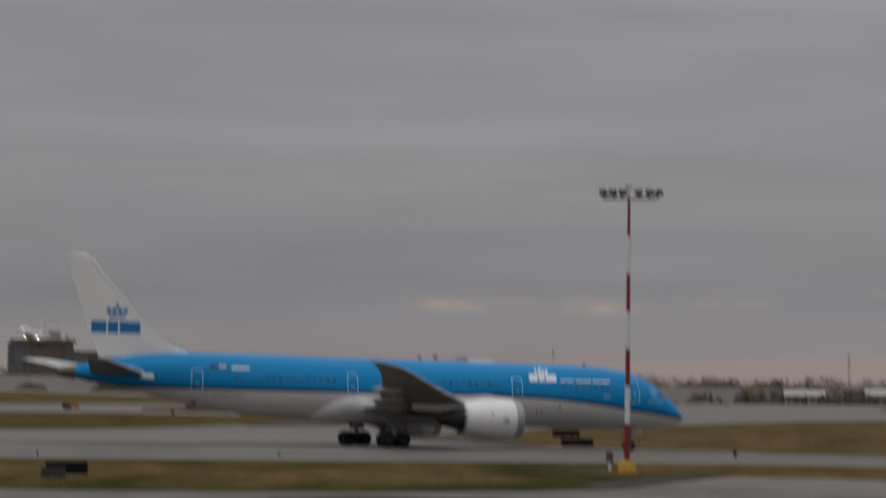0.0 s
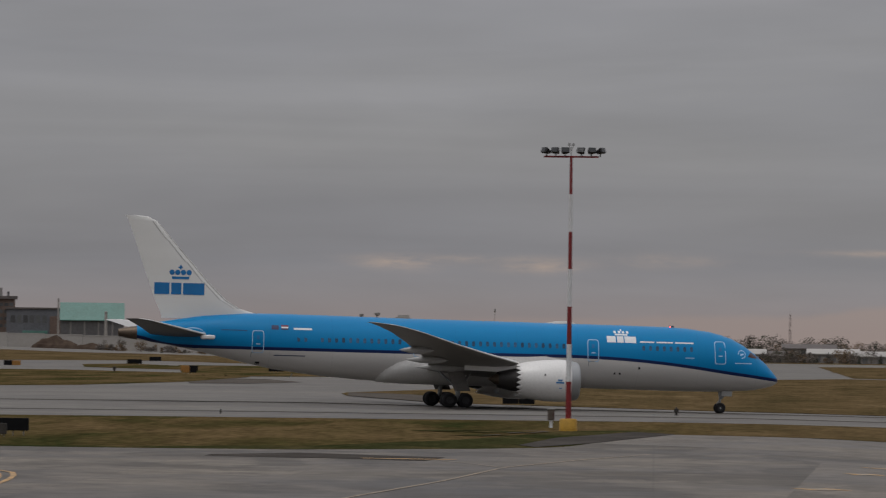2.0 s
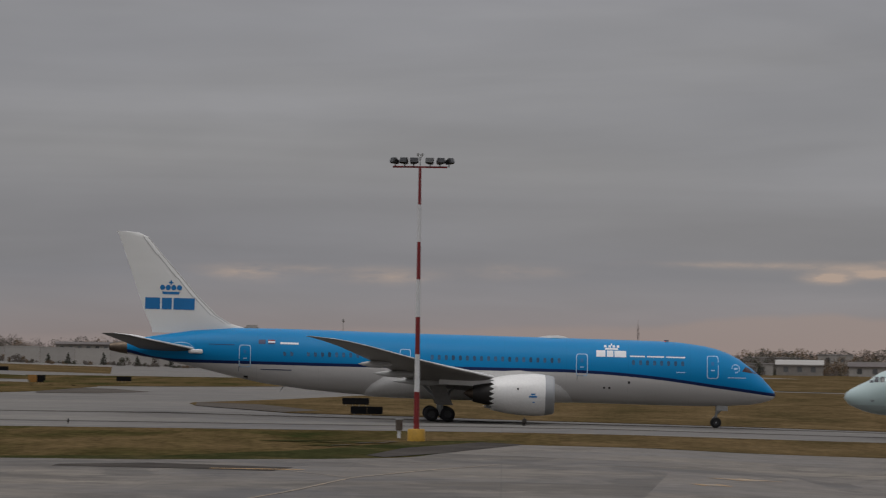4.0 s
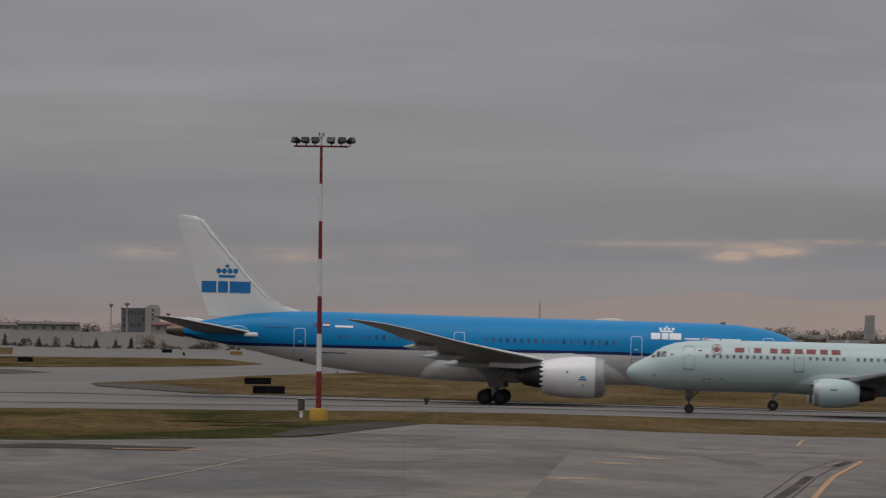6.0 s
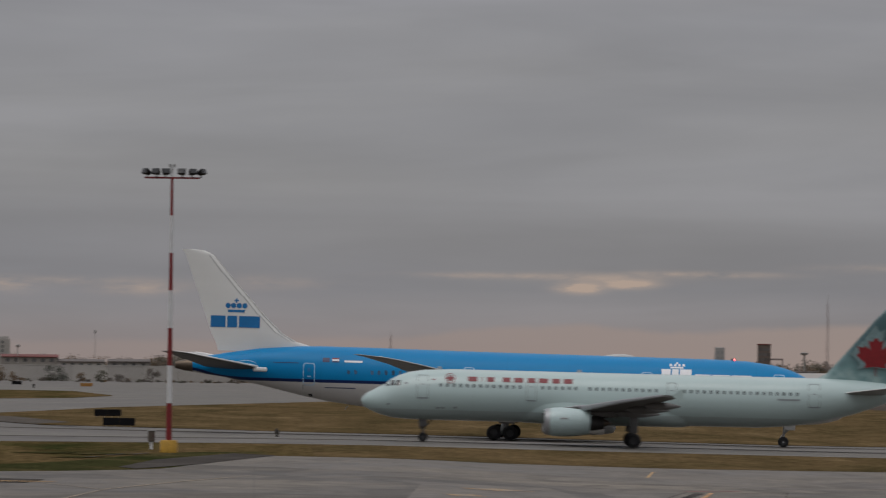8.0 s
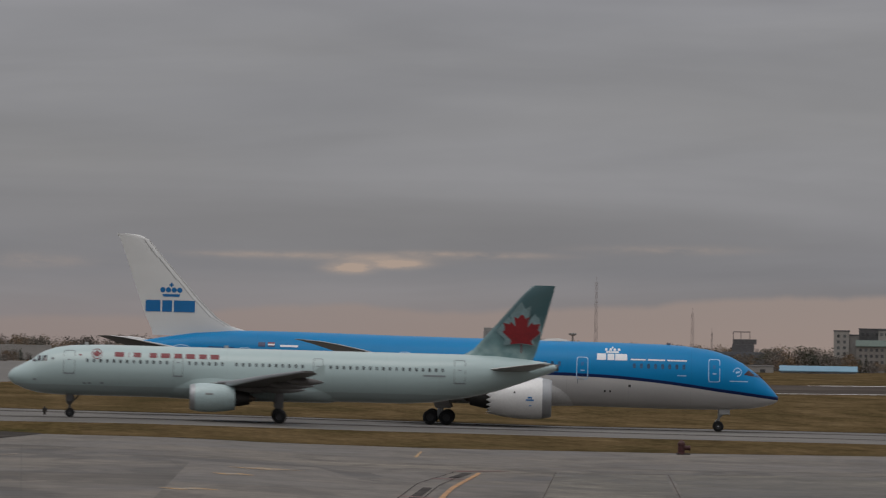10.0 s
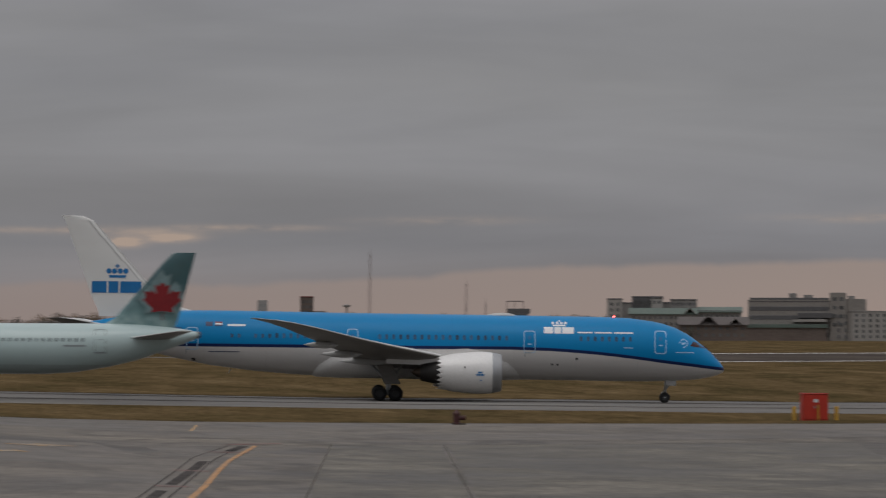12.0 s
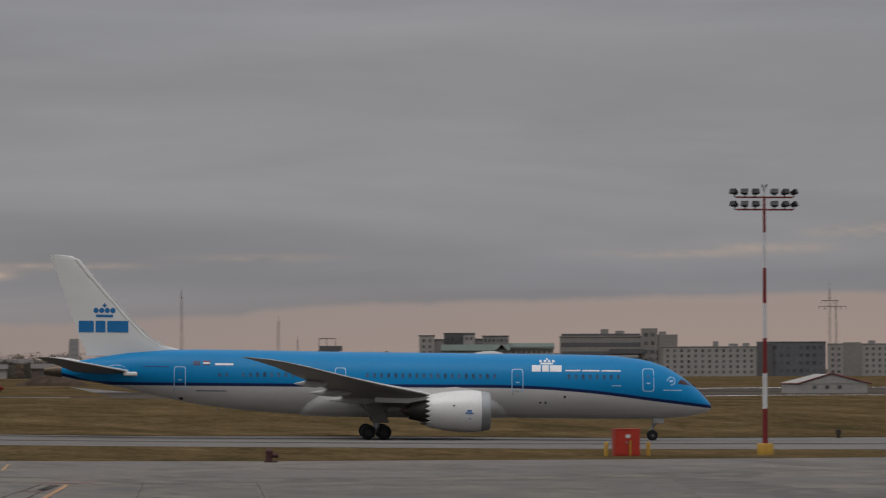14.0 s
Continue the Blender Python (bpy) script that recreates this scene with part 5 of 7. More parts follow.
            mark("door_sill", SMALL, s0, [(s + w / 2, z0 - .06), (s - w / 2, z0 - .06), (s - w / 2, z0 + .03), (s + w / 2, z0 + .03)], M["mark_grey"], d, side, .03)
            mark("door_handle", SMALL, s0, [(s + .14, 4.62), (s - .14, 4.62), (s - .14, 4.70), (s + .14, 4.70)], M["mark_grey"], d, side, .025, "", 2, 1)
        window_row(body, SMALL, s0, [(6.4, 12.9), (14.6, 17.4), (18.4, 23.9), (26.0, 35.2)], .533, 4.62, .21, .31, side, M["window_grey"])
        ring = [(7.15 + .42 * math.cos(a), 5.18 + .42 * math.sin(a)) for a in (2 * math.pi * i / 24 for i in range(24))]
        for i in range(24):
            a, b = ring[i], ring[(i + 1) % 24]
            k = .86
            c = (7.15, 5.18)
            q = [a, b, (c[0] + (b[0] - c[0]) * k, c[1] + (b[1] - c[1]) * k), (c[0] + (a[0] - c[0]) * k, c[1] + (a[1] - c[1]) * k)]
            mark("roundel", SMALL, s0, q, M["mark_red"], body, side, .02, "", 1, 1)
        bm = bmesh.new()
        c = bm.verts.new((s0 - 7.15, side * skin_y(SMALL, 7.15, 5.16, .024), 5.16))
        vs = [bm.verts.new((s0 - 7.15 + x * .36, side * skin_y(SMALL, 7.15, 5.14 + y * .36, .024), 5.14 + y * .36)) for x, y in outer]
        for i in range(len(vs)):
            f = bm.faces.new((c, vs[i], vs[(i + 1) % len(vs)]))
            f.normal_update()
            if f.normal.y * side < 0:
                f.normal_flip()
        part("roundel_leaf", bm, M["mark_red"], body)
        letters = (8.5, 9.62, 10.02, 11.3, 12.2, 13.3, 14.2, 15.3, 16.2)
        widths = (.92, .22, .76, .78, .92, .78, .92, .78, .88)
        for a, w in zip(letters, widths):
            mark("lettering_bar", SMALL, s0, [(a + w - .08, 4.98), (a + .08, 4.98), (a + .08, 5.36), (a + w - .08, 5.36)], M["mark_red"], body, side, .022, "red brand lettering shown as plain blocks", 2, 3)
        mark("registration_bar", SMALL, s0, [(35.3, 4.08), (33.5, 4.08), (33.5, 4.22), (35.3, 4.22)], M["mark_grey"], body, side, .022, "grey registration shown as a bar")
        mark("flag", SMALL, s0, [(5.95, 5.0), (5.7, 5.0), (5.7, 5.12), (5.95, 5.12)], M["mark_red"], body, side, .022, "", 1, 1)
        for a, b, z0, z1 in ((2.72, 3.15, 4.50, 4.92), (2.30, 2.66, 4.48, 4.90), (1.92, 2.24, 4.42, 4.62)):
            mark("cockpit_window", SMALL, s0, [(b, z0), (a, z0), (a + .08, z1), (b, z1 + .02)], M["glass_dark"], body, side, .02, "dark cockpit window", 3, 3)
        mark("emblem", SMALL, s0, [(3.75, 4.62), (3.45, 4.62), (3.5, 4.8), (3.7, 4.8)], M["mark_line"], body, side, .02, "", 2, 1)
        for s, z in ((6.2, 2.7), (6.6, 2.72), (7.6, 2.75), (2.2, 2.9)):
            mark("vent", SMALL, s0, [(s + .12, z), (s - .12, z), (s - .12, z + .16), (s + .12, z + .16)], M["mark_grey"], body, side, .02, "", 1, 1)
    # gear
    for side in (-1, 1):
        bm = bmesh.new()
        y = side * 3.8
        tube(bm, (0, y, .58), (.05, y, 2.9), .15, .18, 10)
        tube(bm, (0, y - .55, .58), (0, y + .55, .58), .08, .08, 8)
        tube(bm, (0, y, 1.4), (.1, y * .5, 2.6), .08, .09, 8)
        part("main_gear", shade(bm), M["gear_shaded"], top, "grey main gear leg")
        bm = bmesh.new()
        box(bm, -.3, .4, y + side * .32 - .03, y + side * .32 + .03, 1.2, 2.8, .02)
        part("gear_door", bm, M["gear_shaded"], top)
        for o in (-.46, .46):
            WHEELS.append((wheel(top, (0, y + o, .58), .58, .42), .58, top))
    nx = s0 - 5.05
    bm = bmesh.new()
    tube(bm, (nx, 0, .38), (nx + .05, 0, 2.2), .10, .12, 10)
    tube(bm, (nx, -.36, .38), (nx, .36, .38), .06, .06, 8)
    tube(bm, (nx + .02, 0, 1.0), (nx - .8, 0, 1.9), .05, .06, 8)
    box(bm, nx + .05, nx + .28, -.16, .16, 1.05, 1.25, .03)
    part("nose_gear", shade(bm), M["gear_shaded"], top, "grey nose gear leg with lamps")
    for side in (-1, 1):
        bm = bmesh.new()
        box(bm, nx - .3, nx + .35, side * .45 - .02, side * .45 + .02, 1.25, 1.85, .02)
        part("gear_door", bm, M["gear_shaded"], top)
        WHEELS.append((wheel(top, (nx, side * .26, .38), .38, .24), .38, top))
    return top


def teal_material():
    """Tail paint: pale mint at the foot running into deep teal towards the rear top."""
    m = bpy.data.materials.new("teal_tail")
    m.use_nodes = True
    nt = m.node_tree
    N, L = nt.nodes.new, nt.links.new
    b = nt.nodes["Principled BSDF"]
    b.inputs["Roughness"].default_value, b.inputs["Coat Weight"].default_value = 0.3, 0.4
    co = N("ShaderNodeTexCoord")
    sep = N("ShaderNodeSeparateXYZ")
    L(co.outputs["Object"], sep.inputs[0])
    ns = N("ShaderNodeTexNoise")
    ns.inputs["Scale"].default_value, ns.inputs["Detail"].default_value = 1.2, 6
    L(co.outputs["Object"], ns.inputs["Vector"])
    a = N("ShaderNodeMath")
    a.operation = "MULTIPLY_ADD"
    a.inputs[1].default_value, a.inputs[2].default_value = 0.12, -0.42
    L(sep.outputs[2], a.inputs[0])
    c = N("ShaderNodeMath")
    c.operation = "MULTIPLY_ADD"
    c.inputs[1].default_value = 0.5
    L(ns.outputs[0], c.inputs[0])
    L(a.outputs[0], c.inputs[2])
    ramp = N("ShaderNodeValToRGB")
    els = ramp.color_ramp.elements
    els.new(0.5)
    for e, (p, col) in zip(els, ((0.36, (0.36, 0.47, 0.46)), (0.62, (0.13, 0.235, 0.24)), (0.95, (0.04, 0.10, 0.11)))):
        e.position, e.color = p, (*col, 1)
    L(c.outputs[0], ramp.inputs[0])
    L(ramp.outputs[0], b.inputs["Base Color"])
    return m


M["teal_tail"] = teal_material()
M["pale_leaf"] = material("pale_leaf", (0.17, 0.26, 0.27), 0.4, vary=0.25, scale=1.5)
M["landing_light"] = material("landing_light", (0.9, 0.9, 0.85), 0.3, glow=((1.0, 0.97, 0.9), 6.0))
M["beacon_red"] = material("beacon_red", (0.5, 0.02, 0.02), 0.3, glow=((1.0, 0.05, 0.045), 16.0))
M["beacon_dark"] = material("beacon_dark", (0.10, 0.12, 0.16), 0.3)


def regional_jet():
    """A small T-tailed jet on its final approach, far off."""
    top = tagged(new("regional_jet"), "small white T-tailed regional jet landing with lights on", "airplane")
    st = [(0, 1.55, 1.45, .05), (.6, 2.1, .95, .6), (2, 2.9, .6, 1.1), (4, 3.2, .5, 1.34), (17, 3.2, .5, 1.34), (21, 3.2, .9, 1.15), (25, 3.0, 1.9, .5), (26.5, 2.8, 2.4, .15)]
    s0 = 14.0
    bm = bmesh.new()
    body = part("fuselage", hull(bm, st, s0, 24), M["white_paint"], top)
    for side in (-1, 1):
        bm = bmesh.new()
        part("wing", wing(bm, [(10.5, 15.5, .9, .75, .12), (13.2, 16.0, 5, 1.0, .11), (16.0, 17.3, 10.6, 1.35, .1)], s0, side), [M["white_paint"], M["white_paint"]], top)
        bm = bmesh.new()
        lathe(bm, [(-3.2, .35), (-2.6, .6), (-1.2, .68), (-.2, .62), (0, .52), (-.2, .45), (-.5, .1)], "x", (s0 - 18.6, side * 2.1, 2.6), 18)
        part("engine", shade(bm), M["white_paint"], top)
        bm = bmesh.new()
        box(bm, s0 - 21.5, s0 - 19.2, side * 1.5 - .3, side * 1.5 + .3, 2.4, 2.75, .05)
        part("pylon", bm, M["white_paint"], top)
        bm = bmesh.new()
        part("tailplane", wing(bm, [(24.4, 26.8, .1, 6.3, .1), (26.0, 27.2, 4.2, 6.35, .1)], s0, side), [M["white_paint"], M["white_paint"]], top)
        bm = bmesh.new()
        lathe(bm, [(0, .18), (.06, .05)], "x", (s0 - 10.9, side * 1.75, .85), 10, close=True)
        part("landing_light", bm, M["landing_light"], top, "bright landing light")
        bm = bmesh.new()
        tube(bm, (s0 - 14.5, side * 1.7, .9), (s0 - 14.5, side * 1.7, -.7), .09, .07, 8)
        part("main_gear", bm, M["strut"], top)
        for o in (-.25, .25):
            w = wheel(top, (s0 - 14.5, side * 1.7 + o, -.7), .42, .26)
    bm = bmesh.new()
    part("fin", wing(bm, [(21.0, 25.2, 0, 2.9, .1), (24.0, 26.6, 0, 6.4, .1)], s0, 1, True), M["white_paint"], top)
    bm = bmesh.new()
    tube(bm, (s0 - 2.6, 0, .7), (s0 - 2.6, 0, -1.25), .07, .06, 8)
    part("nose_gear", bm, M["strut"], top)
    for o in (-.18, .18):
        wheel(top, (s0 - 2.6, o, -1.3), .3, .18)
    for side in (-1, 1):
        mark("cockpit_window", st, s0, [(2.0, 2.35), (1.2, 2.25), (1.5, 2.55), (2.1, 2.8)], M["glass_dark"], body, side, .02)
    return top


blue_jet = big_jet()
mint_jet = small_jet()
landing_jet = regional_jet()


def turning_beacon(parent, at):
    """A red anti-collision lamp. The turning hood is added to block it: it flashes as the slot sweeps round."""
    bm = bmesh.new()
    lathe(bm, [(0, .18), (.05, .17)], "z", (0, 0, 0), 14, close=True)
    base = part("beacon_base", bm, M["strut"], parent)
    base.location = at
    bm = bmesh.new()
    t = .02
    box(bm, -.14, -.14 + t, -.20, .20, .05, .17)
    box(bm, .14 - t, .14, -.20, .20, .05, .17)
    box(bm, -.14 + t, .14 - t, .18, .20, .05, .17)
    box(bm, -.14, .14, -.20, .20, .17, .19)
    hood = part("beacon", bm, M["beacon_dark"], parent, "added turning hood that hides the beacon lamp between flashes")
    hood.location = at
    bm = bmesh.new()
    box(bm, -.118, .118, -.08, .175, .06, .165)
    part("lamp", bm, M["beacon_red"], hood, "glowing red beacon lamp")
    return hood


BEACON = turning_beacon(blue_jet, (31.5 - 10.4, 0, 7.96))


# ---------------------------------------------------------------- lamp posts and airfield furniture
M["mast_red"] = material("mast_red", (0.185, 0.010, 0.012), 0.5, vary=0.12, scale=1.2)
M["mast_white"] = material("mast_white", (0.62, 0.63, 0.64), 0.5, vary=0.08, scale=1.2)
M["base_yellow"] = material("base_yellow", (0.44, 0.25, 0.025), 0.6, vary=0.18, scale=2)
M["lamp_body"] = material("lamp_body", (0.018, 0.018, 0.019), 0.5, 0.3, vary=0.15, scale=4)
M["lamp_glass"] = material("lamp_glass", (0.026, 0.028, 0.031), 0.25, vary=0.1)
M["sign_black"] = material("sign_black", (0.008, 0.008, 0.009), 0.7, vary=0.15, scale=2, spec=0.08)
M["sign_orange"] = material("sign_orange", (0.27, 0.125, 0.02), 0.55, vary=0.15, scale=2)
M["sign_grey"] = material("sign_grey", (0.055, 0.050, 0.045), 0.7, spec=0.1, vary=0.2, scale=2)
M["cabinet_red"] = material("cabinet_red", (0.43, 0.028, 0.012), 0.45, vary=0.10, scale=1.5)
M["hydrant_red"] = material("hydrant_red", (0.055, 0.012, 0.012), 0.6, vary=0.2, scale=5)
M["galvanised"] = material("galvanised", (0.30, 0.30, 0.29), 0.5, 0.5, vary=0.15, scale=4)


def flood_lamp(parent, x, z, turn):
    """One floodlight on the crossbar."""
    bm = bmesh.new()
    box(bm, -.29, .29, -.26, .22, -.21, .21, .06)
    for v in bm.verts:
        if v.co.y > .1:
            v.co.x *= .62
            v.co.z *= .62
    r = Matrix.Rotation(radians(turn), 3, "Z") @ Matrix.Rotation(radians(-22), 3, "X")
    for v in bm.verts:
        v.co = r @ v.co + Vector((x, 0, z))
    lamp = part("floodlight", shade(bm, 30), M["lamp_body"], parent, "dark floodlight head")
    bm = bmesh.new()
    box(bm, -.25, .25, -.285, -.265, -.17, .17, .01)
    for v in bm.verts:
        v.co = r @ v.co + Vector((x, 0, z))
    part("lens", bm, M["lamp_glass"], lamp)
    bm = bmesh.new()
    tube(bm, (x, 0, z - .36), (x, 0, z - .15), .04, .04, 6)
    part("bracket", bm, M["lamp_body"], lamp)
    return lamp


def lamp_post(x, y, rows, height, half, lamps, label):
    """A tall red and white banded mast with floodlights on crossbars."""
    top = tagged(new("lamp_post"), label, "lamp post", "floodlight masts")
    z0 = land(x, y)
    top.location = (x, y, z0)
    bm = bmesh.new()
    lathe(bm, [(-.5, .60), (.0, .60), (.76, .58), (.84, .52)], "z", (0, 0, 0), 20, close=True)
    part("base", shade(bm, 40), M["base_yellow"], top, "yellow painted concrete base")
    bands = 7
    edges = [.8 + (height - .8) * i / bands for i in range(bands + 1)]
    for i in range(bands):
        bm = bmesh.new()
        r0 = .20 - .11 * edges[i] / height
        r1 = .20 - .11 * edges[i + 1] / height
        tube(bm, (0, 0, edges[i]), (0, 0, edges[i + 1]), r0, r1, 14)
        part("pole_band", shade(bm), M["mast_red" if i % 2 == 0 else "mast_white"], top)
    for k in range(rows):
        z = height - .88 * k
        bm = bmesh.new()
        box(bm, -half, half, -.06, .06, z - .06, z + .06, .01)
        part("crossbar", bm, M["mast_red"], top, "red crossbar")
        for x1, t in zip(lamps, (-58, -28, 12, -14, 32, 62)):
            flood_lamp(top, x1, z + .36, t)
    bm = bmesh.new()
    tube(bm, (0, 0, height), (0, 0, height + .85), .03, .02, 6)
    for s in (-.14, .14):
        tube(bm, (0, 0, height + .4), (s, 0, height + .75), .02, .02, 6)
        lathe(bm, [(0, .07), (.2, .07)], "z", (s, 0, height + .72), 8, close=True)
    part("warning_light", bm, M["galvanised"], top)
    return top


lamp_post(-5.7, 301.1, 1, 18.28, 1.83, (-1.65, -1.02, -.43, .68, 1.32, 1.92), "tall red and white floodlight mast with one lamp row")
lamp_post(81.7, 313.4, 2, 18.42, 2.1, (-2.18, -1.41, -.67, .75, 1.5, 2.18), "tall red and white floodlight mast with two lamp rows")


def airfield_sign(x, y, w, h, mat, label, turn=0.0, lift=.28, panels=1, tail=None):
    """A low sign box on short legs."""
    top = tagged(new("taxiway_sign"), label, "airfield sign", "taxiway signs")
    top.matrix_basis = pose(x, y, land(x, y) + .03, 0, 0, turn)
    n = max(1, panels)
    for i in range(n):
        bm = bmesh.new()
        a = -w / 2 + w * i / n
        box(bm, a, a + w / n - .02, -.12, .12, lift, lift + h, .02)
        part("panel", bm, tail if tail and i == n - 1 else mat, top)
    for i in range(4):
        bm = bmesh.new()
        a = -w / 2 + w * (i + .5) / 4
        tube(bm, (a, 0, -.1), (a, 0, lift + .02), .035, .035, 6)
        part("leg", bm, M["galvanised"], top)
    return top


airfield_sign(-37.6, 262, 2.5, .74, M["sign_black"], "black back of a taxiway sign on short legs", 0, .28)
airfield_sign(-38.0, 259.5, 1.45, .62, M["sign_grey"], "grey equipment panel on short legs beside a sign", 0, .12)
airfield_sign(-13.2, 441, 3.15, .74, M["sign_black"], "black taxiway sign panel on short legs", 0, .22, 2)
airfield_sign(-17.1, 527.5, 3.15, .78, M["sign_black"], "black taxiway sign panel on short legs", 0, .22, 2)
airfield_sign(-127.7, 895, 3.4, .95, M["sign_black"], "orange and black taxiway sign", 0, .3, 2, M["sign_orange"])
airfield_sign(-111.8, 969, 3.2, .95, M["sign_black"], "black taxiway sign panel on short legs", 0, .3, 2)
airfield_sign(-116.3, 1050, 2.8, .95, M["sign_black"], "black taxiway sign panel on short legs", 0, .3)
airfield_sign(-85.4, 828, 3.2, .95, M["sign_orange"], "orange and black taxiway sign", 0, .3, 2, M["sign_black"])
airfield_sign(-69.9, 834, 2.8, .85, M["sign_black"], "black taxiway sign panel on short legs", 0, .3)
airfield_sign(-81.1, 787, 2.4, .95, M["sign_orange"], "orange and black taxiway sign", 0, .3, 2, M["sign_black"])
airfield_sign(-62, 1180, 2.6, .9, M["sign_black"], "black taxiway sign panel on short legs", 0, .3)
airfield_sign(-41.8, 1123, 3.0, .8, M["sign_orange"], "dull orange taxiway sign", 0, .3)


M["cabinet_brown"] = material("cabinet_brown", (0.085, 0.066, 0.050), 0.6, vary=0.2, scale=3)


def utility_box(x, y):
    """A small brown control box on a white foot."""
    top = tagged(new("utility_box"), "small brown control box on a white post", "utility box")
    top.location = (x, y, land(x, y) + .02)
    bm = bmesh.new()
    box(bm, -.11, .11, -.10, .10, -.1, .55, .03)
    part("foot", bm, M["mast_white"], top)
    bm = bmesh.new()
    box(bm, -.24, .24, -.2, .2, .52, 1.26, .05)
    part("cabinet", bm, M["cabinet_brown"], top)
    bm = bmesh.new()
    box(bm, -.27, .27, -.23, .23, 1.26, 1.32, .02)
    part("lid", bm, M["galvanised"], top)
    bm = bmesh.new()
    box(bm, .12, .19, -.23, -.2, .80, 1.05, .01)
    part("latch", bm, M["hydrant_red"], top)
    return top


utility_box(-7.1, 312)


def edge_light(x, y, h=.62):
    top = tagged(new("edge_light"), "short dark taxiway marker post", "marker post", "taxiway edge markers")
    top.location = (x, y, land(x, y) + .02)
    bm = bmesh.new()
    lathe(bm, [(-.1, h * .28), (h * .12, h * .28), (h * .16, h * .17), (h * .35, h * .17), (h * .4, h * .32), (h * .95, h * .32), (h, h * .24)], "z", (0, 0, 0), 10, close=True)
    part("stem", bm, M["sign_grey"], top)
    bm = bmesh.new()
    lathe(bm, [(h, .06), (h + .09, .06), (h + .13, .02)], "z", (0, 0, 0), 8, close=True)
    part("lamp", bm, M["lamp_glass"], top)
    return top


for px, py, ph in ((1.95, 398, .62), (118.4, 426, .85), (-52, 346.5, .26), (-33.9, 353, .26), (-99, 826, .9), (-53.6, 1098, .9)):
    edge_light(px, py, ph)


def hydrant(x, y):
    """A dark red fuel or fire point with outlets."""
    top = tagged(new("fire_hydrant"), "dark red hydrant with side outlet on the verge", "hydrant")
    top.location = (x, y, land(x, y) + .02)
    bm = bmesh.new()
    lathe(bm, [(-.1, .30), (.12, .30), (.14, .22), (.62, .22), (.66, .26), (.78, .24), (.92, .1), (.98, .04)], "z", (0, 0, 0), 16, close=True)
    part("barrel", shade(bm), M["hydrant_red"], top)
    bm = bmesh.new()
    tube(bm, (.1, 0, .45), (.52, 0, .45), .15, .15, 12)
    tube(bm, (.5, 0, .45), (.58, 0, .45), .19, .19, 12)
    part("outlet", shade(bm), M["hydrant_red"], top)
    bm = bmesh.new()
    box(bm, -.3, .55, -.28, .28, -.05, .1, .02)
    part("footing", bm, M["sign_grey"], top)
    return top


hydrant(42.9, 292.8)


def red_cabinet(x, y):
    """A red steel equipment cabinet between two yellow bollards."""
    top = tagged(new("equipment_cabinet"), "bright red steel equipment cabinet with white label", "cabinet")
    top.location = (x, y, land(x, y) + .02)
    bm = bmesh.new()
    box(bm, -.90, .90, -.55, .55, -.05, 1.86, .03)
    body = part("body", bm, M["cabinet_red"], top)
    for a, b in ((-.86, -.01), (.01, .86)):
        bm = bmesh.new()
        box(bm, a, b, -.59, -.55, .1, 1.8, .012)
        d = part("door", bm, M["cabinet_red"], top)
        bm = bmesh.new()
        box(bm, b - .12 if a < 0 else a + .06, b - .06 if a < 0 else a + .12, -.62, -.59, .85, 1.05, .008)
        part("handle", bm, M["galvanised"], d)
    bm = bmesh.new()
    box(bm, -.16, .18, -.612, -.596, 1.28, 1.52, .004)
    part("plate", bm, M["mast_white"], top, "white label plate")
    bm = bmesh.new()
    box(bm, .10, .22, -.68, -.62, -.02, 1.1, .01)
    part("bar", bm, M["base_yellow"], top, "yellow post before the cabinet")
    bm = bmesh.new()
    box(bm, -.95, .95, -.6, .6, 1.86, 1.93, .02)
    part("roof", bm, M["cabinet_red"], top)
    return top


red_cabinet(71.3, 312.5)


def bollard(x, y):
    top = tagged(new("bollard"), "yellow steel bollard beside the red cabinet", "bollard", "cabinet bollards")
    top.location = (x, y, land(x, y) + .02)
    bm = bmesh.new()
    lathe(bm, [(-.1, .15), (.92, .15), (1.0, .10), (1.02, .01)], "z", (0, 0, 0), 14)
    part("post", shade(bm), M["base_yellow"], top)


for bx in (69.8, 72.85):
    bollard(bx, 312.2)


M["car_red"] = material("car_red", (0.30, 0.016, 0.02), 0.3, coat=0.6, vary=0.06, scale=1.0)


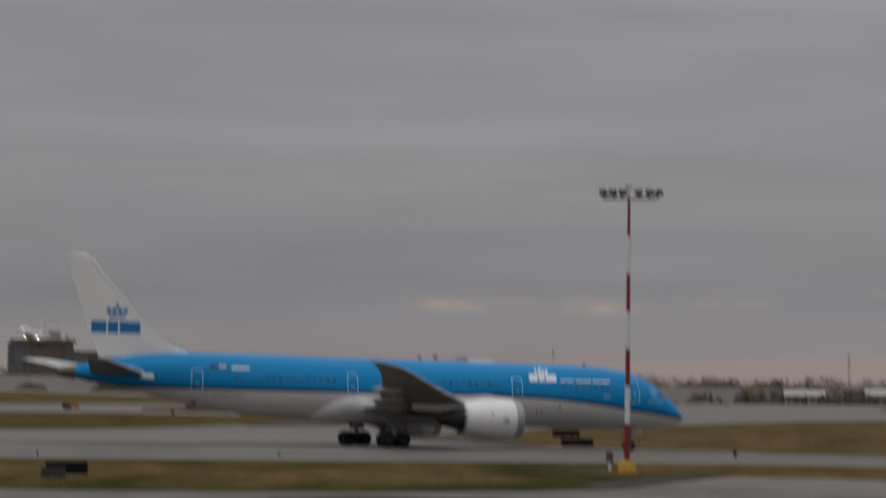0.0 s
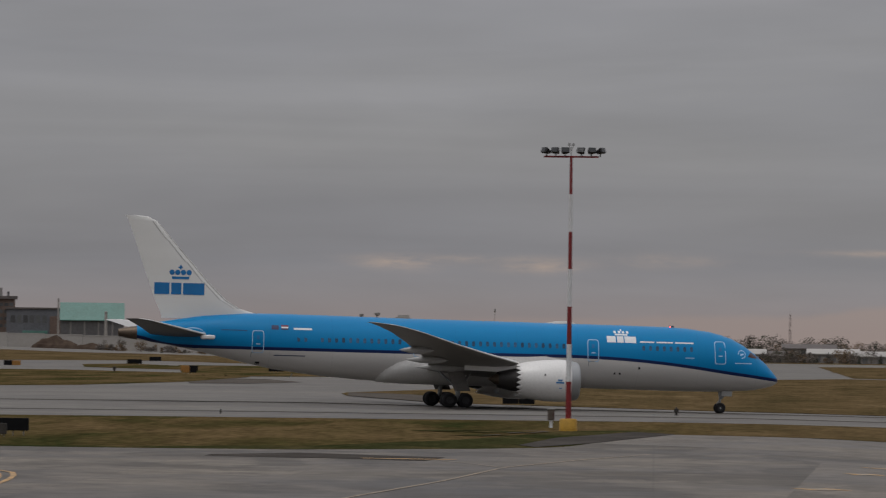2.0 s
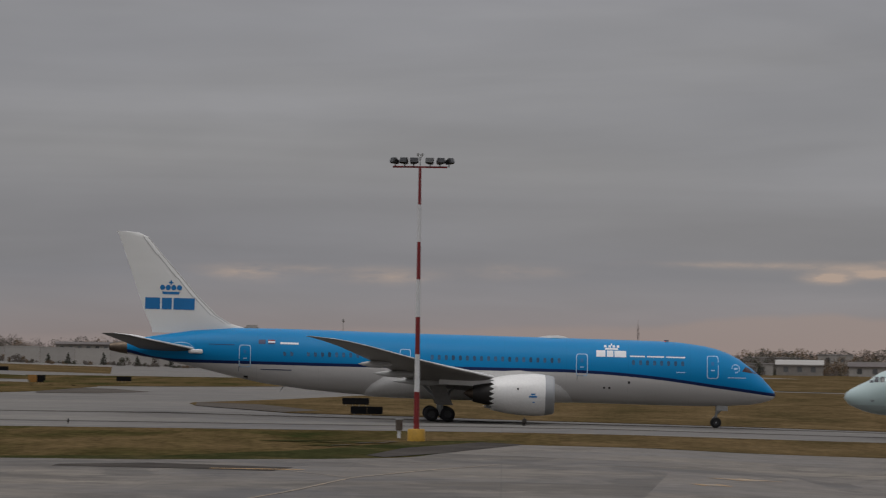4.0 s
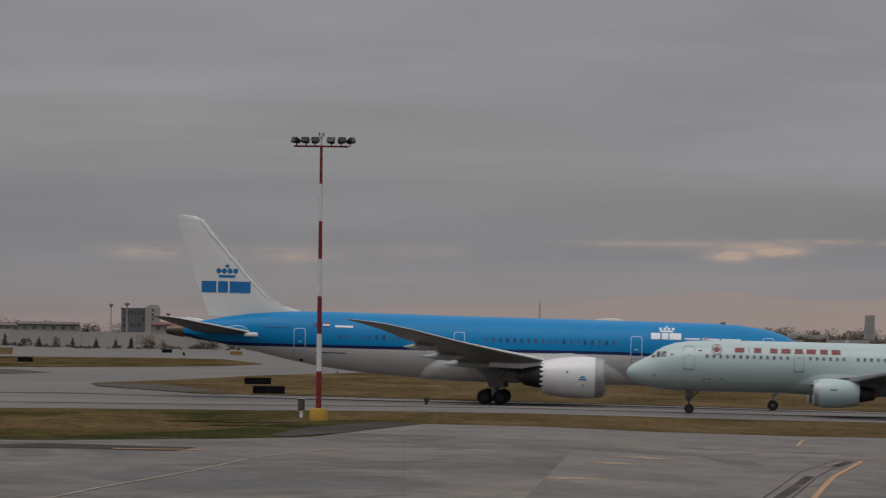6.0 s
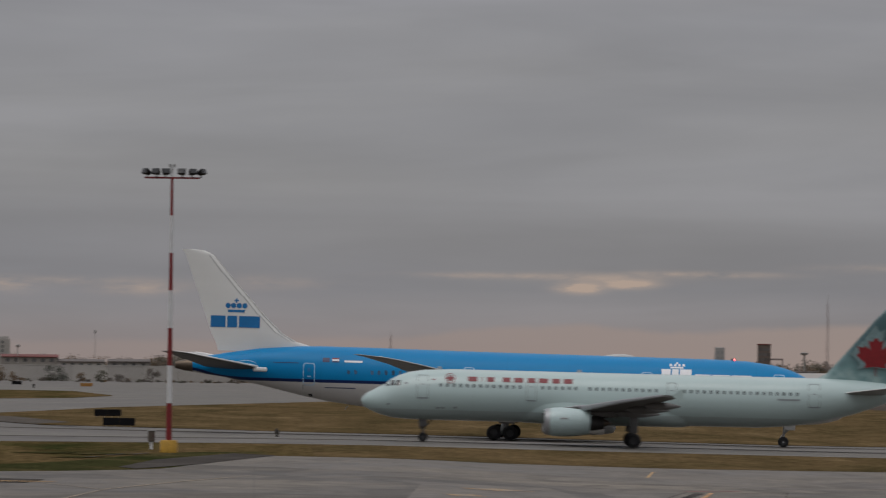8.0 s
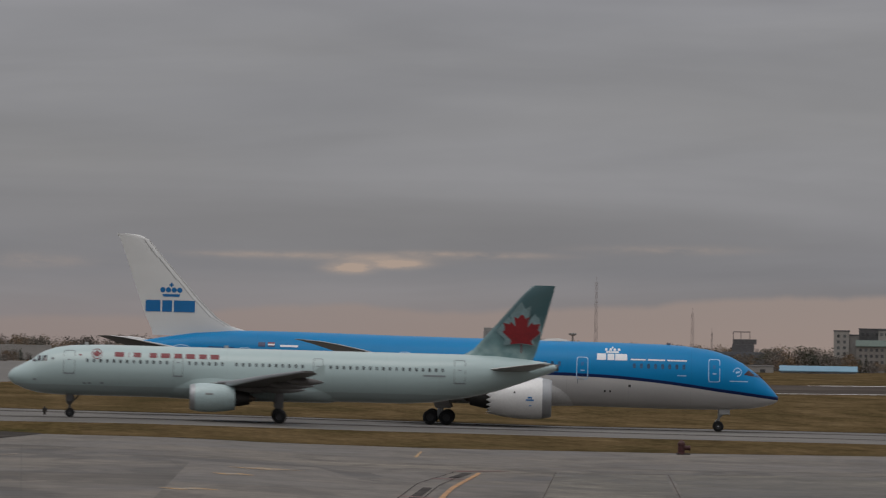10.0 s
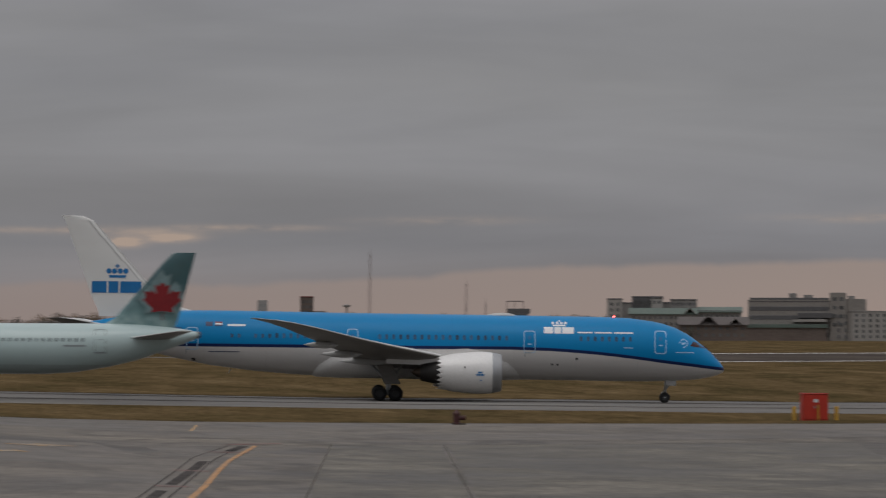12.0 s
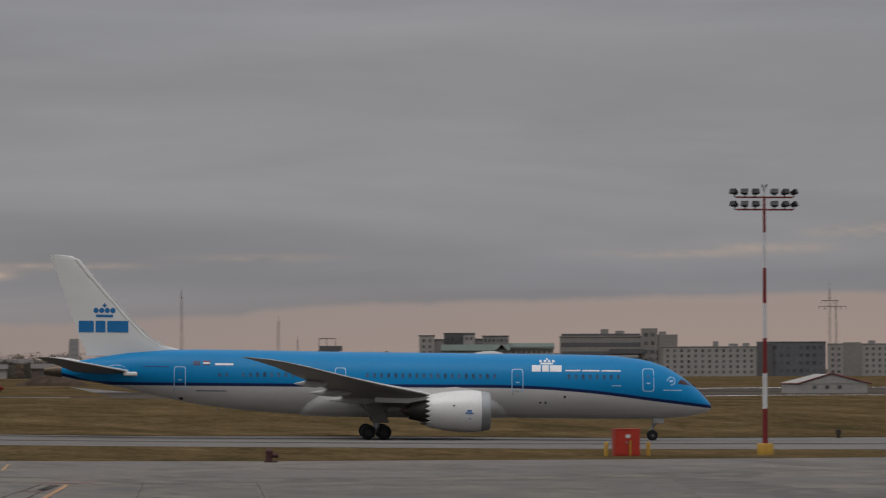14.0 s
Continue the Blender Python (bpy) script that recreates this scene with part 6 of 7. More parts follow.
def parked_car(x, y, turn):
    """A low red estate car seen side on."""
    top = tagged(new("car"), "small red car standing beside the far taxiway", "car")
    top.matrix_basis = pose(x, y, land(x, y) + .09, 0, 0, turn)
    bm = bmesh.new()
    side = [(-2.35, .42), (-2.4, .75), (-2.1, .92), (-1.2, 1.0), (2.2, 1.0), (2.38, .8), (2.35, .42)]
    rings = [[bm.verts.new((px, py * (.82 if abs(px) > 2.2 else 1.0), pz)) for px, pz in side] for py in (-.88, .88)]
    n = len(side)
    bm.faces.new(rings[0])
    bm.faces.new(rings[1][::-1])
    for i in range(n):
        bm.faces.new((rings[0][i], rings[0][(i + 1) % n], rings[1][(i + 1) % n], rings[1][i]))
    bmesh.ops.recalc_face_normals(bm, faces=bm.faces)
    bmesh.ops.bevel(bm, geom=list(bm.edges), offset=.06, segments=2, affect="EDGES", profile=.5)
    body = part("body", shade(bm, 40), M["car_red"], top)
    bm = bmesh.new()
    box(bm, -1.15, 2.0, -.78, .78, .98, 1.48)
    for v in bm.verts:
        if v.co.z > 1.2:
            v.co.x = -.45 if v.co.x < 0 else 1.6
            v.co.y *= .86
    part("roof", bm, M["car_red"], body)
    for s in (-1, 1):
        for a, b in ((-.62, .35), (.45, 1.45)):
            bm = bmesh.new()
            q = [bm.verts.new((px, s * (.795 - (pz - 1.02) * .22), pz)) for px, pz in ((a, 1.04), (b + .12, 1.04), (b, 1.38), (a + .22, 1.38))]
            f = bm.faces.new(q if s < 0 else q[::-1])
            bmesh.ops.solidify(bm, geom=[f], thickness=.02)
            part("window", bm, M["glass_dark"], body)
        for px in (-1.45, 1.45):
            wheel(top, (px, s * .78, .32), .32, .22)
        bm = bmesh.new()
        box(bm, -2.42, -2.36, s * .55 - .15, s * .55 + .15, .66, .80, .02)
        part("headlight", bm, M["lamp_glass"], top)
    bm = bmesh.new()
    box(bm, -2.46, -2.36, -.8, .8, .36, .56, .03)
    part("bumper", bm, M["sign_black"], top)
    return top


parked_car(77.0, 910, 4)


# ---------------------------------------------------------------- town and trees beyond the field
# Walls, roofs and panes are muted: distance haze is mixed into their colours.
M["facade_white"] = material("facade_white", (0.32, 0.305, 0.285), 0.7, vary=0.08, scale=0.12)
M["facade_grey"] = material("facade_grey", (0.22, 0.21, 0.20), 0.7, vary=0.10, scale=0.12)
# Skyline tower and its panes: paler copies with haze painted in.
M["hazed_grey"] = material("hazed_grey", (0.30, 0.295, 0.29), 0.6, vary=0.06, scale=0.12)
M["hazed_pane"] = material("hazed_pane", (0.22, 0.225, 0.23), 0.4, vary=0.1, scale=0.5, random=0.15)
M["facade_tan"] = material("facade_tan", (0.235, 0.218, 0.20), 0.7, vary=0.10, scale=0.12)
M["facade_dark"] = material("facade_dark", (0.105, 0.103, 0.106), 0.6, vary=0.15, scale=0.12)
M["facade_slate"] = material("facade_slate", (0.125, 0.13, 0.145), 0.6, vary=0.15, scale=0.12)
M["brick"] = material("brick", (0.15, 0.105, 0.085), 0.8, vary=0.14, scale=0.2)
M["brown_wall"] = material("brown_wall", (0.135, 0.105, 0.09), 0.8, vary=0.15, scale=0.15)
M["green_roof"] = material("green_roof", (0.10, 0.135, 0.115), 0.6, vary=0.12, scale=0.15)
M["green_glass"] = material("green_glass", (0.09, 0.21, 0.18), 0.3, vary=0.12, scale=0.15)
M["pane"] = material("pane", (0.085, 0.088, 0.09), 0.4, vary=0.2, scale=0.5, random=0.45)
M["roof_dark"] = material("roof_dark", (0.115, 0.10, 0.095), 0.8, vary=0.15, scale=0.2)
M["roof_red"] = material("roof_red", (0.15, 0.04, 0.035), 0.7, vary=0.15, scale=0.2)
M["roof_blue"] = material("roof_blue", (0.16, 0.30, 0.40), 0.6, vary=0.1, scale=0.2)
M["lattice"] = material("lattice", (0.26, 0.215, 0.205), 0.6, vary=0.1, scale=0.2)
M["earth"] = ground_material("earth", [(0.3, (0.045, 0.032, 0.025)), (0.7, (0.10, 0.075, 0.058))], 0.3, (1, 1, 1), 0.95)
M["wall_panel"] = material("wall_panel", (0.36, 0.345, 0.325), 0.7, vary=0.05, scale=0.25, random=0.07)
M["bark"] = material("bark", (0.07, 0.055, 0.045), 0.9, vary=0.2, scale=1.0)


def leaf_material(name, a, b):
    m = material(name, a, 0.9, vary=0.3, scale=0.8, dark=b, spec=0.1)
    return m


# Leaf colours are lifted and greyed to paint in the haze of distance.
M["conifer"] = leaf_material("conifer", (0.078, 0.080, 0.064), (0.052, 0.056, 0.045))
M["autumn"] = leaf_material("autumn", (0.195, 0.135, 0.085), (0.135, 0.10, 0.07))
M["bare"] = leaf_material("bare", (0.165, 0.143, 0.126), (0.115, 0.10, 0.09))
M["dull_green"] = leaf_material("dull_green", (0.112, 0.106, 0.08), (0.074, 0.072, 0.056))


def place(top, deg, dist, sink=0.0):
    x, y = bearing(deg, dist)
    top.matrix_basis = pose(x, y, land(x, y) - sink, 0, 0, -deg)
    return land(x, y) - sink


PANE_MESH = {}


def panes(parent, x0, x1, z0, z1, cols, rows, y, w, h, mat="pane"):
    """A grid of window panes, each one set in the wall."""
    key = (round(w, 2), round(h, 2), mat)
    if key not in PANE_MESH:
        bm = bmesh.new()
        box(bm, -w / 2, w / 2, -.06, .3, -h / 2, h / 2)
        me = bpy.data.meshes.new("window")
        bm.to_mesh(me)
        bm.free()
        me.materials.append(M[mat])
        PANE_MESH[key] = me
    for j in range(rows):
        for i in range(cols):
            ob = mesh_part("window", PANE_MESH[key], None, parent)
            ob.location = (x0 + (x1 - x0) * (i + .5) / cols, y, z0 + (z1 - z0) * (j + .5) / rows)


def block(parent, name, x0, x1, y0, y1, z0, z1, mat, label=""):
    bm = bmesh.new()
    box(bm, x0, x1, y0, y1, z0, z1, .06)
    return part(name, bm, M[mat], parent, label)


def parapet(parent, x0, x1, y0, y1, z, mat):
    return block(parent, "parapet", x0 - .2, x1 + .2, y0 - .2, y1 + .2, z, z + .5, mat)


def gable(parent, x0, x1, y0, y1, z0, z1, mat, along_x=True):
    """A pitched roof with overhang."""
    bm = bmesh.new()
    if along_x:
        ym = (y0 + y1) / 2
        rows = [[(x, y0, z0), (x, ym, z1), (x, y1, z0), (x, y1, z0 - .3), (x, ym, z1 - .35), (x, y0, z0 - .3)] for x in (x0, x1)]
    else:
        xm = (x0 + x1) / 2
        rows = [[(x0, y, z0), (xm, y, z1), (x1, y, z0), (x1, y, z0 - .3), (xm, y, z1 - .35), (x0, y, z0 - .3)] for y in (y0, y1)]
    a, b = [[bm.verts.new(p) for p in r] for r in rows]
    for i in range(6):
        bm.faces.new((a[i], a[(i + 1) % 6], b[(i + 1) % 6], b[i]))
    bm.faces.new(a)
    bm.faces.new(b[::-1])
    bmesh.ops.recalc_face_normals(bm, faces=bm.faces)
    return part("roof", bm, M[mat], parent)


def building(label, deg, dist, sink=1.0):
    top = tagged(new("building"), label, "building", "town beyond the airfield")
    z = place(top, deg, dist, sink)
    return top, z


def town():
    # heights below are over the airfield datum; each block starts under the ground
    b, g = building("hotel with white and dark blocks and green roofs", 11.088, 2000)
    for x0, x1, y0, z1, m in ((-29.7, -23, 0, 18.75, "facade_white"), (-23, -18.7, 1, 17, "facade_grey"), (-18.7, -5, 2, 19.75, "facade_dark"), (-10.2, -5, .5, 19.3, "facade_white"), (-5, -1.7, 3, 17.2, "facade_grey"),
                              (-1.7, 10, 1, 18.5, "facade_grey"), (10, 29.7, 0, 13.5, "facade_white")):
        block(b, "wall", x0, x1, y0, y0 + 14, 0, z1 - g, m)
        parapet(b, x0, x1, y0, y0 + 14, z1 - g, "facade_dark")
    gable(b, 9.5, 30.2, -1, 15, 13.4 - g, 15.6 - g, "green_roof")
    gable(b, -20, 10.4, -7, 1, 12.4 - g, 15 - g, "green_roof")
    block(b, "wall", -19.7, 10, -6.5, .4, 0, 12.3 - g, "facade_tan")
    gable(b, 4.2, 9.4, -7.6, -1, 12.6 - g, 15.4 - g, "facade_white", False)
    panes(b, -29, -23.6, 5 - g, 18 - g, 2, 5, 0, 1.2, 1.3)
    panes(b, -18, -5.6, 16 - g, 19.2 - g, 6, 1, .5, 1.2, 1.3)
    panes(b, -1.2, 9.6, 15.4 - g, 18.2 - g, 6, 1, 1, 1.1, 1.3)
    panes(b, 11, 29, 4 - g, 13 - g, 8, 3, 0, 1.3, 1.4)
    panes(b, -19, 9.4, 4 - g, 12 - g, 12, 3, -6.5, 1.2, 1.3)

    b, g = building("long dark roofed low brown house row", 11.55, 1850)
    block(b, "wall", -13, 15, 0, 9, 0, 7.6 - g, "brown_wall")
    gable(b, -13.6, 15.6, -.8, 9.8, 7.6 - g, 10.8 - g, "roof_dark")
    gable(b, -5, 3, -1.4, 4, 7.6 - g, 11.6 - g, "roof_dark", False)
    gable(b, 7, 13, -1.4, 4, 7.6 - g, 10.4 - g, "facade_tan", False)
    panes(b, -12.4, 14.4, 2 - g, 7.4 - g, 9, 2, 0, 1.2, 1.3)

    b, g = building("pale banded office block with roof plant and green canopy", 12.764, 2000)
    block(b, "wall", -26, 10, 0, 16, 0, 18.25 - g, "facade_tan")
    parapet(b, -26, 10, 0, 16, 18.25 - g, "facade_tan")
    for k in range(5):
        block(b, "window_band", -25.2, 9.6, -.12, .3, 3.9 * k + 1.7 - g + .6, 3.9 * k + 3.5 - g + .6, "facade_dark", "dark strip of office windows")
    block(b, "wall", 10, 17.2, -1, 15, 0, 22 - g, "facade_tan")
    block(b, "wall", 17.2, 26, 0, 15, 0, 19.25 - g, "facade_tan")
    for x0, x1, z1 in ((-8, -4.5, 21.7), (-1.5, 2.5, 21.0), (18, 21, 20.6)):
        block(b, "roof_plant", x0, x1, 4, 10, 18.0 - g, z1 - g, "facade_grey")
    block(b, "overhang", -4.2, 11.2, -3, 0, 10.75 - g, 13 - g, "facade_dark")
    block(b, "band", -6.2, 8.7, -3.4, 0, 9.0 - g, 10.2 - g, "facade_white")
    block(b, "canopy", -27.7, 9, -4.2, 0, 6.4 - g, 8.0 - g, "green_roof", "dull green canopy")
    block(b, "wall", -27.2, 8.6, -3.6, 0, 0, 6.4 - g, "brown_wall")
    panes(b, 10.6, 16.6, 6 - g, 21 - g, 2, 4, -1, 1.6, 1.6)
    panes(b, 12.3, 18.6, 1 - g, 13 - g, 2, 4, -1.3, 1.0, 1.6)

    b, g = building("white apartment block with rows of square windows", 13.90, 2000)
    block(b, "wall", -21.2, 21.2, 0, 13, 0, 13.5 - g, "facade_white")
    parapet(b, -21.2, 21.2, 0, 13, 13.5 - g, "facade_grey")
    panes(b, -19.5, 20.5, 1.4 - g, 13.2 - g, 13, 5, 0, 1.15, 1.25)
    for x0, x1, z1 in ((2, 4.4, 16.2), (9, 13, 15.2), (15, 18, 15.4)):
        block(b, "roof_plant", x0, x1, 4, 8, 13.2 - g, z1 - g, "facade_grey")

    b, g = building("dark slate office block beside the white apartments", 14.943, 2000)
    block(b, "wall", -15.2, 15.2, 1, 14, 0, 15.5 - g, "facade_slate")
    parapet(b, -15.2, 15.2, 1, 14, 15.5 - g, "facade_dark")
    panes(b, -14.5, 14.5, 1.4 - g, 15 - g, 10, 4, 1, 1.6, 1.6)
    block(b, "wall", -15.2, -8, -.6, 2, 0, 15.1 - g, "facade_dark")

    b, g = building("pale grey apartment block with rows of windows", 16.0, 2000)
    block(b, "wall", -21, 24, 0, 13, 0, 14.6 - g, "facade_white")
    block(b, "wall", -14, -6, -.8, 2, 0, 15.6 - g, "facade_grey")
    parapet(b, -21, 24, 0, 13, 14.6 - g, "facade_grey")
    panes(b, -20, -14.5, 1.4 - g, 14 - g, 2, 5, 0, 1.15, 1.25)
    panes(b, -5, 23, 1.4 - g, 14 - g, 10, 5, 0, 1.15, 1.25)
    for x0, x1, z1 in ((-3, 0, 16.4), (6, 9, 16.2)):
        block(b, "roof_plant", x0, x1, 4, 8, 14.2 - g, z1 - g, "facade_grey")

    # shed by the runway
    b = tagged(new("shed"), "low pale shed with red trimmed gable roof", "shed")
    g = place(b, 15.36, 850, .3)
    block(b, "wall", -8.0, 8.0, -.5, 9, 0, 2.3, "facade_white")
    bm = bmesh.new()
    low, high = [(-8.4, -.4), (8.4, -.4), (8.4, 9.4), (-8.4, 9.4)], [(-1.8, 4.2), (1.4, 4.2), (1.4, 4.8), (-1.8, 4.8)]
    rings = [[bm.verts.new((x, y, z)) for x, y in pts] for pts, z in ((low, 1.95), (low, 2.2), (high, 3.9))]
    for r0, r1 in zip(rings, rings[1:]):
        for i in range(4):
            bm.faces.new((r0[i], r0[(i + 1) % 4], r1[(i + 1) % 4], r1[i]))
    bm.faces.new(rings[0][::-1])
    bm.faces.new(rings[-1])
    part("roof", bm, M["wall_panel"], b, "pale hipped metal roof")
    bm = bmesh.new()
    vs = [bm.verts.new(p) for p in ((-4.8, -.6, 2.1), (8.6, -.6, 2.1), (1.3, -.6, 3.95))]
    ws = [bm.verts.new((v.co.x, v.co.y + .4, v.co.z)) for v in vs]
    bm.faces.new(vs)
    bm.faces.new(ws[::-1])
    for i in range(3):
        bm.faces.new((vs[i], vs[(i + 1) % 3], ws[(i + 1) % 3], ws[i]))
    part("gable_end", bm, M["facade_white"], b)
    bm = bmesh.new()
    tube(bm, (1.3, -.65, 4.0), (8.8, -.65, 2.1), .17, .17, 6)
    tube(bm, (1.3, -.65, 4.0), (-4.9, -.65, 2.1), .15, .15, 6)
    tube(bm, (-4.9, -.65, 2.1), (-8.4, -.45, 2.1), .12, .12, 6)
    part("trim", bm, M["roof_red"], b, "dark red roof trim")
    panes(b, -3, 4, .9, 1.9, 3, 1, -.5, .7, .7)

    # towers on the skyline
    b, g = building("slim grey high-rise on the skyline with a sloping top", 5.857, 2000)
    bm = bmesh.new()
    box(bm, -2.75, 2.75, 0, 6, 0, 18 - g, .05)
    for v in bm.verts:
        if v.co.z > 5 and v.co.x < 0:
            v.co.x += 1.3
    part("wall", bm, M["hazed_grey"], b)
    panes(b, -1.0, 2.4, 7 - g, 17 - g, 2, 4, 0, .8, 1.3, "hazed_pane")
    b, g = building("dark brown high-rise on the skyline", 6.434, 2000)
    block(b, "wall", -2.9, 2.9, 0, 6, 0, 19.3 - g, "brown_wall")
    parapet(b, -2.9, 2.9, 0, 6, 19.3 - g, "roof_red")
    panes(b, -2.5, 2.5, 7 - g, 18.6 - g, 4, 5, 0, .7, 1.3)
    block(b, "wall", 2.9, 8.4, 1, 4, 12.6 - g, 13.4 - g, "lattice")
    block(b, "post", 7.8, 8.4, 1, 4, 0, 13.2 - g, "lattice")
    b, g = building("dark block with an open steel frame on its roof", 9.104, 2000)
    block(b, "wall", -5.2, 4.6, 0, 8, 0, 12.4 - g, "facade_dark")
    block(b, "roof_plant", -4.8, 5.6, 1, 6, 12.4 - g, 14.6 - g, "facade_dark")
    for x in (-4.8, -1.5, 2.4):
        block(b, "frame", x, x + .35, 1, 1.4, 14.6 - g, 18 - g, "lattice")
    block(b, "frame", -4.8, 2.8, 1, 1.4, 17.6 - g, 18.1 - g, "lattice")
    block(b, "wall", -12, 9, -4, 2, 0, 9.0 - g, "facade_slate")
    panes(b, -11, 8, 2 - g, 8.6 - g, 7, 2, -4, 1.4, 1.4)

    # low works buildings
    for deg, dist, w, z1, m, roof, lab in ((9.05, 1450, 22, 3.5, "facade_white", None, "long low white works building with dark doors"), (10.05, 1440, 24, 2.5, "facade_white", "roof_blue", "low building with pale blue roof"),
                                           (8.25, 1700, 11, 7.6, "facade_tan", "roof_dark", "low tan works building beyond the field"), (8.62, 1600, 16, 6.4, "facade_slate", None, "low dark workshop beyond the field"),
                                           (7.55, 1750, 12, 6.8, "facade_tan", "roof_dark", "low tan works building beyond the field"), (5.1, 1700, 15, 7.0, "facade_tan", "roof_dark", "low tan works building beyond the field"), (6.9, 1800, 16, 7.2, "facade_grey", None, "flat grey warehouse beyond the field"),
                                           (3.4, 1750, 22, 7.6, "facade_grey", None, "flat grey warehouse beyond the field"), (4.2, 1800, 14, 9.0, "facade_white", None, "pale flat-roofed warehouse beyond the field"), (1.95, 1700, 20, 6.6, "facade_tan", "roof_dark", "low tan warehouse beyond the trees"), (1.15, 1505, 13, 4.6, "facade_white", "wall_panel", "low white shed among the trees"), (1.5, 1512, 9, 3.9, "facade_tan", "roof_dark", "low tan shed among the trees"), (2.25, 1508, 17, 4.9, "facade_tan", "wall_panel", "low tan shed with pale roof among trees"), (2.75, 1500, 12, 4.2, "facade_grey", "wall_panel", "low grey shed with pale roof among trees"), (3.15, 1520, 14, 5.2, "facade_white", None, "low flat white shed among the trees"), (3.75, 1560, 16, 5.4, "facade_tan", "wall_panel", "low tan shed with pale roof among trees"), (4.7, 1560, 18, 5.0, "facade_white", "roof_dark", "low white shed among the trees"), (5.6, 1560, 14, 5.2, "brown_wall", "roof_dark", "low brown shed among the trees"), (6.3, 1560, 16, 4.6, "facade_white", None, "low flat white shed among the trees"), (7.1, 1560, 18, 5.2, "facade_slate", "wall_panel", "low slate shed with pale roof among trees"), (7.9, 1540, 15, 4.8, "facade_white", "roof_dark", "low white shed among the trees"), (0.75, 1750, 15, 6.4, "facade_white", None, "white flat-roofed warehouse beyond the field")):
        b, g = building(lab, deg, dist)
        block(b, "wall", -w / 2, w / 2, 0, 10, 0, z1 - g, m)
        if roof:
            gable(b, -w / 2 - .4, w / 2 + .4, -.5, 10.5, z1 - g, z1 - g + 1.6, roof)
        else:
            parapet(b, -w / 2, w / 2, 0, 10, z1 - g, "facade_grey")
        n = max(2, int(w / 5))
        panes(b, -w / 2 + 1, w / 2 - 1, z1 - g - 3.0, z1 - g - .4, n, 1, 0, 1.7, 1.9)

    # terminal works at the left
    b, g = building("brown brick and glass terminal block with roof plant", -8.51, 2000, 2.0)
    block(b, "wall", -14.5, 14.5, 3, 18, 0, 24.2 - g, "brick")
    block(b, "roof", -13.4, 15.6, 2, 19, 24.2 - g, 25.6 - g, "roof_dark")
    block(b, "glass_bay", -14.3, -5, 2.2, 4, 0, 23 - g, "facade_slate")
    block(b, "roof_plant", 2.6, 8.8, 6, 12, 25.4 - g, 29.3 - g, "facade_grey")
    block(b, "roof_plant", 11.0, 12.0, 6, 8, 25.4 - g, 27.6 - g, "facade_dark")
    panes(b, -4.4, 3.6, 11 - g, 23.4 - g, 3, 4, 3, 2.0, 1.5)
    panes(b, 5, 14, 11 - g, 23.4 - g, 4, 4, 3, 1.7, 1.5)
    panes(b, -13.8, -5.4, 9 - g, 22.6 - g, 3, 5, 2.2, 2.2, 1.6)
    b, g = building("dark metal hall with brick end beside the terminal", -7.80, 1990, 2.0)
    block(b, "wall", -14, 12, 0, 14, 0, 19.8 - g, "facade_slate")
    block(b, "roof", -14.4, 12.4, -.6, 14.4, 19.8 - g, 20.6 - g, "roof_dark")
    block(b, "wall", 5, 21, -1, 12, 0, 16.8 - g, "brick")
    block(b, "glass_bay", -7, 4, -1.2, 1, 6 - g, 10.4 - g, "green_glass")
    panes(b, -12.5, 4, 12 - g, 19 - g, 6, 1, 0, 2.0, 3.2)
    b, g = building("hall with a broad green glazed roof", -7.13, 1960, 2.0)
    block(b, "wall", -13.5, 14, 0, 12, 0, 15 - g, "facade_dark")
    gable(b, -13.7, 14.2, -1, 13, 15.2 - g, 22.8 - g, "green_glass")
    for x in (-9, -3, 3, 9):
        block(b, "wall", x - .3, x + .3, -.4, .2, 0, 14.6 - g, "facade_grey")
    b, g = building("hotel with dark windows and white stair tower", -3.345, 2000, 1.5)
    block(b, "wall", -8.6, 2.4, 0, 9, 0, 17.4 - g, "facade_slate")
    parapet(b, -8.6, 2.4, 0, 9, 17.4 - g, "facade_dark")
    block(b, "wall", 1.9, 8.6, -1, 8, 0, 18.4 - g, "facade_white")
    block(b, "roof_plant", 3, 8, 1, 6, 18.4 - g, 19.4 - g, "facade_white")
    panes(b, -8.2, 2, 8.9 - g, 17 - g, 6, 3, 0, 1.2, 1.9)
    panes(b, 4.6, 6, 8.4 - g, 17.8 - g, 1, 5, -1, 1.0, 1.2)
    for deg, w, z1, m, roof in ((-2.85, 24, 10.4, "facade_tan", "roof_red"), (-2.2, 20, 8.6, "facade_white", "roof_dark"), (-1.6, 18, 8.8, "facade_grey", "roof_dark"), (-4.5, 26, 10.2, "facade_grey", "roof_dark"), (-5.3, 24, 9.6, "facade_tan", "roof_dark")):
        b, g = building("low terminal building behind the white wall", deg, 1900, 1.5)
        block(b, "wall", -w / 2, w / 2, 0, 10, 0, z1 - g, m)
        gable(b, -w / 2, w / 2, -.5, 10.5, z1 - g, z1 - g + 1.0, roof)
        panes(b, -w / 2 + 1, w / 2 - 1, z1 - g - 2.6, z1 - g - .4, int(w / 4), 1, 0, 1.6, 1.4)


town()


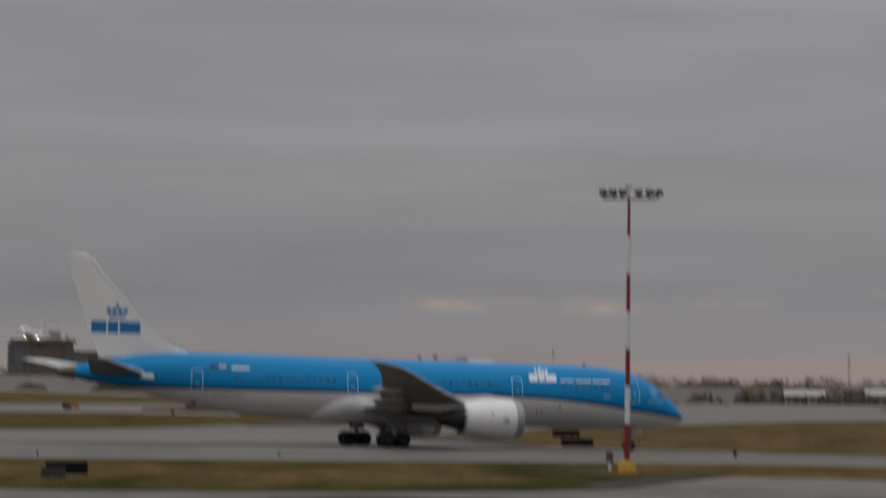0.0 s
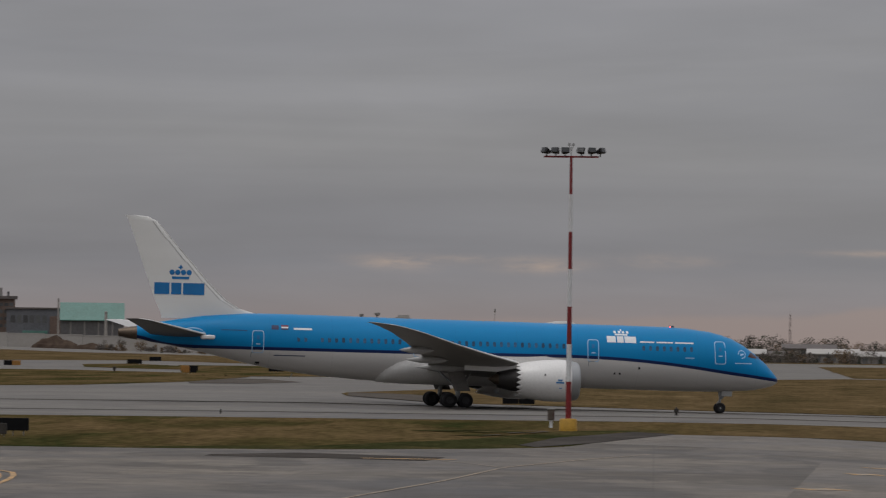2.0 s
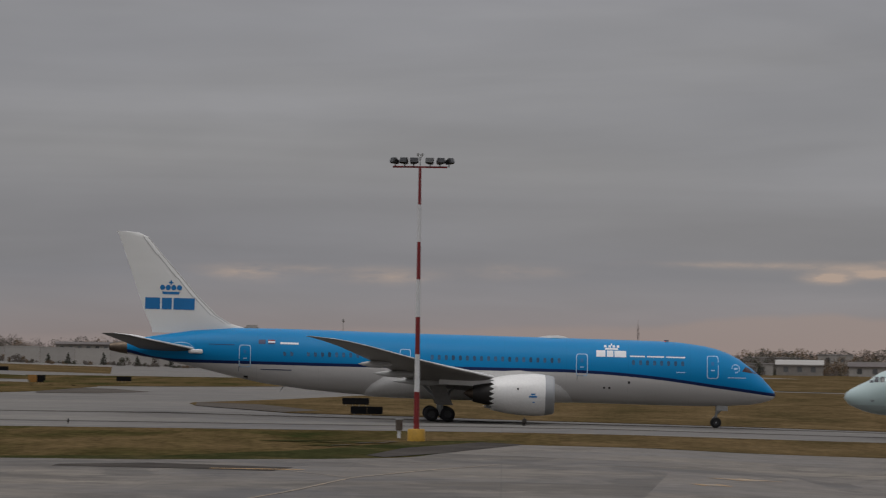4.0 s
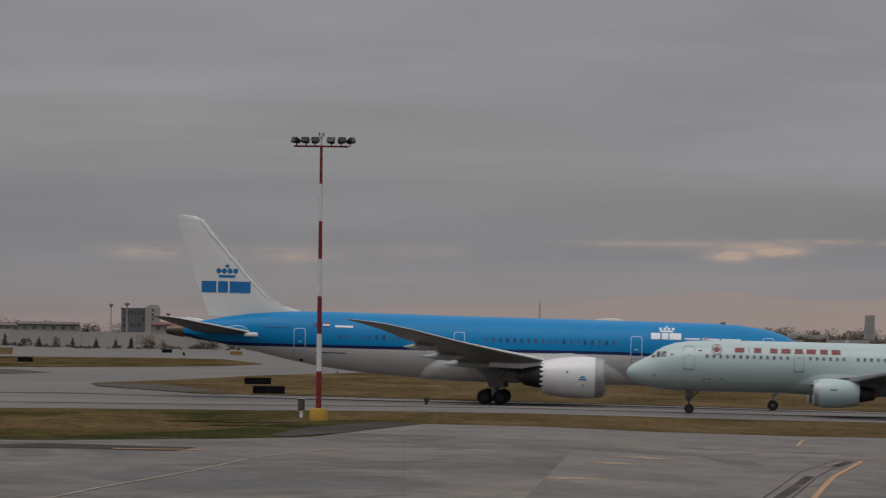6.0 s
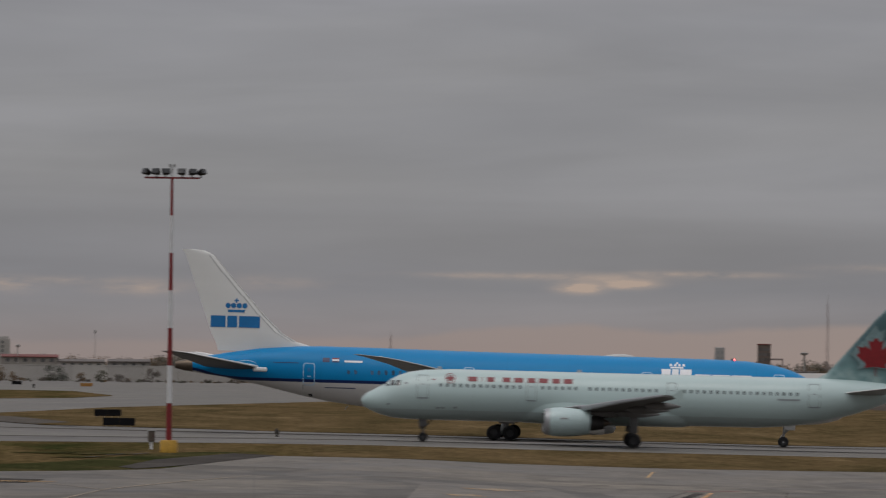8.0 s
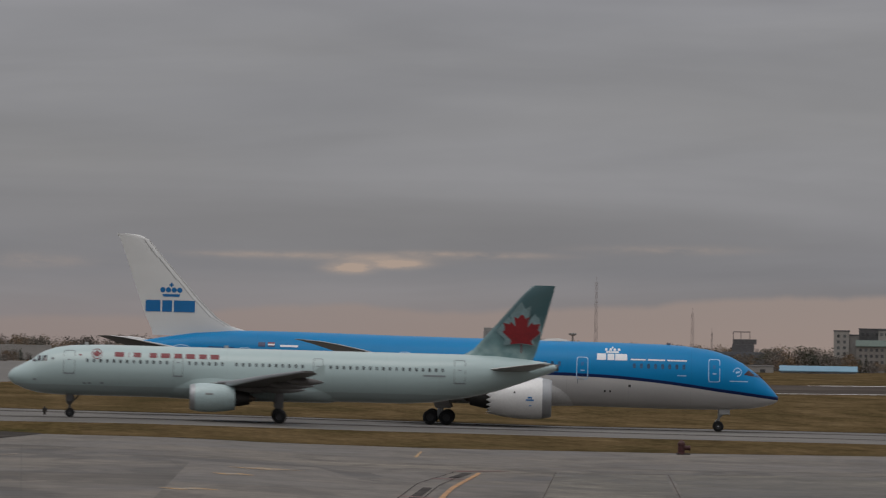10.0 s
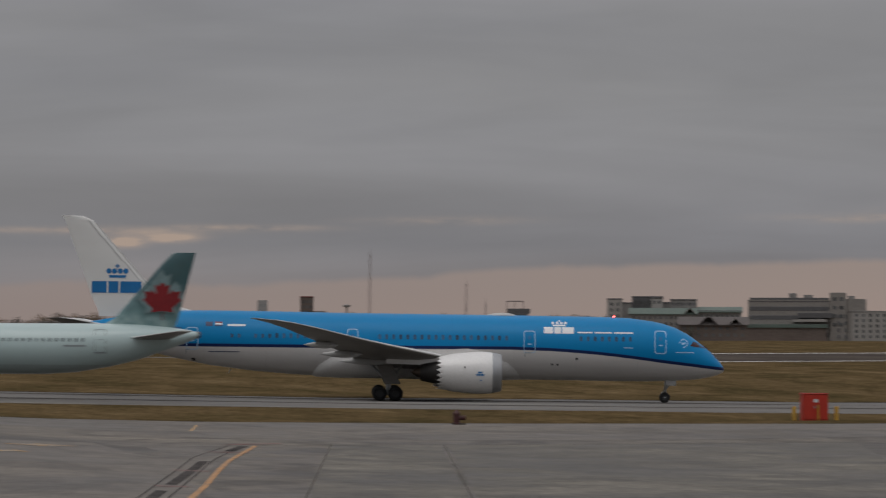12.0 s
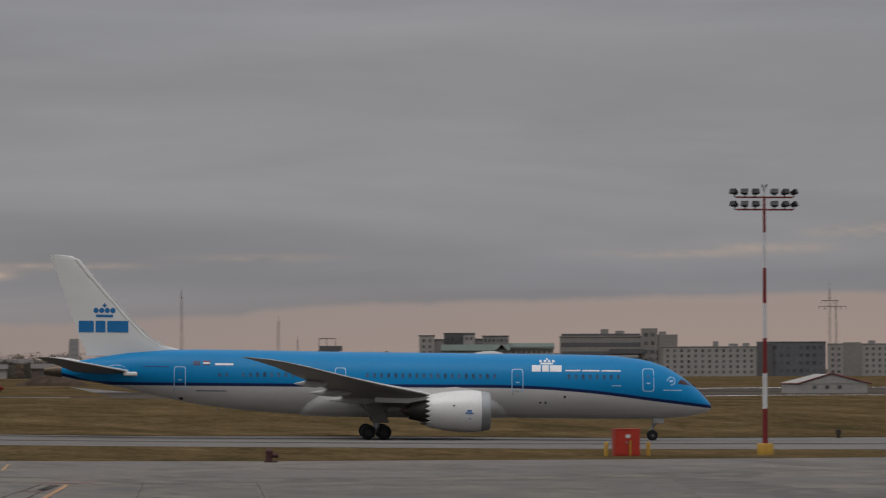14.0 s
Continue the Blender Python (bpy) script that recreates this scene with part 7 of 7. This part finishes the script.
def perimeter_wall(d0, d1, dist, h, name, label):
    """A long pale wall in bays, each bay with its own face and a cap."""
    top = tagged(new(name), label, "wall")
    n = max(1, int((d1 - d0) / 0.42))
    for i in range(n):
        a = d0 + (d1 - d0) * (i + .5) / n
        x, y = bearing(a, dist)
        half = dist * radians((d1 - d0) / n) / 2
        bm = bmesh.new()
        box(bm, -half + .04, half - .04, -.25, .25, -1, h, .03)
        box(bm, -half - .02, half - .02, -.35, .35, h, h + .25, .03)
        ob = part("bay", bm, M["wall_panel"], top)
        ob.matrix_basis = pose(x, y, land(x, y), 0, 0, -a)
    return top


perimeter_wall(-9.6, -6.3, 1500, 4.4, "perimeter_wall", "long pale concrete perimeter wall before the terminal")
perimeter_wall(-6.3, 0.35, 1495, 4.9, "perimeter_wall", "long pale concrete perimeter wall before the terminal")


def lattice_mast(deg, dist, height, w, label, arms=()):
    """A thin braced steel mast."""
    top = tagged(new("radio_mast"), label, "mast", "masts on the skyline")
    place(top, deg, dist, .5)
    bm = bmesh.new()
    n = max(6, int(height / (w * 2.2)))
    pts = [(-w / 2, -w / 2), (w / 2, -w / 2), (0, w / 2)]
    for x, y in pts:
        tube(bm, (x, y, 0), (x * .55, y * .55, height), .08, .06, 5)
    for i in range(n):
        z0, z1 = height * i / n, height * (i + 1) / n
        k0, k1 = 1 - .45 * i / n, 1 - .45 * (i + 1) / n
        for a in range(3):
            p, q = pts[a], pts[(a + 1) % 3]
            tube(bm, (p[0] * k0, p[1] * k0, z0), (q[0] * k1, q[1] * k1, z1), .04, .04, 4)
    part("frame", bm, M["lattice"], top)
    bm = bmesh.new()
    tube(bm, (0, 0, height), (0, 0, height * 1.06 + 1), .07, .04, 5)
    part("aerial", bm, M["lattice"], top)
    for z, half in arms:
        bm = bmesh.new()
        box(bm, -half, half, -.15, .15, z - .15, z + .15, .02)
        for s in (-1, -.5, .5, 1):
            tube(bm, (s * half, 0, z), (s * half, 0, z - 1.4), .12, .12, 5)
        part("arm", bm, M["lattice"], top)
    return top


lattice_mast(7.232, 2000, 38.5, 1.6, "tall thin lattice radio mast on the skyline")
lattice_mast(8.454, 2000, 25.5, 1.7, "lattice radio mast on the skyline")
lattice_mast(8.70, 2000, 17, .9, "thin far mast on the skyline")
lattice_mast(1.706, 1900, 20.5, 1.2, "lattice radio mast on the skyline")
lattice_mast(15.43, 1950, 38, 1.3, "braced transmission mast with crossarms", ((30.5, 4.6), (33, 3.6)))
lattice_mast(15.51, 1950, 33, 1.2, "braced transmission mast with crossarms", ((30.5, 4.4),))


def stem_tower(deg, dist, height, flare, label, r=.7):
    top = tagged(new("light_tower"), label, "tower", "masts on the skyline")
    place(top, deg, dist, .5)
    bm = bmesh.new()
    lathe(bm, [(0, r), (height * .92, r * .7)], "z", (0, 0, 0), 12, close=True)
    part("stem", shade(bm), M["facade_white"], top)
    bm = bmesh.new()
    lathe(bm, [(height * .92, r * .7), (height * .94, flare), (height * .985, flare), (height, flare * .5)], "z", (0, 0, 0), 14, close=True)
    part("head", shade(bm), M["facade_grey"], top)


stem_tower(6.94, 2000, 16, 1.7, "slim water tower on the skyline", .55)
stem_tower(-3.52, 1700, 17.5, 1.0, "slim white radar tower with grey head", .32)
stem_tower(-3.72, 1700, 17.0, 0.8, "slim lighting tower with grey head", .25)
stem_tower(-6.95, 1930, 17, .6, "slim pale flue before the green roofed hall", .8)
stem_tower(-7.55, 1930, 22, .4, "slim pale lamp column", .45)
stem_tower(-3.0, 1900, 15, 0.9, "slim light tower far off", .25)
stem_tower(-2.03, 2000, 22.5, .45, "thin far lamp mast", .14)


# ---------------------------------------------------------------- trees
def leaf_cloud(bm, c, r, n, size, flat=1.0, seed=0):
    rnd = random.Random(seed)
    for _ in range(n):
        while True:
            p = Vector((rnd.uniform(-1, 1), rnd.uniform(-1, 1), rnd.uniform(-1, 1)))
            if .25 < p.length < 1:
                break
        p = Vector(c) + Vector((p.x * r, p.y * r, p.z * r * flat))
        u = Vector((rnd.gauss(0, 1), rnd.gauss(0, 1), rnd.gauss(0, 1))).normalized()
        w = u.orthogonal().normalized()
        v = u.cross(w)
        s = size * rnd.uniform(.6, 1.4)
        q = [bm.verts.new(p + w * s * a + v * s * b * .7) for a, b in ((-1, -.6), (.9, -.8), (.5, .9), (-.7, .8))]
        bm.faces.new(q)


def crown(bm, kind, h, w, seed, x=0.0, y=0.0, z=0.0, detail=1.0):
    rnd = random.Random(seed)
    if kind == "conifer":
        layers = 9
        for i in range(layers):
            t = i / (layers - 1)
            leaf_cloud(bm, (x + rnd.uniform(-.1, .1) * w, y, z + h * (.12 + .84 * t)), w * .5 * (1.02 - t) ** .85 + .12, int(64 * detail * (1.25 - t)), h * .023 + .06, .55, seed * 31 + i)
    else:
        for i in range(9):
            a, t = rnd.uniform(0, 6.28), rnd.uniform(.12, .95)
            k = math.sin(math.pi * min(1, t)) * .34 + .08
            leaf_cloud(bm, (x + math.cos(a) * w * k, y + math.sin(a) * w * k, z + h * t), w * rnd.uniform(.24, .36), int(76 * detail), h * .021 + .06, .8, seed * 17 + i)


def tree(x, y, h, w, kind, mat, seed, label):
    top = tagged(new("tree"), label, "tree", "trees before the wall")
    top.location = (x, y, land(x, y) - .1)
    bm = bmesh.new()
    tube(bm, (0, 0, 0), (0, 0, h * .6), h * .022 + .05, h * .01 + .02, 7)
    rnd = random.Random(seed)
    for i in range(6):
        a, t = rnd.uniform(0, 6.28), rnd.uniform(.25, .55)
        tube(bm, (0, 0, h * t), (math.cos(a) * w * .3, math.sin(a) * w * .3, h * (t + .28)), .06 + h * .006, .03, 5)
    part("trunk", bm, M["bark"], top)
    bm = bmesh.new()
    crown(bm, kind, h, w, seed)
    part("crown", bm, M[mat], top)
    return top


row = random.Random(4)
for i, (deg, h, kind, mat) in enumerate(((-5.75, 3.4, "conifer", "conifer"), (-5.5, 3.8, "conifer", "conifer"), (-5.05, 4.2, "conifer", "conifer"), (-4.78, 2.9, "round", "dull_green"), (-4.62, 3.6, "conifer", "conifer"), (-4.42, 3.1, "round", "bare"),
                                         (-4.2, 3.4, "conifer", "conifer"), (-3.9, 3.6, "conifer", "conifer"), (-3.66, 3.0, "conifer", "conifer"), (-3.46, 3.9, "conifer", "dull_green"), (-3.28, 5.2, "round", "autumn"), (-3.05, 2.6, "round", "autumn"), (-2.58, 4.6, "round", "conifer"), (-2.45, 4.5, "round", "conifer"),
                                         (-2.2, 2.6, "round", "autumn"), (-1.95, 3.4, "round", "dull_green"), (-1.72, 2.6, "round", "bare"), (-1.3, 4.2, "round", "bare"), (-7.0, 3.4, "round", "bare"), (-6.75, 3.2, "round", "bare"), (-6.5, 3.6, "round", "autumn"))):
    tx, ty = bearing(deg, 1440 + row.uniform(-12, 12))
    tree(tx, ty, h, h * (.55 if kind == "conifer" else 1.0), kind, mat, 40 + i, {"conifer": "small dark green conifer before the pale wall", "autumn": "small rust-brown autumn tree before the wall", "bare": "bare grey-brown tree at the field edge", "dull_green": "small dull green tree before the wall"}[mat])


for deg, dist, h, w, kind, mat, lab in ((9.79, 1600, 9.0, 9.0, "round", "dull_green", "broad dark leafy tree among the works buildings"), (9.62, 1500, 6.2, 5.6, "round", "autumn", "orange-brown autumn tree among the works buildings"),
                                        (9.98, 1560, 6.6, 6.0, "round", "conifer", "dark leafy tree among the works buildings"), (8.02, 1660, 7.6, 7.0, "round", "bare", "bare grey-brown tree among the works buildings")):
    tx, ty = bearing(deg, dist)
    tree(tx, ty, h, w, kind, mat, int(deg * 100), lab)


def tree_belt(name, d0, d1, dist, n, hs, kinds, seed, label):
    """A far belt of many trees, one mass."""
    rnd = random.Random(seed)
    for mat in {k[1] for k in kinds}:
        bm = bmesh.new()
        for i in range(n):
            kind, m = kinds[rnd.randrange(len(kinds))]
            a, dd, h = rnd.uniform(d0, d1), dist + rnd.uniform(-60, 60), rnd.uniform(*hs)
            if m != mat:
                continue
            x, y = bearing(a, dd)
            crown(bm, kind, h, h * (.45 if kind == "conifer" else rnd.uniform(.8, 1.2)), seed * 100 + i, x, y, land(x, y) - .6, .8)
            tube(bm, (x, y, land(x, y) - .5), (x, y, land(x, y) + h * .5), .2, .1, 5)
        if not bm.verts:
            bm.free()
            continue
        ob = part(name, bm, M[mat], None)
        tagged(ob, label, "tree belt", kind="stuff")


MIXED = [("conifer", "conifer"), ("round", "bare"), ("round", "bare"), ("round", "dull_green"), ("round", "autumn")]
DARK = [("conifer", "conifer"), ("conifer", "conifer"), ("round", "bare"), ("round", "bare"), ("round", "dull_green"), ("round", "autumn")]
tree_belt("tree_belt", -0.3, 3.3, 1530, 200, (2.0, 5.0), DARK, 3, "dark belt of conifers and bare trees behind the taxiway")
tree_belt("tree_belt", 3.0, 8.6, 1650, 260, (3.6, 7.0), MIXED, 5, "belt of bare and autumn trees among low buildings")
tree_belt("tree_belt", 8.0, 11.3, 1700, 70, (4.0, 7.5), MIXED, 7, "belt of bare and autumn trees among low buildings")
tree_belt("tree_belt", 3.0, 11.0, 2100, 300, (7.5, 11.5), MIXED, 9, "distant wooded skyline")
tree_belt("tree_belt", 11.0, 17.0, 2150, 40, (6, 9), MIXED, 11, "distant wooded skyline")
tree_belt("tree_belt", -6.4, 3.2, 2100, 230, (8, 11.5), MIXED, 13, "distant wooded skyline")
tree_belt("tree_belt", -10.2, -8.8, 1980, 24, (8, 12), MIXED, 15, "distant bare trees beside the terminal")
tree_belt("tree_belt", -6.3, 0.3, 1455, 210, (0.7, 1.7), [("round", "bare"), ("round", "bare"), ("round", "autumn"), ("round", "dull_green")], 19, "low scrub before the pale wall")
tree_belt("tree_belt", -7.3, -6.0, 1485, 26, (1.6, 3.0), [("round", "bare"), ("round", "autumn")], 17, "low scrub before the pale wall")


def mound(deg, dist, w, h, seed, label):
    """A heap of dug earth."""
    top_x, top_y = bearing(deg, dist)
    bm = bmesh.new()
    n, rings = 22, 6
    vs = []
    for j in range(rings + 1):
        t = j / rings
        ringv = []
        for i in range(n):
            a = 2 * math.pi * i / n
            r = (1 - t) * w / 2
            p = Vector((math.cos(a) * r, math.sin(a) * r * .5, 0))
            z = h * (1 - (1 - t) ** 2.2) * (1 + .35 * noise.noise((p.x * .35 + seed, p.y * .35, t * 2)))
            p += Vector((noise.noise((i * .6, j * .9, seed)) * w * .05, 0, 0))
            ringv.append(bm.verts.new((p.x, p.y, z if j else -.5)))
        vs.append(ringv)
    for r0, r1 in zip(vs, vs[1:]):
        for i in range(n):
            bm.faces.new((r0[i], r0[(i + 1) % n], r1[(i + 1) % n], r1[i]))
    bm.faces.new(vs[-1])
    bmesh.ops.recalc_face_normals(bm, faces=bm.faces)
    ob = part("earth_mound", bm, M["earth"], None)
    ob.matrix_basis = pose(top_x, top_y, land(top_x, top_y), 0, 0, -deg)
    tagged(ob, label, "earth mound", "earth heaps")


mound(-7.58, 1470, 17, 3.6, 1.0, "heap of dark dug earth before the wall")
mound(-8.62, 1470, 12, 2.2, 2.0, "heap of dark dug earth before the wall")
mound(-7.15, 1472, 12, 2.0, 3.0, "heap of dark dug earth before the wall")
mound(5.6, 1120, 20, 2.4, 5.0, "low pale heap of gravel beyond the runway")


# ---------------------------------------------------------------- what moves
def motions():
    # seconds, x and y of the main wheels, heading of the nose from +x
    taxi_out = [(0.0, -31.37, 420.2, 25.9), (0.5, -28.61, 421.0, 21.9), (1.0, -25.56, 421.9, 18.7), (1.5, -22.42, 422.7, 15.5), (2.0, -19.17, 423.4, 12.4), (2.5, -15.93, 424.1, 9.4), (3.0, -12.57, 424.9, 6.6),
                (3.5, -9.20, 425.3, 4.0), (4.0, -5.81, 425.7, 1.9), (4.5, -2.32, 425.9, 0.1), (5.0, 1.29, 425.8, -1.2), (5.5, 4.94, 425.5, -2.4), (6.0, 8.64, 425.1, -3.0), (6.5, 12.40, 424.6, -3.4),
                (7.0, 16.10, 424.1, -3.7), (7.5, 19.80, 423.7, -4.3), (8.0, 23.51, 423.4, -5.0), (8.5, 27.32, 423.1, -5.6), (9.0, 31.17, 422.8, -6.1), (9.5, 35.11, 422.5, -6.2), (10.0, 39.11, 422.3, -6.2),
                (10.5, 43.20, 422.2, -6.3), (11.0, 47.30, 422.1, -6.4), (11.5, 51.39, 422.1, -6.5), (12.0, 55.38, 421.8, -6.9), (12.5, 59.43, 421.4, -7.7), (13.0, 63.47, 420.7, -7.9), (13.5, 67.66, 420.0, -8.1),
                (14.0, 71.65, 419.2, -8.5)]
    taxi_in = [(0.0, 67.8, 359.3, -4.0), (1.0, 63.1, 359.6, -4.0), (2.0, 58.5, 359.9, -4.0), (3.0, 53.8, 360.2, -4.0), (4.0, 49.2, 360.4, -4.0), (4.5, 46.8, 360.6, -4.0), (5.0, 44.5, 360.8, -3.8), (5.5, 42.1, 361.1, -3.5), (6.0, 39.7, 361.5, -3.2), (6.5, 37.35, 362.1, -3.0),
               (7.0, 35.1, 363.0, -2.9), (7.5, 32.8, 363.9, -2.8), (8.0, 30.45, 364.6, -2.7), (8.5, 28.05, 365.6, -2.5), (9.0, 25.6, 366.0, -2.3), (10.0, 20.7, 366.4, -2.6), (11.0, 15.45, 366.8, -3.0), (11.5, 12.7, 367.0, -3.4), (12.0, 10.0, 367.3, -3.8), (12.5, 7.3, 367.6, -4.2), (13.0, 4.8, 368.0, -4.5), (14.0, -0.8, 368.6, -5.0)]

    def on_wheels(table, base, sign):
        rows = []
        for t, x, y, h in table:
            c, s = math.cos(radians(h)) * sign, math.sin(radians(h)) * sign
            z0, z1 = land(x, y), land(x + base * c, y + base * s)
            rows.append((t, pose(x, y, z0 + .032, 0, -math.degrees(math.atan2(z1 - z0, base)), h + (0 if sign > 0 else 180))))
        return rows

    walk(blue_jet, on_wheels(taxi_out, 25.94, 1))
    walk(mint_jet, on_wheels(taxi_in, 16.9, -1))
    walk(landing_jet, [(t, pose(-189.4 - 5.9 * t, 1252.8 - 61.7 * t, max(17.8 - 1.9 * t, 3.4), 0, -4 if t < 8 else 0, 264.5)) for t in (0.0, 1.0, 2.0, 4.0, 6.0, 8.0, 9.5, 11.0, 12.5, 14.0)])

    # the slot of the beacon's added hood comes round every 1.4 s
    at = BEACON.location.copy()
    walk(BEACON, [(0.2 * i, pose(*at, 0, 0, 360 * (0.2 * i - 5.05) / 1.40)) for i in range(71)])

    def travelled(table, t):
        d, last = 0.0, table[0]
        for row in table[1:]:
            step = math.dist(last[1:3], row[1:3])
            if t <= row[0]:
                return d + step * (t - last[0]) / (row[0] - last[0])
            d, last = d + step, row
        return d

    for ob, r, top in WHEELS:
        table = taxi_out if top is blue_jet else taxi_in
        p = ob.location.copy()
        n = 140 if r < .6 else 112
        walk(ob, [(14.0 * i / n, pose(*p, 0, math.degrees(travelled(table, 14.0 * i / n) / r) % 360, 0)) for i in range(n + 1)])


motions()
